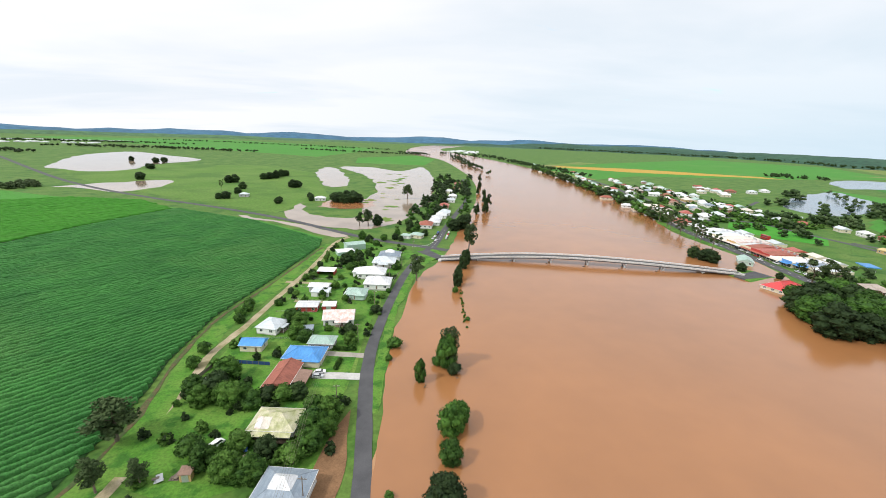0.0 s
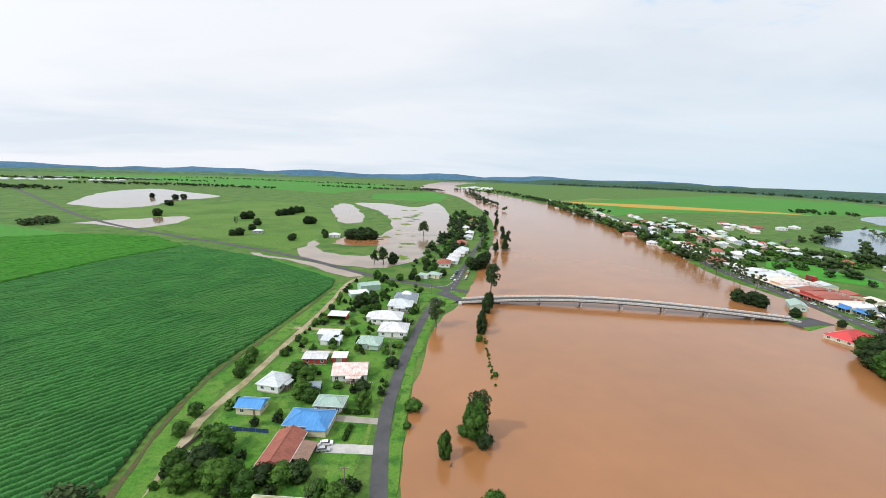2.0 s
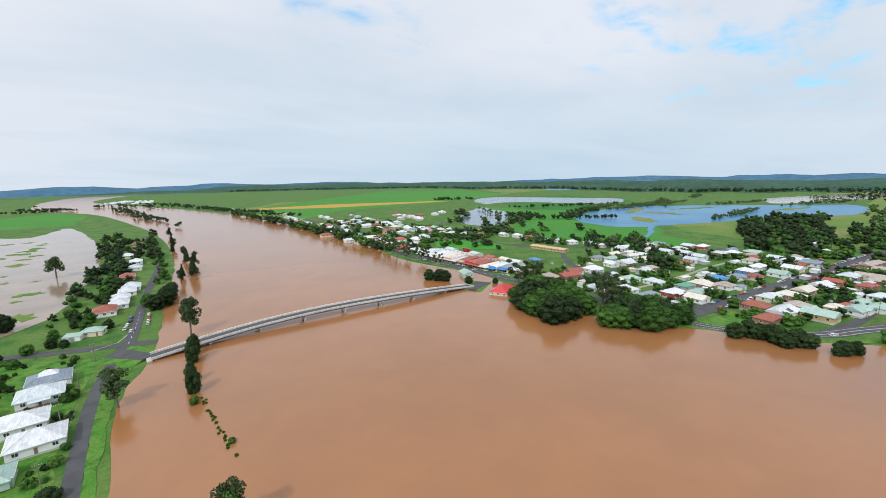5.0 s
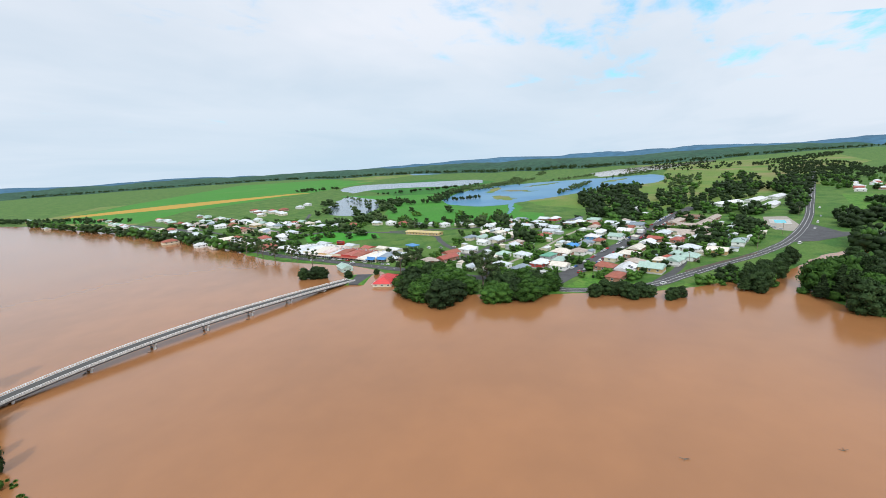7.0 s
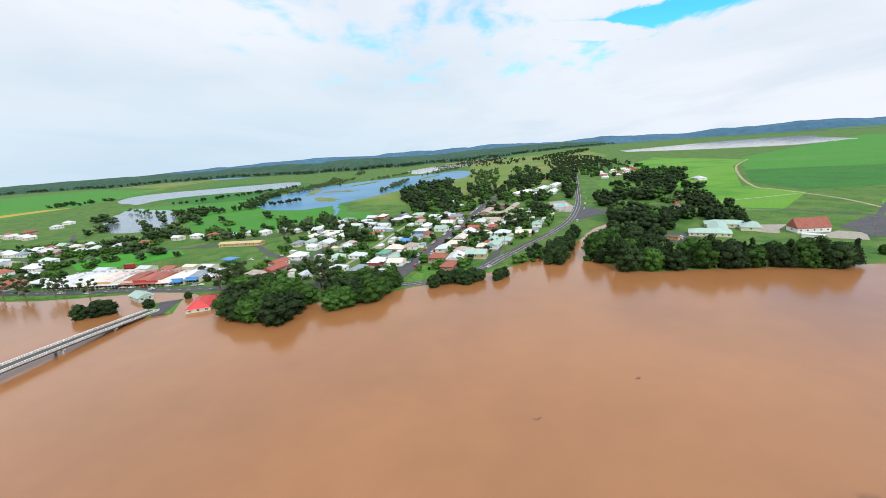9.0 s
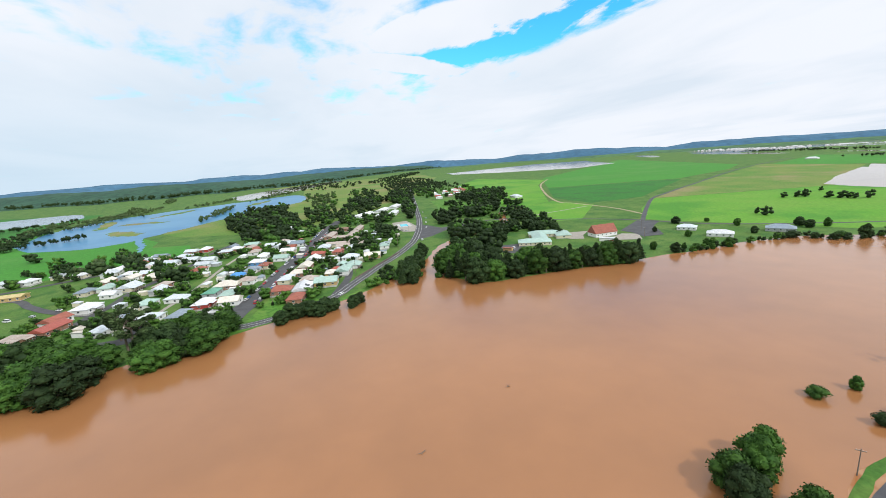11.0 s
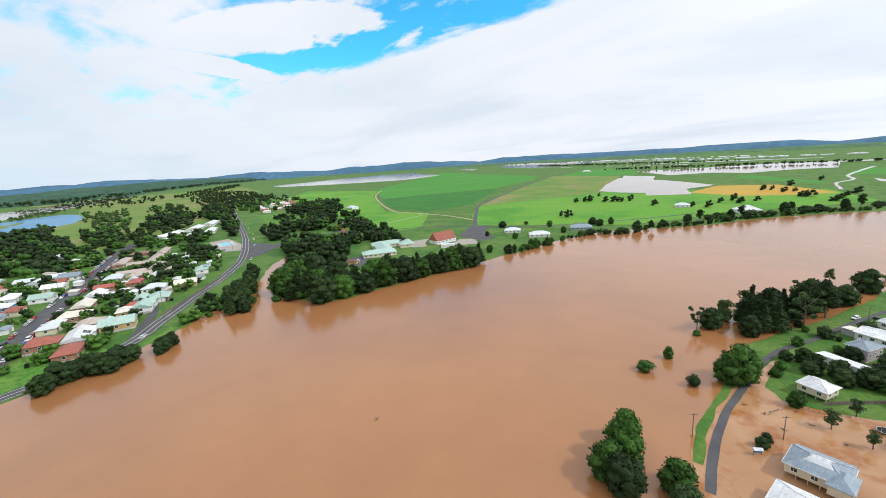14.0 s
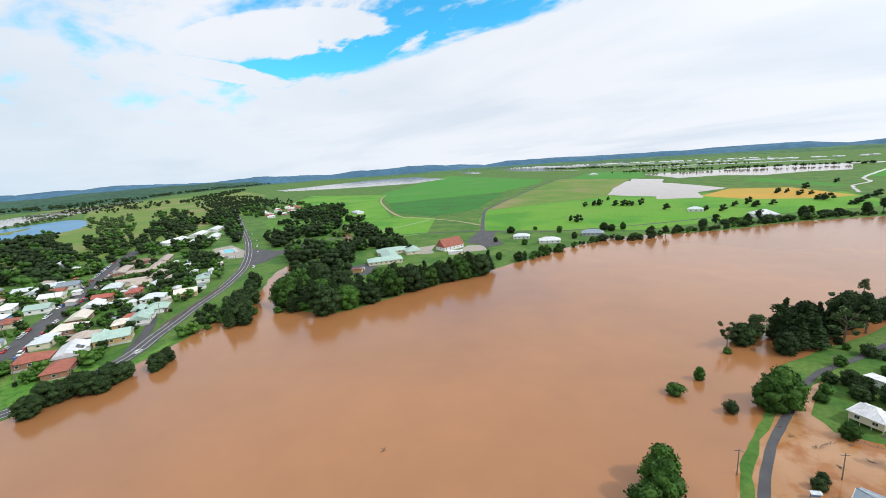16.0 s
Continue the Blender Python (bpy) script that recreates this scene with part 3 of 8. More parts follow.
# fields
FIELDS = [
    ("field", [(-305, 425), (-194, 380), (-104, 318), (-120, 290), (-330, 268), (-420, 270), (-700, 300), (-900, 420), (-700, 520), (-520, 480)], BRIGHT_FIELD, "field of young sugar cane"),
    ("field", [(-60, 1290), (-280, 1230), (-330, 1500), (-120, 1900), (-30, 1650)], BRIGHT_FIELD, "bright green field by the river bend"),
    ("field", [(-900, 1400), (-450, 1380), (-380, 2600), (-1600, 3000), (-2400, 2200)], BRIGHT_FIELD, "broad green cane field"),
    ("field", [(649, 516), (683, 378), (628, 185), (572, 172), (528, 238), (508, 292), (512, 369), (550, 446)], BRIGHT_FIELD, "dense green cane field behind the houses"),
    ("field", [(860, 835), (870, 700), (900, 585), (985, 440), (905, 425), (800, 475), (770, 600), (790, 730)], BRIGHT_FIELD, "green strip of cane beside the backwater"),
    ("field", [(585, 480), (700, 545), (815, 600), (848, 470), (845, 405), (795, 332), (745, 275), (690, 240), (640, 235), (640, 310), (610, 300), (600, 200), (575, 160), (545, 200), (560, 320)], BRIGHT_FIELD, "wide green cane field behind the town"),
    ("field", [(1143, 1052), (1553, 944), (1274, 514), (918, 544), (868, 656)], MATURE, "green cane field beside the backwater"),
    ("field", [(347, 1376), (700, 1677), (1734, 2559), (2045, 2039), (1488, 1214), (915, 1041), (547, 1062), (400, 958)], BRIGHT_FIELD, "green cane field across the river"),
    ("field", [(420, 1500), (673, 1357), (800, 1215), (940, 1110), (960, 1040), (870, 1075), (760, 1110), (592, 1196), (407, 1440)], GOLD_FIELD, "strip of ripe golden crop"),
    ("field", [(938, -655), (676, -475), (560, -468), (548, -588), (726, -967), (880, -616)], MATURE, "large deep green cane field"),
    ("field", [(890, -625), (742, -975), (790, -1290), (880, -1500), (2042, -2141), (1231, -865), (990, -690)], BRIGHT_FIELD, "broad green cane field"),
    ("field", [(450, -1420), (740, -1380), (860, -2000), (580, -1820)], BRIGHT_FIELD, "green field edged by flood water"),
    ("field", [(-80, -1420), (-500, -1300), (-420, -1000), (-40, -1190)], BRIGHT_FIELD, "green field edged by flood water"),
    ("pasture", [(515, -575), (443, -465), (375, -392), (270, -436), (180, -470), (60, -610), (-60, -700), (-10, -860), (20, -850), (150, -885), (250, -860), (340, -900)], PASTURE, "lush yellow-green pasture by the river"),
    ("pasture", [(804, -1492), (613, -843), (515, -585), (340, -905), (410, -1030), (490, -1380)], DRY_GRASS, "olive rough pasture beside the cane"),
    ("pasture", [(130, -1240), (-20, -990), (0, -960), (160, -1170)], BRIGHT_FIELD, "green strip of crop"),
    ("pasture", [(861, -262), (857, -320), (706, -296), (632, -248), (682, -215)], LAWN, "bright green paddock beside the highway"),
    ("pasture", [(600, -330), (640, -432), (768, -515), (990, -665), (1160, -820), (1500, -720), (1150, -440), (800, -420), (690, -330)], PASTURE, "green paddock along the farm road"),
    ("pasture", [(470, -260), (440, -335), (540, -455), (640, -440), (600, -330)], PASTURE, "green paddock behind the hall"),
    ("pasture", [(850, 300), (1190, -5), (1660, -40), (2300, -500), (1500, -420), (1050, -280), (760, -90), (640, 60), (720, 220)], DRY_GRASS, "yellow-green rough pasture"),
    ("pasture", [(1400, 1300), (2260, 1450), (2900, 2300), (2200, 2100), (1560, 1240)], DRY_GRASS, "yellow-green rough pasture"),
    ("pasture", [(1150, -40), (1690, -50), (2350, 150), (2350, -300), (2600, -850), (1900, -700), (1300, -372), (1050, -300), (900, -150)], DRY_GRASS, "olive rough pasture beyond the town"),
    ("pasture", [(400, 960), (345, 1376), (690, 1690), (640, 1780), (320, 1420), (370, 940)], DRY_GRASS, "strip of rough grass"),
    ("paddock", [(-190, 420), (-170, 560), (-300, 880), (-420, 960), (-600, 840), (-700, 690), (-540, 580), (-380, 505)], OLIVE, "olive green grazed paddock"),
    ("field", [(182, -830), (156, -957), (58, -950), (-24, -800), (17, -768), (100, -762)], GOLD_FIELD, "flooded golden field of ripe crop"),
]
for i, (nm, pts, mt, lb) in enumerate(FIELDS):
    sheet(nm, [Vector((*p, 0)) for p in pts], 0.02 + 0.005 * i, mt, lb, "field", rough_edge=2.0)


def hill_ring(name, radius, depth, height, mat, a0, a1, seed, label, base=30.0, wave=7.0, near=None):
    """A far range: a ridge along an arc, its crest rising and falling."""
    bm = bmesh.new()
    n, rows = 260, []
    for i in range(n + 1):
        a = radians(a0 + (a1 - a0) * i / n)
        d = Vector((math.sin(a), math.cos(a), 0))
        radius = near(math.degrees(a)) if near else radius
        s = noise.fractal(Vector((math.cos(a) * wave, math.sin(a) * wave, seed)), 0.9, 2.1, 6)
        h = max(base * 0.5, base + height * s) * (1 if a1 - a0 > 350 else min(1, i / 40, (n - i) / 40) + 0.03)
        rows.append([bm.verts.new(d * radius), bm.verts.new(d * (radius + depth * 0.35) + Vector((0, 0, h * 0.72))), bm.verts.new(d * (radius + depth * 0.62) + Vector((0, 0, h))), bm.verts.new(d * (radius + depth))])
    for a, b in zip(rows, rows[1:]):
        for k in range(3):
            f = bm.faces.new((a[k], b[k], b[k + 1], a[k + 1]))
            f.smooth = True
    bmesh.ops.recalc_face_normals(bm, faces=bm.faces)
    return tagged(mesh_object(name, bm, mat), label, "hills", kind="structure")


# the far ranges carry painted haze blue, there is no air between
hill_ring("far_hills", 4500, 380, 34, HAZY_HILL, 0, 360, 3.7, "low wooded hills on the horizon, painted haze blue", 58, 6.0)


def forest_foot(a):
    """How far off the forest begins, by heading."""
    return float(np.interp(a, (-6, 11, 26, 40, 46, 56, 66, 74, 81, 91, 97, 103, 111, 130), (4250, 4250, 4100, 3850, 3050, 2950, 2250, 2080, 2060, 2250, 2650, 3500, 4100, 4250))) + 60 * math.sin(a * 0.9)


hill_ring("forest_ridge", 3300, 900, 16, FOREST, -6, 130, 8.2, "dark wooded ridge beyond the fields", 52, 6.0, near=forest_foot)
hill_ring("far_woods", 3980, 420, 7, FAR_WOOD, 100, 372, 2.3, "low dark woods at the foot of the far hills", 22, 9.0)
hill_ring("blue_range", 4150, 420, 34, HAZY_HILL, 52, 150, 5.1, "wooded range beyond the plain, painted haze blue", 66, 5.0)
hill_ring("table_mountain", 4250, 380, 14, HAZY_HILL, 138, 186, 9.4, "flat-topped mountain beyond the plain, painted haze blue", 66, 7.0)

# roads
RIVER_ROAD = smooth_line([(-8, 20), (-14, 45), (-18, 62), (-22, 84), (-26, 110), (-28, 135), (-27, 175), (-22, 230), (-14, 270), (-7, 296)], 4)
ribbon("river_road", RIVER_ROAD, 5.2, 0.2, ASPHALT, "narrow grey asphalt road along the river bank", "road", wobble=0.25, thick=0.12)
ribbon("road", smooth_line([(-5, 296), (2, 330), (8, 370), (22, 450), (42, 560), (52, 700), (55, 880)], 8), 6.5, 0.19, ASPHALT, "asphalt road following the river upstream", "road", wobble=0.2)
ribbon("road", smooth_line([(10, 292), (-5, 299), (-40, 312), (-83, 333), (-169, 389), (-270, 439), (-387, 489), (-528, 557), (-710, 664), (-1200, 980)], 8), 7.0, 0.18, ASPHALT, "straight asphalt road across the flood plain", "road", wobble=0.2)
ribbon("farm_track", smooth_line([(-80, 30), (-82, 61), (-87, 87), (-94, 120), (-92, 151), (-91, 190), (-89, 249), (-91, 300), (-84, 325)], 5), 3.4, 0.09, DIRT, "dirt track between houses and cane", "track", wobble=0.8)
ribbon("road", smooth_line([(380, 1000), (370, 760), (335, 620), (304, 510), (292, 430), (288, 384), (289, 334), (288, 290), (286, 245), (285, 200), (283, 150)], 6), 10.0, 0.19, ASPHALT, "town road in front of the shops", "road", wobble=0.2)
ribbon("main_street", smooth_line([(271, 103), (297, 96), (315, 89), (353, 77), (400, 64), (454, 46), (530, 24), (626, -5), (700, -32)], 6), (17, 14), 0.2, ASPHALT, "wide main street lined with parked cars", "road", wobble=0.2)
ribbon("highway", smooth_line([(283, 150), (274, 112), (268, 86), (277, 55), (295, 29), (318, 13), (339, -2), (365, -20), (398, -46), (434, -70), (470, -90), (538, -119), (625, -150), (710, -176), (781, -198), (972, -256), (1258, -343), (1534, -424)], 6), 9.5, 0.22, ASPHALT, "two-lane highway curving through the town", "road", thick=0.15)
ribbon("street", smooth_line([(330, 206), (352, 200), (378, 194), (409, 190), (445, 175), (492, 157), (544, 144), (600, 120)], 6), 7.0, 0.185, ASPHALT, "grey back street between house rows", "road", wobble=0.3)
ribbon("lane", smooth_line([(330, 152), (348, 147), (372, 140), (406, 132), (456, 122), (500, 110)], 6), 3.6, 0.165, GRAVEL, "pale gravel back lane", "road", wobble=0.5)
ribbon("street", smooth_line([(386, 478), (418, 457), (429, 402), (439, 348), (434, 290), (404, 262), (380, 238), (352, 200)], 6), 6.5, 0.175, ASPHALT, "grey street round the playing field", "road", wobble=0.3)
ribbon("street", smooth_line([(290, 470), (354, 468), (414, 505), (470, 560), (560, 640)], 6), 6.0, 0.17, ASPHALT, "grey street through the upstream houses", "road", wobble=0.3)
ribbon("street", smooth_line([(345, 470), (352, 560), (372, 680), (400, 800)], 8), 5.5, 0.165, ASPHALT, "grey street through the upstream houses", "road", wobble=0.3)
ribbon("street", smooth_line([(402, 520), (410, 600), (432, 720)], 8), 5.5, 0.16, ASPHALT, "grey street through the upstream houses", "road", wobble=0.3)
ribbon("street", smooth_line([(268, 168), (284, 161), (320, 158), (345, 196)], 6), 6.0, 0.18, ASPHALT, "short street behind the figs", "road", wobble=0.3)
ribbon("side_street", smooth_line([(300, 28), (320, 20), (342, 12), (390, 2)], 6), 6.0, 0.19, ASPHALT, "short side street", "road")
ribbon("road", smooth_line([(300, 245), (360, 300), (406, 450), (452, 348), (500, 240), (517, 159)], 8)[40:], 7.0, 0.17, ASPHALT, "back street behind the shops", "road")
ribbon("road", smooth_line([(500, -150), (524, -200), (528, -240), (505, -280), (468, -304), (438, -341), (381, -383), (323, -402), (273, -434), (200, -500), (120, -580)], 8), 5.0, 0.17, ASPHALT, "country road past the hall", "road", wobble=0.4)
sheet("junction", [Vector((*p, 0)) for p in ((462, -92), (470, -112), (494, -138), (516, -186), (528, -186), (520, -146), (552, -138), (566, -132), (520, -116))], 0.205, ASPHALT, "wide grey asphalt apron of the highway junction", "road", rough_edge=0.6)
sheet("junction", [Vector((*p, 0)) for p in ((345, -312), (378, -378), (352, -390), (339, -364), (296, -328), (304, -303), (325, -312))], 0.2, ASPHALT, "grey asphalt turning area by the river", "road", rough_edge=1.0)
sheet("forecourt", [Vector((*p, 0)) for p in ((390, -238), (378, -262), (371, -284), (356, -262), (340, -250), (350, -236))], 0.16, GRAVEL, "pale gravel forecourt between hall and barn", "forecourt", rough_edge=1.0)
sheet("forecourt", [Vector((*p, 0)) for p in ((333, -300), (318, -312), (296, -292), (312, -272), (326, -280))], 0.165, GRAVEL, "pale concrete yard below the barn", "forecourt", rough_edge=1.0)
sheet("car_park", [Vector((*p, 0)) for p in ((372, -150), (366, -176), (334, -174), (318, -158), (348, -137))], 0.17, ASPHALT, "grey asphalt car park of the hall", "car park", rough_edge=1.0)
sheet("pool_yard", [Vector((*p, 0)) for p in ((612, -100), (618, -126), (556, -122), (518, -108), (524, -92), (566, -92))], 0.15, GRAVEL, "pale paved yard round the swimming pool", "yard", rough_edge=1.0)
ribbon("path", smooth_line([(500, -290), (521, -321), (527, -376), (534, -435)], 8), 3.0, 0.16, GRAVEL, "pale gravel path over the paddock", "path", wobble=0.6)
ribbon("road", smooth_line([(330, -335), (360, -365), (375, -386), (443, -476), (515, -579), (545, -650), (613, -843), (760, -1298), (866, -1829)], 8), 6.5, 0.18, ASPHALT, "country road between cane fields", "road")
ribbon("farm_road", smooth_line([(400, -425), (480, -445), (579, -445), (623, -442), (768, -522), (990, -674), (1160, -830)], 8), 5.0, 0.16, DIRT, "pale farm road round the cane", "track")
ribbon("south_road", smooth_line([(34, -60), (35, -78), (34, -104), (30, -132), (24, -164), (11, -189), (-8, -229), (-33, -276), (-70, -340)], 5), 2.5, 0.22, ASPHALT, "narrow asphalt road partly under flood water", "road", wobble=0.3, thick=0.14)

# verges
sheet("garden_ground", smooth_line([(-88, 112), (-60, 100), (-33, 100), (-34, 150), (-32, 190), (-29, 240), (-22, 284), (-60, 300), (-85, 304), (-86, 190)], 6), 0.062, GARDEN, "sunlit yellow-green grass of the back gardens", "garden", rough_edge=2.0)
sheet("garden_ground", smooth_line([(-86, 60), (-62, 54), (-44, 64), (-58, 84), (-60, 98), (-84, 108)], 5), 0.07, LAWN, "lush green grass among the trees", "garden", rough_edge=2.0)
ribbon("track_verge", smooth_line([(-86, 30), (-88, 61), (-94, 95), (-100, 120), (-102, 151), (-98, 200), (-95, 249), (-95, 300)], 5), (9, 8), 0.055, LAWN, "bright grass strip between track and cane", "verge", wobble=2.0)
ribbon("bank_verge", smooth_line([(-20, 90), (-21.5, 112), (-22.5, 135), (-22, 175), (-17, 230), (-6, 268)], 5), (3, 7), 0.175, LAWN, "strip of bright mown grass above the water", "verge", wobble=2.0)
ribbon("south_verge", smooth_line([(38, -70), (39, -92), (37, -112), (33, -135)], 4), (3.0, 2.6), 0.2, GRASS, "grass verge at the water's edge", "verge", wobble=1.2)


# ---- kinds of things ----
def hip_roof(bm, w, d, z, rise, over=0.55, gable=False, cx=0.0, cy=0.0):
    """A hip or gable roof with its ridge along x over a w by d plan, fascia 0.18 m deep."""
    w2, d2 = w / 2 + over, d / 2 + over
    run = 0.0 if gable else min(d2, w2 * 0.9)
    lo = [bm.verts.new((cx + sx * w2, cy + sy * d2, z)) for sx, sy in ((-1, -1), (1, -1), (1, 1), (-1, 1))]
    hi = [bm.verts.new((v.co.x, v.co.y, z + 0.18)) for v in lo]
    a = bm.verts.new((cx - (w2 - run), cy, z + 0.18 + rise))
    b = bm.verts.new((cx + (w2 - run), cy, z + 0.18 + rise)) if w2 - run > 0.05 else a
    bm.faces.new(lo[::-1])
    for i in range(4):
        j = (i + 1) % 4
        bm.faces.new((lo[i], lo[j], hi[j], hi[i]))
    if b is a:
        for i in range(4):
            bm.faces.new((hi[i], hi[(i + 1) % 4], a))
    else:
        bm.faces.new((hi[0], hi[1], b, a))
        bm.faces.new((hi[2], hi[3], a, b))
        bm.faces.new((hi[1], hi[2], b))
        bm.faces.new((hi[3], hi[0], a))


def skillion(bm, w, d, z, rise, cx=0.0, cy=0.0, over=0.3):
    w2, d2 = w / 2 + over, d / 2 + over
    vs = []
    for dz in (0.0, 0.12):
        vs += [bm.verts.new((cx + sx * w2, cy + sy * d2, z + dz + (rise if sy > 0 else 0))) for sx, sy in ((-1, -1), (1, -1), (1, 1), (-1, 1))]
    for f in ((3, 2, 1, 0), (4, 5, 6, 7), (0, 1, 5, 4), (1, 2, 6, 5), (2, 3, 7, 6), (3, 0, 4, 7)):
        bm.faces.new([vs[i] for i in f])


FRAME_WHITE = material("white_frame_paint", (0.78, 0.78, 0.76), 0.6, 0.06, 0.5, 4.0)
DOOR_PAINT = material("door_paint", (0.22, 0.16, 0.12), 0.6, 0.15, 0.5, 4.0)
_shared = {}


def shared_mesh(key, make, mat):
    """Mesh data that alike pieces share."""
    if key not in _shared:
        bm = bmesh.new()
        make(bm)
        me = bpy.data.meshes.new(key)
        bm.to_mesh(me)
        bm.free()
        me.materials.append(mat)
        _shared[key] = me
    return _shared[key]


def window_frame(bm, depth=0.09):
    # 1.6 x 1.3 m, two lights, lies in the xz plane, face to -y
    xs, zs = (-0.8, -0.7, -0.04, 0.04, 0.7, 0.8), (-0.68, -0.58, 0.58, 0.66)
    grid = [[bm.verts.new((x, -0.07, z)) for z in zs] for x in xs]
    faces = [bm.faces.new((grid[i][k], grid[i + 1][k], grid[i + 1][k + 1], grid[i][k + 1])) for i in range(5) for k in range(3) if not (k == 1 and i in (1, 3))]
    out = bmesh.ops.extrude_face_region(bm, geom=faces)
    bmesh.ops.translate(bm, vec=(0, depth, 0), verts=[v for v in out["geom"] if isinstance(v, bmesh.types.BMVert)])


def far_window(bm):
    # frame and glass in one piece: the glass set back inside the frame
    o = [bm.verts.new((x, -0.07, z)) for x, z in ((-0.8, -0.68), (0.8, -0.68), (0.8, 0.66), (-0.8, 0.66))]
    k = [bm.verts.new((x, -0.07, z)) for x, z in ((-0.7, -0.58), (0.7, -0.58), (0.7, 0.58), (-0.7, 0.58))]
    g = [bm.verts.new((v.co.x, -0.03, v.co.z)) for v in k]
    w = [bm.verts.new((v.co.x, 0.02, v.co.z)) for v in o]
    for i in range(4):
        j = (i + 1) % 4
        bm.faces.new((o[i], o[j], k[j], k[i]))
        bm.faces.new((k[i], k[j], g[j], g[i]))
        bm.faces.new((w[i], w[j], o[j], o[i]))
    bm.faces.new(g).material_index = 1


def add_window(host, x, y, z, turn, deep):
    if not deep:
        me = shared_mesh("far_window", far_window, FRAME_WHITE)
        if len(me.materials) == 1:
            me.materials.append(GLASS)
        w = new("window", me)
        w.parent = host
        w.matrix_basis = pose(x, y, z, 0, 0, turn)
        return w
    w = new("window", shared_mesh("window", window_frame, FRAME_WHITE))
    w.parent = host
    w.matrix_basis = pose(x, y, z, 0, 0, turn)
    p = new("pane", shared_mesh("pane", lambda bm: box(bm, -0.7, -0.03, -0.58, 0.7, 0.02, 0.58), GLASS))
    p.parent = w
    return w


def house(x, y, heading, w, d, roof, wall, label, raised=0.5, high=2.8, rise=None, gable=False, porch="", wing=None, solar=False, stumps=False, chimney=False, group="", vent=False, name="house", far=False):
    """A house with its long side along its own x, turned by heading about z. Front is its -y side."""
    h = new(name)
    h.empty_display_size = 1
    h.matrix_basis = pose(x, y, 0, 0, 0, heading)
    tagged(h, label, "house", group)
    z0, z1 = raised, raised + high
    rise = rise if rise is not None else d * 0.24
    bm = bmesh.new()
    box(bm, -w / 2, -d / 2, z0, w / 2, d / 2, z1)
    if wing:
        wx, wy, ww, wd = wing
        box(bm, wx - ww / 2, wy - wd / 2, z0 + 0.003, wx + ww / 2, wy + wd / 2, z1 - 0.01)
    body = part("wall", bm, WALL[wall], h)
    bm = bmesh.new()
    if stumps:
        for i in range(int(w // 2.4) + 1):
            for j in range(int(d // 2.8) + 1):
                px, py = -w / 2 + 0.2 + i * (w - 0.4) / max(1, int(w // 2.4)), -d / 2 + 0.2 + j * (d - 0.4) / max(1, int(d // 2.8))
                tube(bm, (px, py, 0), (px, py, z0 + 0.02), 0.13, 0.11, 6)
        part("stumps", bm, CONCRETE, h)
    else:
        box(bm, -w / 2 - 0.05, -d / 2 - 0.05, 0, w / 2 + 0.05, d / 2 + 0.05, z0 + 0.01)
        part("plinth", bm, CONCRETE, h)
    bm = bmesh.new()
    hip_roof(bm, w, d, z1, rise, gable=gable)
    roof_ob = part("roof", bm, ROOF[roof], h)
    if gable:
        bm = bmesh.new()
        for sx in (-1, 1):
            vs = [bm.verts.new((sx * (w / 2) + o, yy, zz)) for o in (-0.06, 0.06) for yy, zz in ((-d / 2, z1), (d / 2, z1), (0, z1 + rise * 0.92))]
            bm.faces.new(vs[:3])
            bm.faces.new(vs[5:2:-1])
            for a, b in ((0, 1), (1, 2), (2, 0)):
                bm.faces.new((vs[a], vs[b], vs[b + 3], vs[a + 3]))
        bmesh.ops.recalc_face_normals(bm, faces=bm.faces)
        part("gable_end", bm, WALL[wall], h)
    if wing:
        bm = bmesh.new()
        wx, wy, ww, wd = wing
        hip_roof(bm, wd, ww, z1 - 0.02, rise * 0.8, gable=gable)
        bmesh.ops.transform(bm, matrix=pose(wx, wy, 0, 0, 0, 90), verts=bm.verts)
        part("wing_roof", bm, ROOF[roof], h)
    if vent:
        bm = bmesh.new()
        hip_roof(bm, w * 0.46, d * 0.40, z1 + rise * 0.62, rise * 0.62, over=0.2)
        part("upper_roof", bm, ROOF["white"], h, "white raised centre roof")
    # ridge cap and gutter
    bm = bmesh.new()
    w2, d2 = w / 2 + 0.62, d / 2 + 0.62
    for a in ((-w2, -d2, w2, -d2 + 0.12), (-w2, d2 - 0.12, w2, d2), (-w2, -d2 + 0.12, -w2 + 0.12, d2 - 0.12), (w2 - 0.12, -d2 + 0.12, w2, d2 - 0.12)):
        box(bm, a[0], a[1], z1 + 0.05, a[2], a[3], z1 + 0.19)
    if far:
        bm.free()
    else:
        part("gutter", bm, FRAME_WHITE, h)
        bm = bmesh.new()
        run = 0.0 if gable else min(d / 2 + 0.55, (w / 2 + 0.55) * 0.9)
        rx = w / 2 + 0.55 - run
        if rx > 0.3:
            tube(bm, (-rx, 0, z1 + 0.2 + rise), (rx, 0, z1 + 0.2 + rise), 0.13, 0.13, 6)
        if not gable:
            for sx in (-1, 1):
                for sy in (-1, 1):
                    tube(bm, (sx * rx, 0, z1 + 0.2 + rise), (sx * (w / 2 + 0.55), sy * (d / 2 + 0.55), z1 + 0.2), 0.11, 0.11, 6)
        part("ridge_cap", bm, ROOF[roof], h)
    zc = z0 + high * 0.56
    nx = max(2, int(w // (4.5 if far else 3.6)))
    for i in range(nx):
        px = -w / 2 + (i + 0.5) * w / nx
        for sy in (-1, 1):
            if sy < 0 and i == nx // 2:
                continue
            add_window(h, px, sy * (d / 2 + 0.005), zc, 0 if sy < 0 else 180, not far)
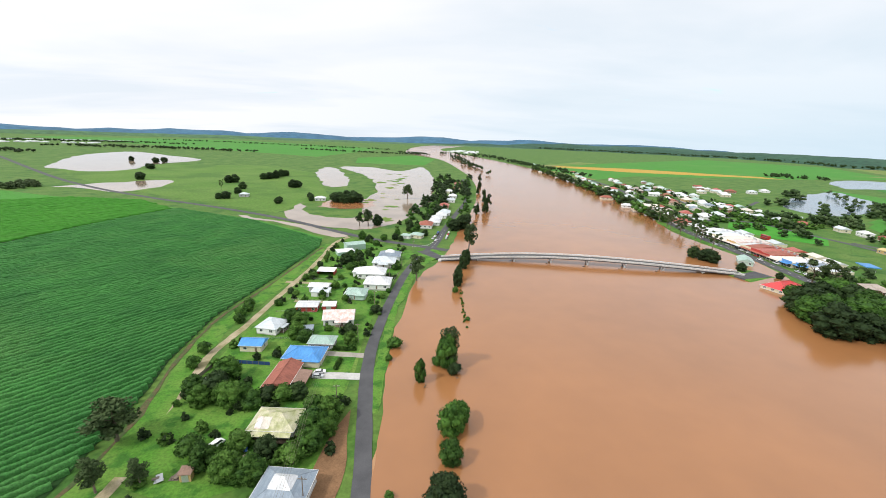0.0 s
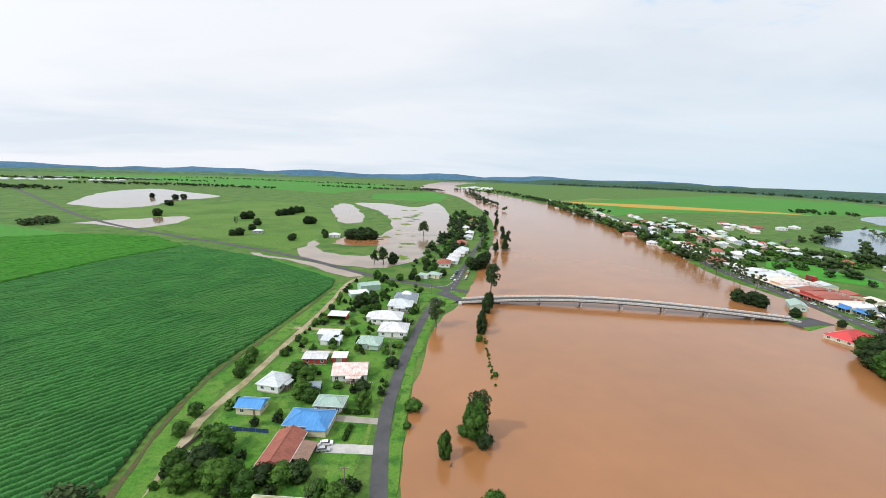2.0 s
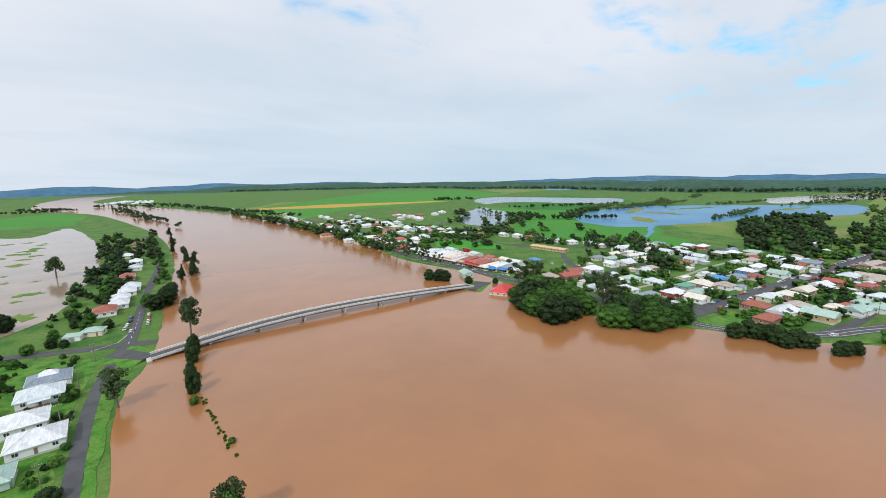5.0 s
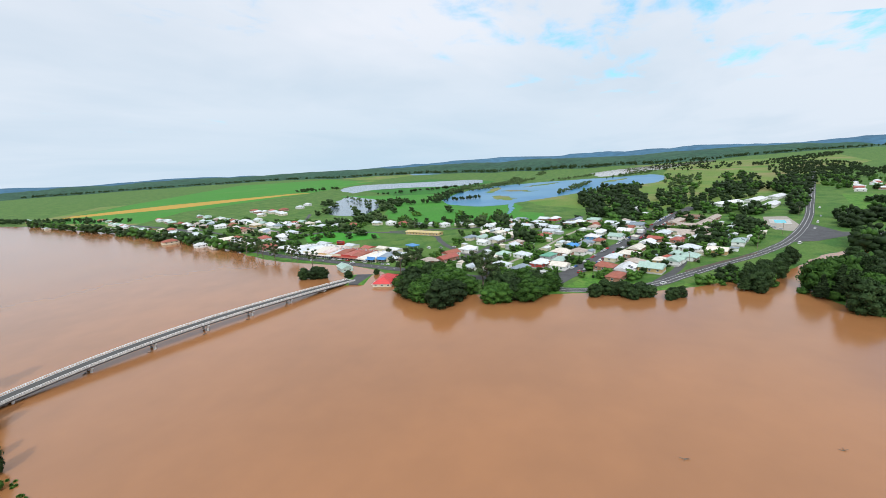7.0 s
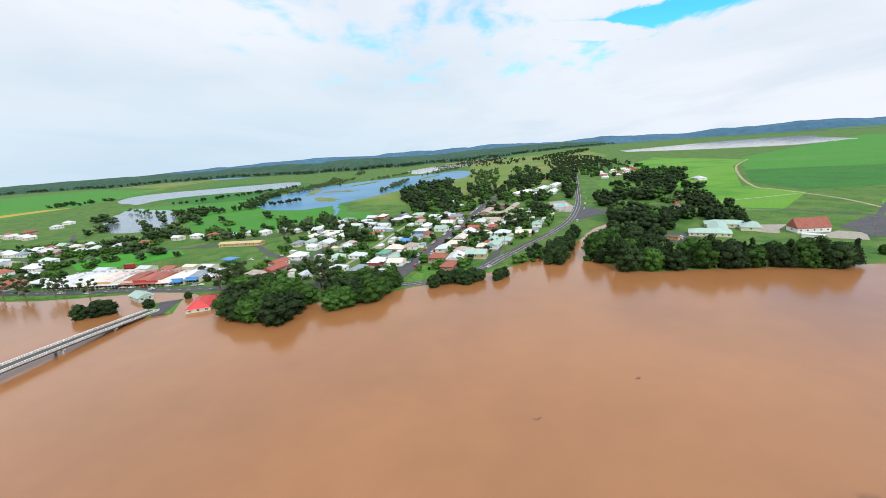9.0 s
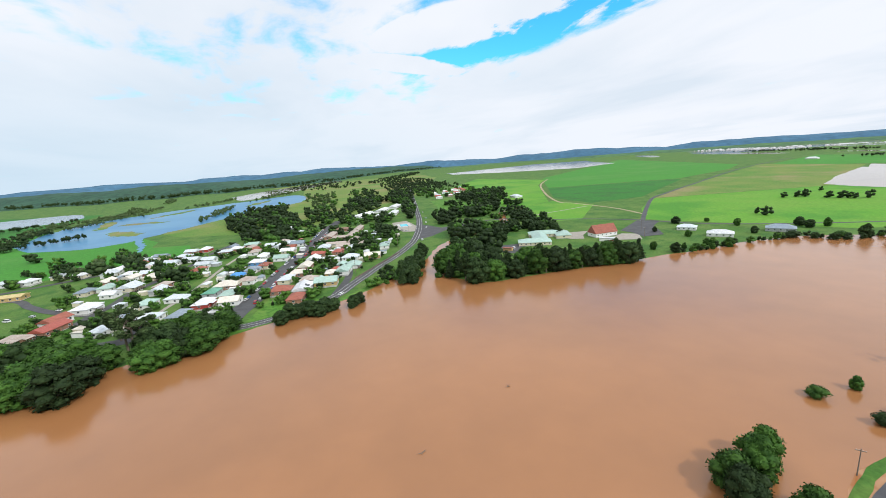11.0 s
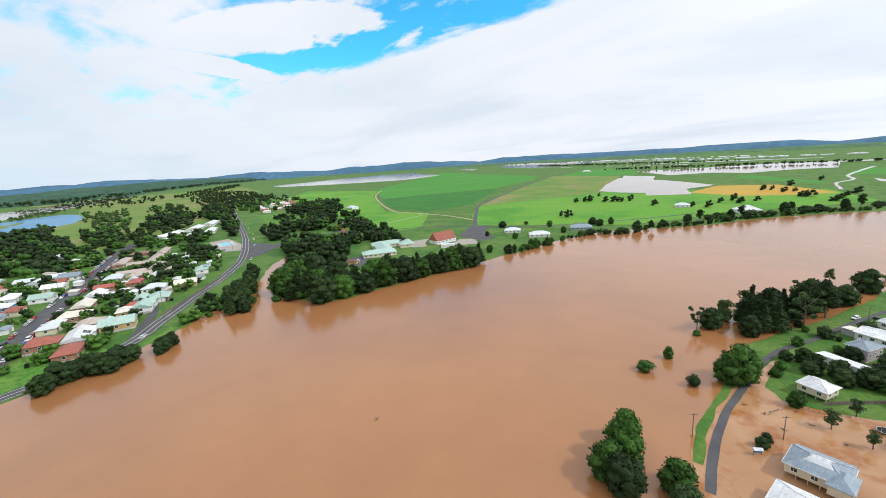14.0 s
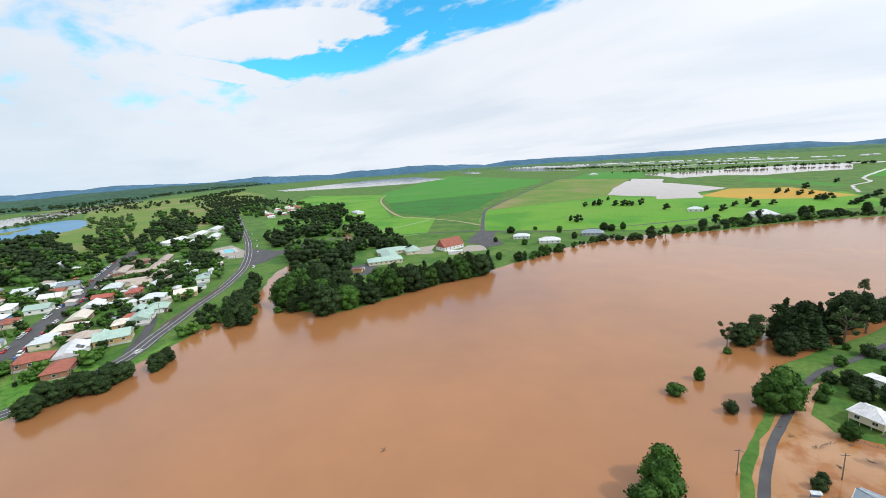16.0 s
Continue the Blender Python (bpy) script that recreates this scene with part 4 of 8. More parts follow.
    ny = 1 if far else max(1, int(d // 4))
    for i in range(ny):
        py = -d / 2 + (i + 0.5) * d / ny
        for sx in (-1, 1):
            add_window(h, sx * (w / 2 + 0.005), py, zc, 90 * sx, not far)
    dx = -w / 2 + (nx // 2 + 0.5) * w / nx
    dr = new("door", shared_mesh("door", lambda bm: (box(bm, -0.45, -0.05, 0, 0.45, 0.03, 2.05)), DOOR_PAINT))
    dr.parent = h
    dr.matrix_basis = pose(dx, -d / 2 - 0.003, z0 + 0.02)
    if porch:
        pw = w * (0.96 if porch == "full" else 0.45)
        bm = bmesh.new()
        box(bm, dx - pw / 2 if porch != "full" else -pw / 2, -d / 2 - 2.2, z0 - 0.15, dx + pw / 2 if porch != "full" else pw / 2, -d / 2 - 0.06, z0)
        part("porch_floor", bm, DOOR_PAINT, h)
        cx0 = 0 if porch == "full" else dx
        bm = bmesh.new()
        skillion(bm, pw, 2.3, z1 - 0.45, 0.42, cx0, -d / 2 - 1.2, 0.2)
        part("porch_roof", bm, ROOF[roof], h)
        for i in range(4):
            px = cx0 - pw / 2 + 0.1 + i * (pw - 0.2) / 3
            bm = bmesh.new()
            box(bm, px - 0.05, -d / 2 - 2.2, 0, px + 0.05, -d / 2 - 2.1, z1 - 0.4)
            part("post", bm, FRAME_WHITE, h)
        if raised > 1.0:
            bm = bmesh.new()
            for k in range(6):
                box(bm, cx0 - 0.6, -d / 2 - 2.2 - 0.28 * (k + 1), 0, cx0 + 0.6, -d / 2 - 2.2 - 0.28 * k, (z0 - 0.15) * (6 - k) / 6.5)
            part("steps", bm, CONCRETE, h)
    if solar:
        bm = bmesh.new()
        for i in range(4):
            for j in range(2):
                box(bm, -2.2 + i * 1.1, j * 1.7, 0, -1.2 + i * 1.1, 1.6 + j * 1.7, 0.06)
        tilt = math.degrees(math.atan2(rise, d / 2 + 0.55))
        bmesh.ops.transform(bm, matrix=pose(0, -d / 2 + 0.2, z1 + 0.18 + 0.75 * math.tan(radians(tilt)) + 0.08, tilt, 0, 0), verts=bm.verts)
        part("solar_panels", bm, GLASS, h, "dark blue solar panels")
    if chimney:
        bm = bmesh.new()
        box(bm, w * 0.2, -0.4, z1, w * 0.2 + 0.7, 0.4, z1 + rise + 0.9)
        box(bm, w * 0.2 - 0.06, -0.46, z1 + rise + 0.9, w * 0.2 + 0.76, 0.46, z1 + rise + 1.02)
        part("chimney", bm, WALL["brick"], h)
    return h


def shed(x, y, heading, w, d, roof, wall, label, high=2.6, open_front=False, name="shed", gable=False, category="shed"):
    s = new(name)
    s.matrix_basis = pose(x, y, 0, 0, 0, heading)
    tagged(s, label, category)
    bm = bmesh.new()
    if open_front:
        box(bm, -w / 2, d / 2 - 0.12, 0, w / 2, d / 2, high)
        box(bm, -w / 2, -d / 2, 0, -w / 2 + 0.12, d / 2 - 0.12, high)
        box(bm, w / 2 - 0.12, -d / 2, 0, w / 2, d / 2 - 0.12, high)
    else:
        box(bm, -w / 2, -d / 2, 0, w / 2, d / 2, high)
    part("wall", bm, WALL[wall], s)
    bm = bmesh.new()
    if gable:
        hip_roof(bm, w, d, high, d * 0.16, 0.3, gable=True)
    else:
        skillion(bm, w, d, high, 0.5)
    part("roof", bm, ROOF[roof], s)
    if not open_front:
        bm = bmesh.new()
        box(bm, -min(1.4, w * 0.3), -d / 2 - 0.05, 0.02, min(1.4, w * 0.3), -d / 2 + 0.02, min(2.3, high - 0.2))
        part("roller_door", bm, STEEL, s)
    return s


# trees: leaf clumps on a frame of limbs
_ico = bmesh.new()
bmesh.ops.create_icosphere(_ico, subdivisions=2, radius=1.0)
_ico.verts.ensure_lookup_table()
ICO_V = np.array([v.co[:] for v in _ico.verts])
ICO_F = np.array([[v.index for v in f.verts] for f in _ico.faces])
_ico.free()
_ico = bmesh.new()
bmesh.ops.create_icosphere(_ico, subdivisions=1, radius=1.0)
ICO1_V = np.array([v.co[:] for v in _ico.verts])
ICO1_F = np.array([[v.index for v in f.verts] for f in _ico.faces])
_ico.free()


def crown_data(blobs, cards, size, rng, core=0.8, droop=0.0, small=False):
    """Vertices and faces of a crown: for each blob (x, y, z, rx, rz) a lumpy core wrapped in many small leaf clumps."""
    V, F, n = [], [], 0
    iv, jf = (ICO1_V, ICO1_F) if small else (ICO_V, ICO_F)
    for bx, by, bz, rx, rz in blobs:
        lump = 1 + rng.uniform(-0.28, 0.22, len(iv))
        V.append(iv * lump[:, None] * np.array((rx, rx, rz)) * core + np.array((bx, by, bz)))
        F += (jf + n).tolist()
        n += len(iv)
        k = cards
        d = rng.normal(size=(k, 3))
        d /= np.linalg.norm(d, axis=1)[:, None]
        c = d * np.array((rx, rx, rz)) * rng.uniform(0.72, 1.12, (k, 1)) + np.array((bx, by, bz))
        c[:, 2] -= droop * rng.uniform(0, 1, k)
        a = rng.normal(size=(k, 3))
        a /= np.linalg.norm(a, axis=1)[:, None]
        b = np.cross(d + rng.normal(scale=0.5, size=(k, 3)), a)
        b /= np.maximum(np.linalg.norm(b, axis=1)[:, None], 1e-6)
        s = size * rng.uniform(0.6, 1.35, (k, 1))
        q = np.stack([c - a * s, c - b * s * 0.6 + d * s * 0.25, c + a * s, c + b * s * 0.6 + d * s * 0.25], 1).reshape(-1, 3)
        V.append(q)
        F += (np.arange(k * 4).reshape(k, 4) + n).tolist()
        n += k * 4
    return np.concatenate(V), F


def data_mesh(name, v, f, mat):
    me = bpy.data.meshes.new(name)
    me.from_pydata([tuple(p) for p in v], [], f)
    me.polygons.foreach_set("use_smooth", [True] * len(me.polygons))
    me.materials.append(mat)
    return me


def tree_kind(kind, seed):
    """Trunk and crown meshes of one tree about 10 m high, standing at the origin."""
    rng = np.random.default_rng(seed)
    bm = bmesh.new()
    blobs = []
    if kind == "broad":
        tube(bm, (0, 0, -0.4), (0.1, 0, 3.2), 0.5, 0.3)
        for i in range(6):
            a = i * 1.05 + rng.uniform(-0.3, 0.3)
            r = rng.uniform(1.6, 3.0)
            e = (math.cos(a) * r, math.sin(a) * r, rng.uniform(4.5, 6.5))
            tube(bm, (0.1, 0, 2.6), e, 0.22, 0.07, 6)
            blobs.append((e[0] * 1.15, e[1] * 1.15, e[2] * 0.95, rng.uniform(1.7, 2.3), rng.uniform(1.4, 1.9)))
        for i in range(9):
            a = i * 0.7 + rng.uniform(-0.3, 0.3)
            r = rng.uniform(0.3, 2.4)
            blobs.append((math.cos(a) * r, math.sin(a) * r, 8.4 - r * 0.6 + rng.uniform(-0.7, 0.6), rng.uniform(1.3, 2.0), rng.uniform(1.1, 1.6)))
        for i in range(5):
            a = i * 1.26
            blobs.append((math.cos(a) * 3.0, math.sin(a) * 3.0, rng.uniform(2.6, 3.8), 1.6, 1.3))
            blobs.append((math.cos(a + 0.6) * rng.uniform(1.8, 2.7), math.sin(a + 0.6) * rng.uniform(1.8, 2.7), rng.uniform(1.1, 1.9), 1.5, 1.3))
        cards, size = 105, 0.36
    elif kind == "gum":
        tube(bm, (0, 0, -0.4), (0.2, 0.1, 5.0), 0.26, 0.16)
        for i in range(9):
            a = i * 2.4 + rng.uniform(-0.4, 0.4)
            z = 3.4 + i * 0.68
            r = rng.uniform(0.9, 2.2) * (1.15 - 0.05 * i)
            e = (0.2 + math.cos(a) * r, 0.1 + math.sin(a) * r, z + rng.uniform(0.2, 0.8))
            tube(bm, (0.2, 0.1, z - 1.0 if z < 6 else 5.0), e, 0.09, 0.03, 5)
            blobs.append((*e, rng.uniform(0.75, 1.25), rng.uniform(0.8, 1.25)))
            blobs.append((e[0] * 0.55, e[1] * 0.55, e[2] + rng.uniform(0.2, 0.9), rng.uniform(0.6, 1.0), rng.uniform(0.6, 1.0)))
        cards, size = 120, 0.27
    elif kind == "pine":
        tube(bm, (0, 0, -0.4), (0, 0, 9.4), 0.24, 0.05)
        for i in range(11):
            z = 1.6 + i * 0.76
            r = 1.75 * (1 - (i / 12.5)) + 0.1
            for k in range(4 if i < 7 else 2):
                a = k * 1.57 + i * 0.8 + rng.uniform(-0.3, 0.3)
                blobs.append((math.cos(a) * r * 0.55, math.sin(a) * r * 0.55, z, r * 0.72, 0.62))
        blobs.append((0, 0, 9.6, 0.35, 0.7))
        cards, size = 44, 0.27
    elif kind == "bush":
        for i in range(5):
            a = i * 1.26 + rng.uniform(-0.3, 0.3)
            tube(bm, (0, 0, -0.2), (math.cos(a) * 0.9, math.sin(a) * 0.9, 2.4), 0.12, 0.04, 5)
            blobs.append((math.cos(a) * 1.4, math.sin(a) * 1.4, rng.uniform(1.2, 2.6), rng.uniform(1.2, 1.8), rng.uniform(1.0, 1.5)))
        blobs.append((0, 0, 3.0, 1.7, 1.4))
        blobs.append((0.5, -0.4, 1.2, 1.9, 1.2))
        cards, size = 110, 0.30
    elif kind == "thin":
        tube(bm, (0, 0, -0.4), (0.3, -0.2, 6.0), 0.22, 0.12)
        for i in range(12):
            a = i * 2.4
            z = 3.5 + i * 0.5
            r = rng.uniform(1.4, 2.8)
            e = (0.3 + math.cos(a) * r, math.sin(a) * r - 0.2, z + 0.7)
            tube(bm, (0.2, -0.1, min(z - 0.8, 5.8)), e, 0.08, 0.03, 5)
            blobs.append((*e, rng.uniform(0.45, 0.8), rng.uniform(0.4, 0.7)))
        cards, size = 110, 0.27
    v, f = crown_data(blobs, cards, size, rng, core=0.34 if kind in ("gum", "thin") else 0.8)
    tm = bpy.data.meshes.new("trunk")
    bm.to_mesh(tm)
    bm.free()
    tm.materials.append(BARK)
    return tm, v, f


TREE_SHAPES = {}
LEAF_OF = {"broad": LEAF, "gum": LEAF_GREY, "pine": LEAF_DARK, "bush": LEAF, "thin": LEAF_GREY}
for _k in ("broad", "gum", "pine", "bush", "thin"):
    for _i in range(3):
        _t, _v, _f = tree_kind(_k, 11 + _i * 7)
        TREE_SHAPES[_k, _i] = (_t, {m.name: data_mesh("crown", _v, _f, m) for m in ((LEAF, LEAF_DARK, LEAF_LIGHT) if _k in ("broad", "bush") else (LEAF_OF[_k], LEAF_DARK))})

TREE_LABEL = {"broad": "spreading broad-crowned green tree", "gum": "tall gum tree with an open crown", "pine": "dark conical conifer standing alone", "bush": "dense rounded green shrub on the bank", "thin": "sparse thin-leaved grey-green tree"}
_tree_rng = random.Random(5)


def tree(kind, x, y, height, spread=1.0, leaf=None, label="", group="", z=0.0):
    """A tree of the given height; spread widens its crown."""
    i = _tree_rng.randrange(3)
    t, crowns = TREE_SHAPES[kind, i]
    leaf = leaf or LEAF_OF[kind]
    k = height / (4.2 if kind == "bush" else 10.0)
    ob = new("shrub" if kind == "bush" else "tree")
    ob.matrix_basis = pose(x, y, z, 0, 0, _tree_rng.uniform(0, 360))
    ob.scale = (k * spread, k * spread, k)
    tagged(ob, label or TREE_LABEL[kind], "shrub" if kind == "bush" else "tree", group)
    a = new("stem" if kind == "bush" else "trunk", t)
    a.parent = ob
    b = new("crown", crowns[leaf.name])
    b.parent = ob
    return ob


def wood(name, spots, leaf, label, high=(7, 12), seed=3, cards=26, size=0.75, category="trees"):
    """A belt of many trees too far to count: trunks and clumped crowns in one mesh."""
    rng = np.random.default_rng(seed)
    blobs, bm = [], bmesh.new()
    V, F = [], []
    for x, y in spots:
        h = rng.uniform(*high)
        r = h * rng.uniform(0.26, 0.4)
        for k in range(3):
            a = rng.uniform(0, 6.28)
            blobs.append((x + math.cos(a) * r * 0.6, y + math.sin(a) * r * 0.6, h * rng.uniform(0.42, 0.75), r * rng.uniform(0.6, 0.95), h * rng.uniform(0.2, 0.32)))
    v, f = crown_data(blobs, cards, size, rng, small=True)
    n = len(v)
    tv = []
    for i, (x, y) in enumerate(spots):
        for dx, dy in ((-0.2, -0.2), (0.2, -0.2), (0, 0.25)):
            tv.append((x + dx, y + dy, -0.2))
        tv.append((x, y, blobs[3 * i][2] + 0.5))
        b = n + 4 * i
        f += [[b, b + 1, b + 3], [b + 1, b + 2, b + 3], [b + 2, b, b + 3]]
    v = np.concatenate([v, np.array(tv)])
    ob = new(name, data_mesh(name, v, f, leaf))
    return tagged(ob, label, category, kind="stuff")


SPOTS = {}


def far_tree(x, y, height, leaf, belt):
    """A tree that is joined with its neighbours into one belt."""
    SPOTS.setdefault((belt, leaf.name), []).append((x, y, height))


def grow_belts():
    """Each belt of far trees becomes one mesh: trunks, lumpy cores and leaf clumps."""
    leaves = {m.name: m for m in (LEAF, LEAF_DARK, LEAF_LIGHT, LEAF_GREY)}
    for (belt, leaf), spots in SPOTS.items():
        rng = np.random.default_rng(len(spots))
        blobs, tv, tf = [], [], []
        for x, y, h in spots:
            r = h * rng.uniform(0.44, 0.62)
            for k in range(7):
                a = k * 1.05 + rng.uniform(-0.4, 0.4)
                q = r * rng.uniform(0.25, 0.75)
                blobs.append((x + math.cos(a) * q, y + math.sin(a) * q, h * (0.2 + 0.62 * ((k * 3) % 7) / 6) + rng.uniform(-0.3, 0.3), r * rng.uniform(0.42, 0.7) * (1.15 - 0.07 * ((k * 3) % 7)), h * rng.uniform(0.15, 0.24)))
            n = len(tv)
            tv += [(x - 0.2, y - 0.2, -0.2), (x + 0.2, y - 0.2, -0.2), (x, y + 0.25, -0.2), (x, y, h * 0.6)]
            tf += [[n, n + 1, n + 3], [n + 1, n + 2, n + 3], [n + 2, n, n + 3]]
        v, f = crown_data(blobs, 22, 0.5, rng, core=0.92, small=True)
        n = len(v)
        f += [[i + n for i in q] for q in tf]
        ob = new(belt.replace(" ", "_"), data_mesh("belt", np.concatenate([v, np.array(tv)]), f, leaves[leaf]))
        tagged(ob, "many dark green trees: " + belt if leaf == "dark_leaf" else "many leafy green trees: " + belt, "trees", kind="stuff")


CAR_PAINT = {k: material("car_paint_" + k, c, 0.25, 0.03, 0.5, 3.0, specular=0.6) for k, c in {"white": (0.8, 0.8, 0.8), "silver": (0.5, 0.52, 0.54), "black": (0.03, 0.03, 0.035), "red": (0.45, 0.03, 0.03), "blue": (0.05, 0.14, 0.4)}.items()}
TYRE = material("tyre_rubber", (0.02, 0.02, 0.02), 0.9, 0.1, 0.5, 5.0)
LAMP_RED = material("tail_lamp", (0.4, 0.02, 0.02), 0.3, 0.05, 0.5, 5.0)


def car_master(paint, van, near):
    c = new("van" if van else "car")
    L, Wd, H = (4.9, 1.95, 2.0) if van else (4.4, 1.78, 1.45)
    bm = bmesh.new()
    prof = [(-L / 2, 0.35), (L / 2, 0.35), (L / 2, 0.75), (L / 2 - 0.9, 0.95), (-L / 2, 1.0)] if not van else [(-L / 2, 0.35), (L / 2, 0.35), (L / 2, 0.95), (L / 2 - 0.6, 1.15), (-L / 2, 1.2)]
    for s in (-1, 1):
        vs = [bm.verts.new((px, s * Wd / 2, pz)) for px, pz in prof]
        bm.faces.new(vs if s < 0 else vs[::-1])
    bm.verts.ensure_lookup_table()
    n = len(prof)
    for i in range(n):
        j = (i + 1) % n
        bm.faces.new((bm.verts[i], bm.verts[i + n], bm.verts[j + n], bm.verts[j]))
    bmesh.ops.recalc_face_normals(bm, faces=bm.faces)
    part("body", bm, CAR_PAINT[paint], c)
    bm = bmesh.new()
    zb, fr, bk = (1.15, L / 2 - 0.7, -L / 2 + 0.05) if van else (0.95, L / 2 - 1.0, -L / 2 + 0.25)
    lo = [(bk, -Wd / 2 + 0.06, zb), (fr, -Wd / 2 + 0.06, zb), (fr, Wd / 2 - 0.06, zb), (bk, Wd / 2 - 0.06, zb)]
    hi = [(bk + 0.35, -Wd / 2 + 0.2, H - 0.08), (fr - 0.75, -Wd / 2 + 0.2, H - 0.08), (fr - 0.75, Wd / 2 - 0.2, H - 0.08), (bk + 0.35, Wd / 2 - 0.2, H - 0.08)]
    vs = [bm.verts.new(p) for p in lo + hi]
    for f in ((4, 5, 6, 7), (0, 1, 5, 4), (1, 2, 6, 5), (2, 3, 7, 6), (3, 0, 4, 7)):
        bm.faces.new([vs[i] for i in f])
    part("glazing", bm, GLASS, c)
    bm = bmesh.new()
    box(bm, bk + 0.3, -Wd / 2 + 0.17, H - 0.08, fr - 0.7, Wd / 2 - 0.17, H)
    part("roof", bm, CAR_PAINT[paint], c)
    for sx in (-1, 1):
        for sy in (-1, 1):
            bm = bmesh.new()
            tube(bm, (sx * L * 0.31, sy * (Wd / 2 - 0.2), 0.33), (sx * L * 0.31, sy * (Wd / 2 + 0.01), 0.33), 0.33, 0.33, 12)
            wh = part("wheel", bm, TYRE, c)
            if not near:
                continue
            bm = bmesh.new()
            tube(bm, (sx * L * 0.31, sy * (Wd / 2 + 0.005), 0.33), (sx * L * 0.31, sy * (Wd / 2 + 0.03), 0.33), 0.2, 0.18, 10)
            part("rim", bm, STEEL, wh)
    for sy in (-1, 1) if near else ():
        bm = bmesh.new()
        box(bm, L / 2 - 0.05, sy * 0.6 - 0.18, 0.6, L / 2 + 0.03, sy * 0.6 + 0.18, 0.74)
        part("headlight", bm, FRAME_WHITE, c)
        bm = bmesh.new()
        box(bm, -L / 2 - 0.03, sy * 0.7 - 0.14, 0.7, -L / 2 + 0.04, sy * 0.7 + 0.14, 0.9)
        part("tail_light", bm, LAMP_RED, c)
    tagged(c, ("%s painted van parked on the roadside" if van else "%s painted car parked on the roadside") % paint, "car")
    return c


CARS = {}


def car(x, y, heading, paint="white", van=False, z=0.2):
    near = x < 60
    key = (paint, van, near)
    if key not in CARS:
        CARS[key] = car_master(paint, van, near)
        CARS[key].matrix_basis = pose(x, y, z, 0, 0, heading)
        return CARS[key]
    return copy_thing(CARS[key], pose(x, y, z, 0, 0, heading))


# ---- the bridge ----
# girder concrete coloured dark to stand for the shade below the deck
SHADED_GIRDER = material("weathered_girder", (0.17, 0.165, 0.16), 0.9, 0.2, 0.3, 2.0, tint=(0.10, 0.10, 0.10))
BRIDGE_ROAD = material("worn_bridge_deck", (0.095, 0.094, 0.09), 0.85, 0.14, 0.1, 3.0)
def build_bridge():
    b = new("road_bridge")
    tagged(b, "low concrete road bridge with white side rails over flooded river", "bridge")
    A, B = Vector((4, 266, 0)), Vector((241, 259, 0))
    n = 60
    axis = (B - A).normalized()
    side = Vector((-axis.y, axis.x, 0))

    def at(t):
        p = A.lerp(B, t) + side * (8.0 * math.sin(math.pi * t))
        return Vector((p.x, p.y, 1.3 + 4.2 * math.sin(math.pi * t) ** 0.9))

    def band(bm, o0, o1, z0, z1, t0=0.0, t1=1.0):
        rows = []
        for i in range(n + 1):
            p = at(t0 + (t1 - t0) * i / n)
            rows.append([bm.verts.new(p + side * o + Vector((0, 0, z))) for o, z in ((o0, z0), (o0, z1), (o1, z1), (o1, z0))])
        for a, c in zip(rows, rows[1:]):
            for k in range(4):
                bm.faces.new((a[k], c[k], c[(k + 1) % 4], a[(k + 1) % 4]))
        bm.faces.new(rows[0])
        bm.faces.new(rows[-1][::-1])
        bmesh.ops.recalc_face_normals(bm, faces=bm.faces)

    for nm, o0, o1, z0, z1, mt in (("deck", -4.6, 4.6, -0.35, 0.0, CONCRETE), ("road_surface", -3.5, 3.5, 0.004, 0.05, BRIDGE_ROAD), ("kerb", -4.2, -3.5, 0.004, 0.22, CONCRETE), ("kerb", 3.5, 4.2, 0.004, 0.22, CONCRETE),
                                   ("girder", -3.8, -3.1, -1.3, -0.355, SHADED_GIRDER), ("girder", -0.35, 0.35, -1.3, -0.355, SHADED_GIRDER), ("girder", 3.1, 3.8, -1.3, -0.355, SHADED_GIRDER),
                                   ("rail", -4.55, -4.35, 0.82, 1.12, FRAME_WHITE), ("rail", 4.35, 4.55, 0.82, 1.12, FRAME_WHITE), ("rail", -4.5, -4.4, 0.42, 0.58, FRAME_WHITE), ("rail", 4.4, 4.5, 0.42, 0.58, FRAME_WHITE)):
        bm = bmesh.new()
        band(bm, o0, o1, z0, z1)
        part(nm, bm, mt, b)
    bm = bmesh.new()
    box(bm, -0.12, -0.12, 0.0, 0.12, 0.12, 0.84)
    me = bpy.data.meshes.new("rail_post")
    bm.to_mesh(me)
    bm.free()
    me.materials.append(FRAME_WHITE)
    for i in range(75):
        for o in (-4.45, 4.45):
            p = at((i + 0.5) / 75) + side * o
            post = new("rail_post", me)
            post.parent = b
            post.location = p
    for i in range(1, 8):
        c = at(i / 8)
        pier = bmesh.new()
        top = c.z - 1.3
        for o in (-2.4, 2.4):
            q = c + side * o
            tube(pier, (q.x, q.y, -1.5), (q.x, q.y, top - 0.6), 0.62, 0.55, 12)
        vs = box(pier, -0.6, -4.0, top - 0.75, 0.6, 4.0, top)
        bmesh.ops.transform(pier, matrix=Matrix.Translation((c.x, c.y, 0)) @ Matrix.Rotation(math.atan2(axis.y, axis.x), 4, "Z"), verts=vs)
        part("pier", pier, CONCRETE, b)
    for t in (0.0, 1.0):
        c = at(t)
        bm = bmesh.new()
        s = -1 if t == 0 else 1
        vs = box(bm, -2.2 if s < 0 else -0.4, -5.2, -0.5, 0.4 if s < 0 else 2.2, 5.2, c.z - 0.36)
        bmesh.ops.transform(bm, matrix=Matrix.Translation((c.x, c.y, 0)) @ Matrix.Rotation(math.atan2(axis.y, axis.x), 4, "Z"), verts=bm.verts)
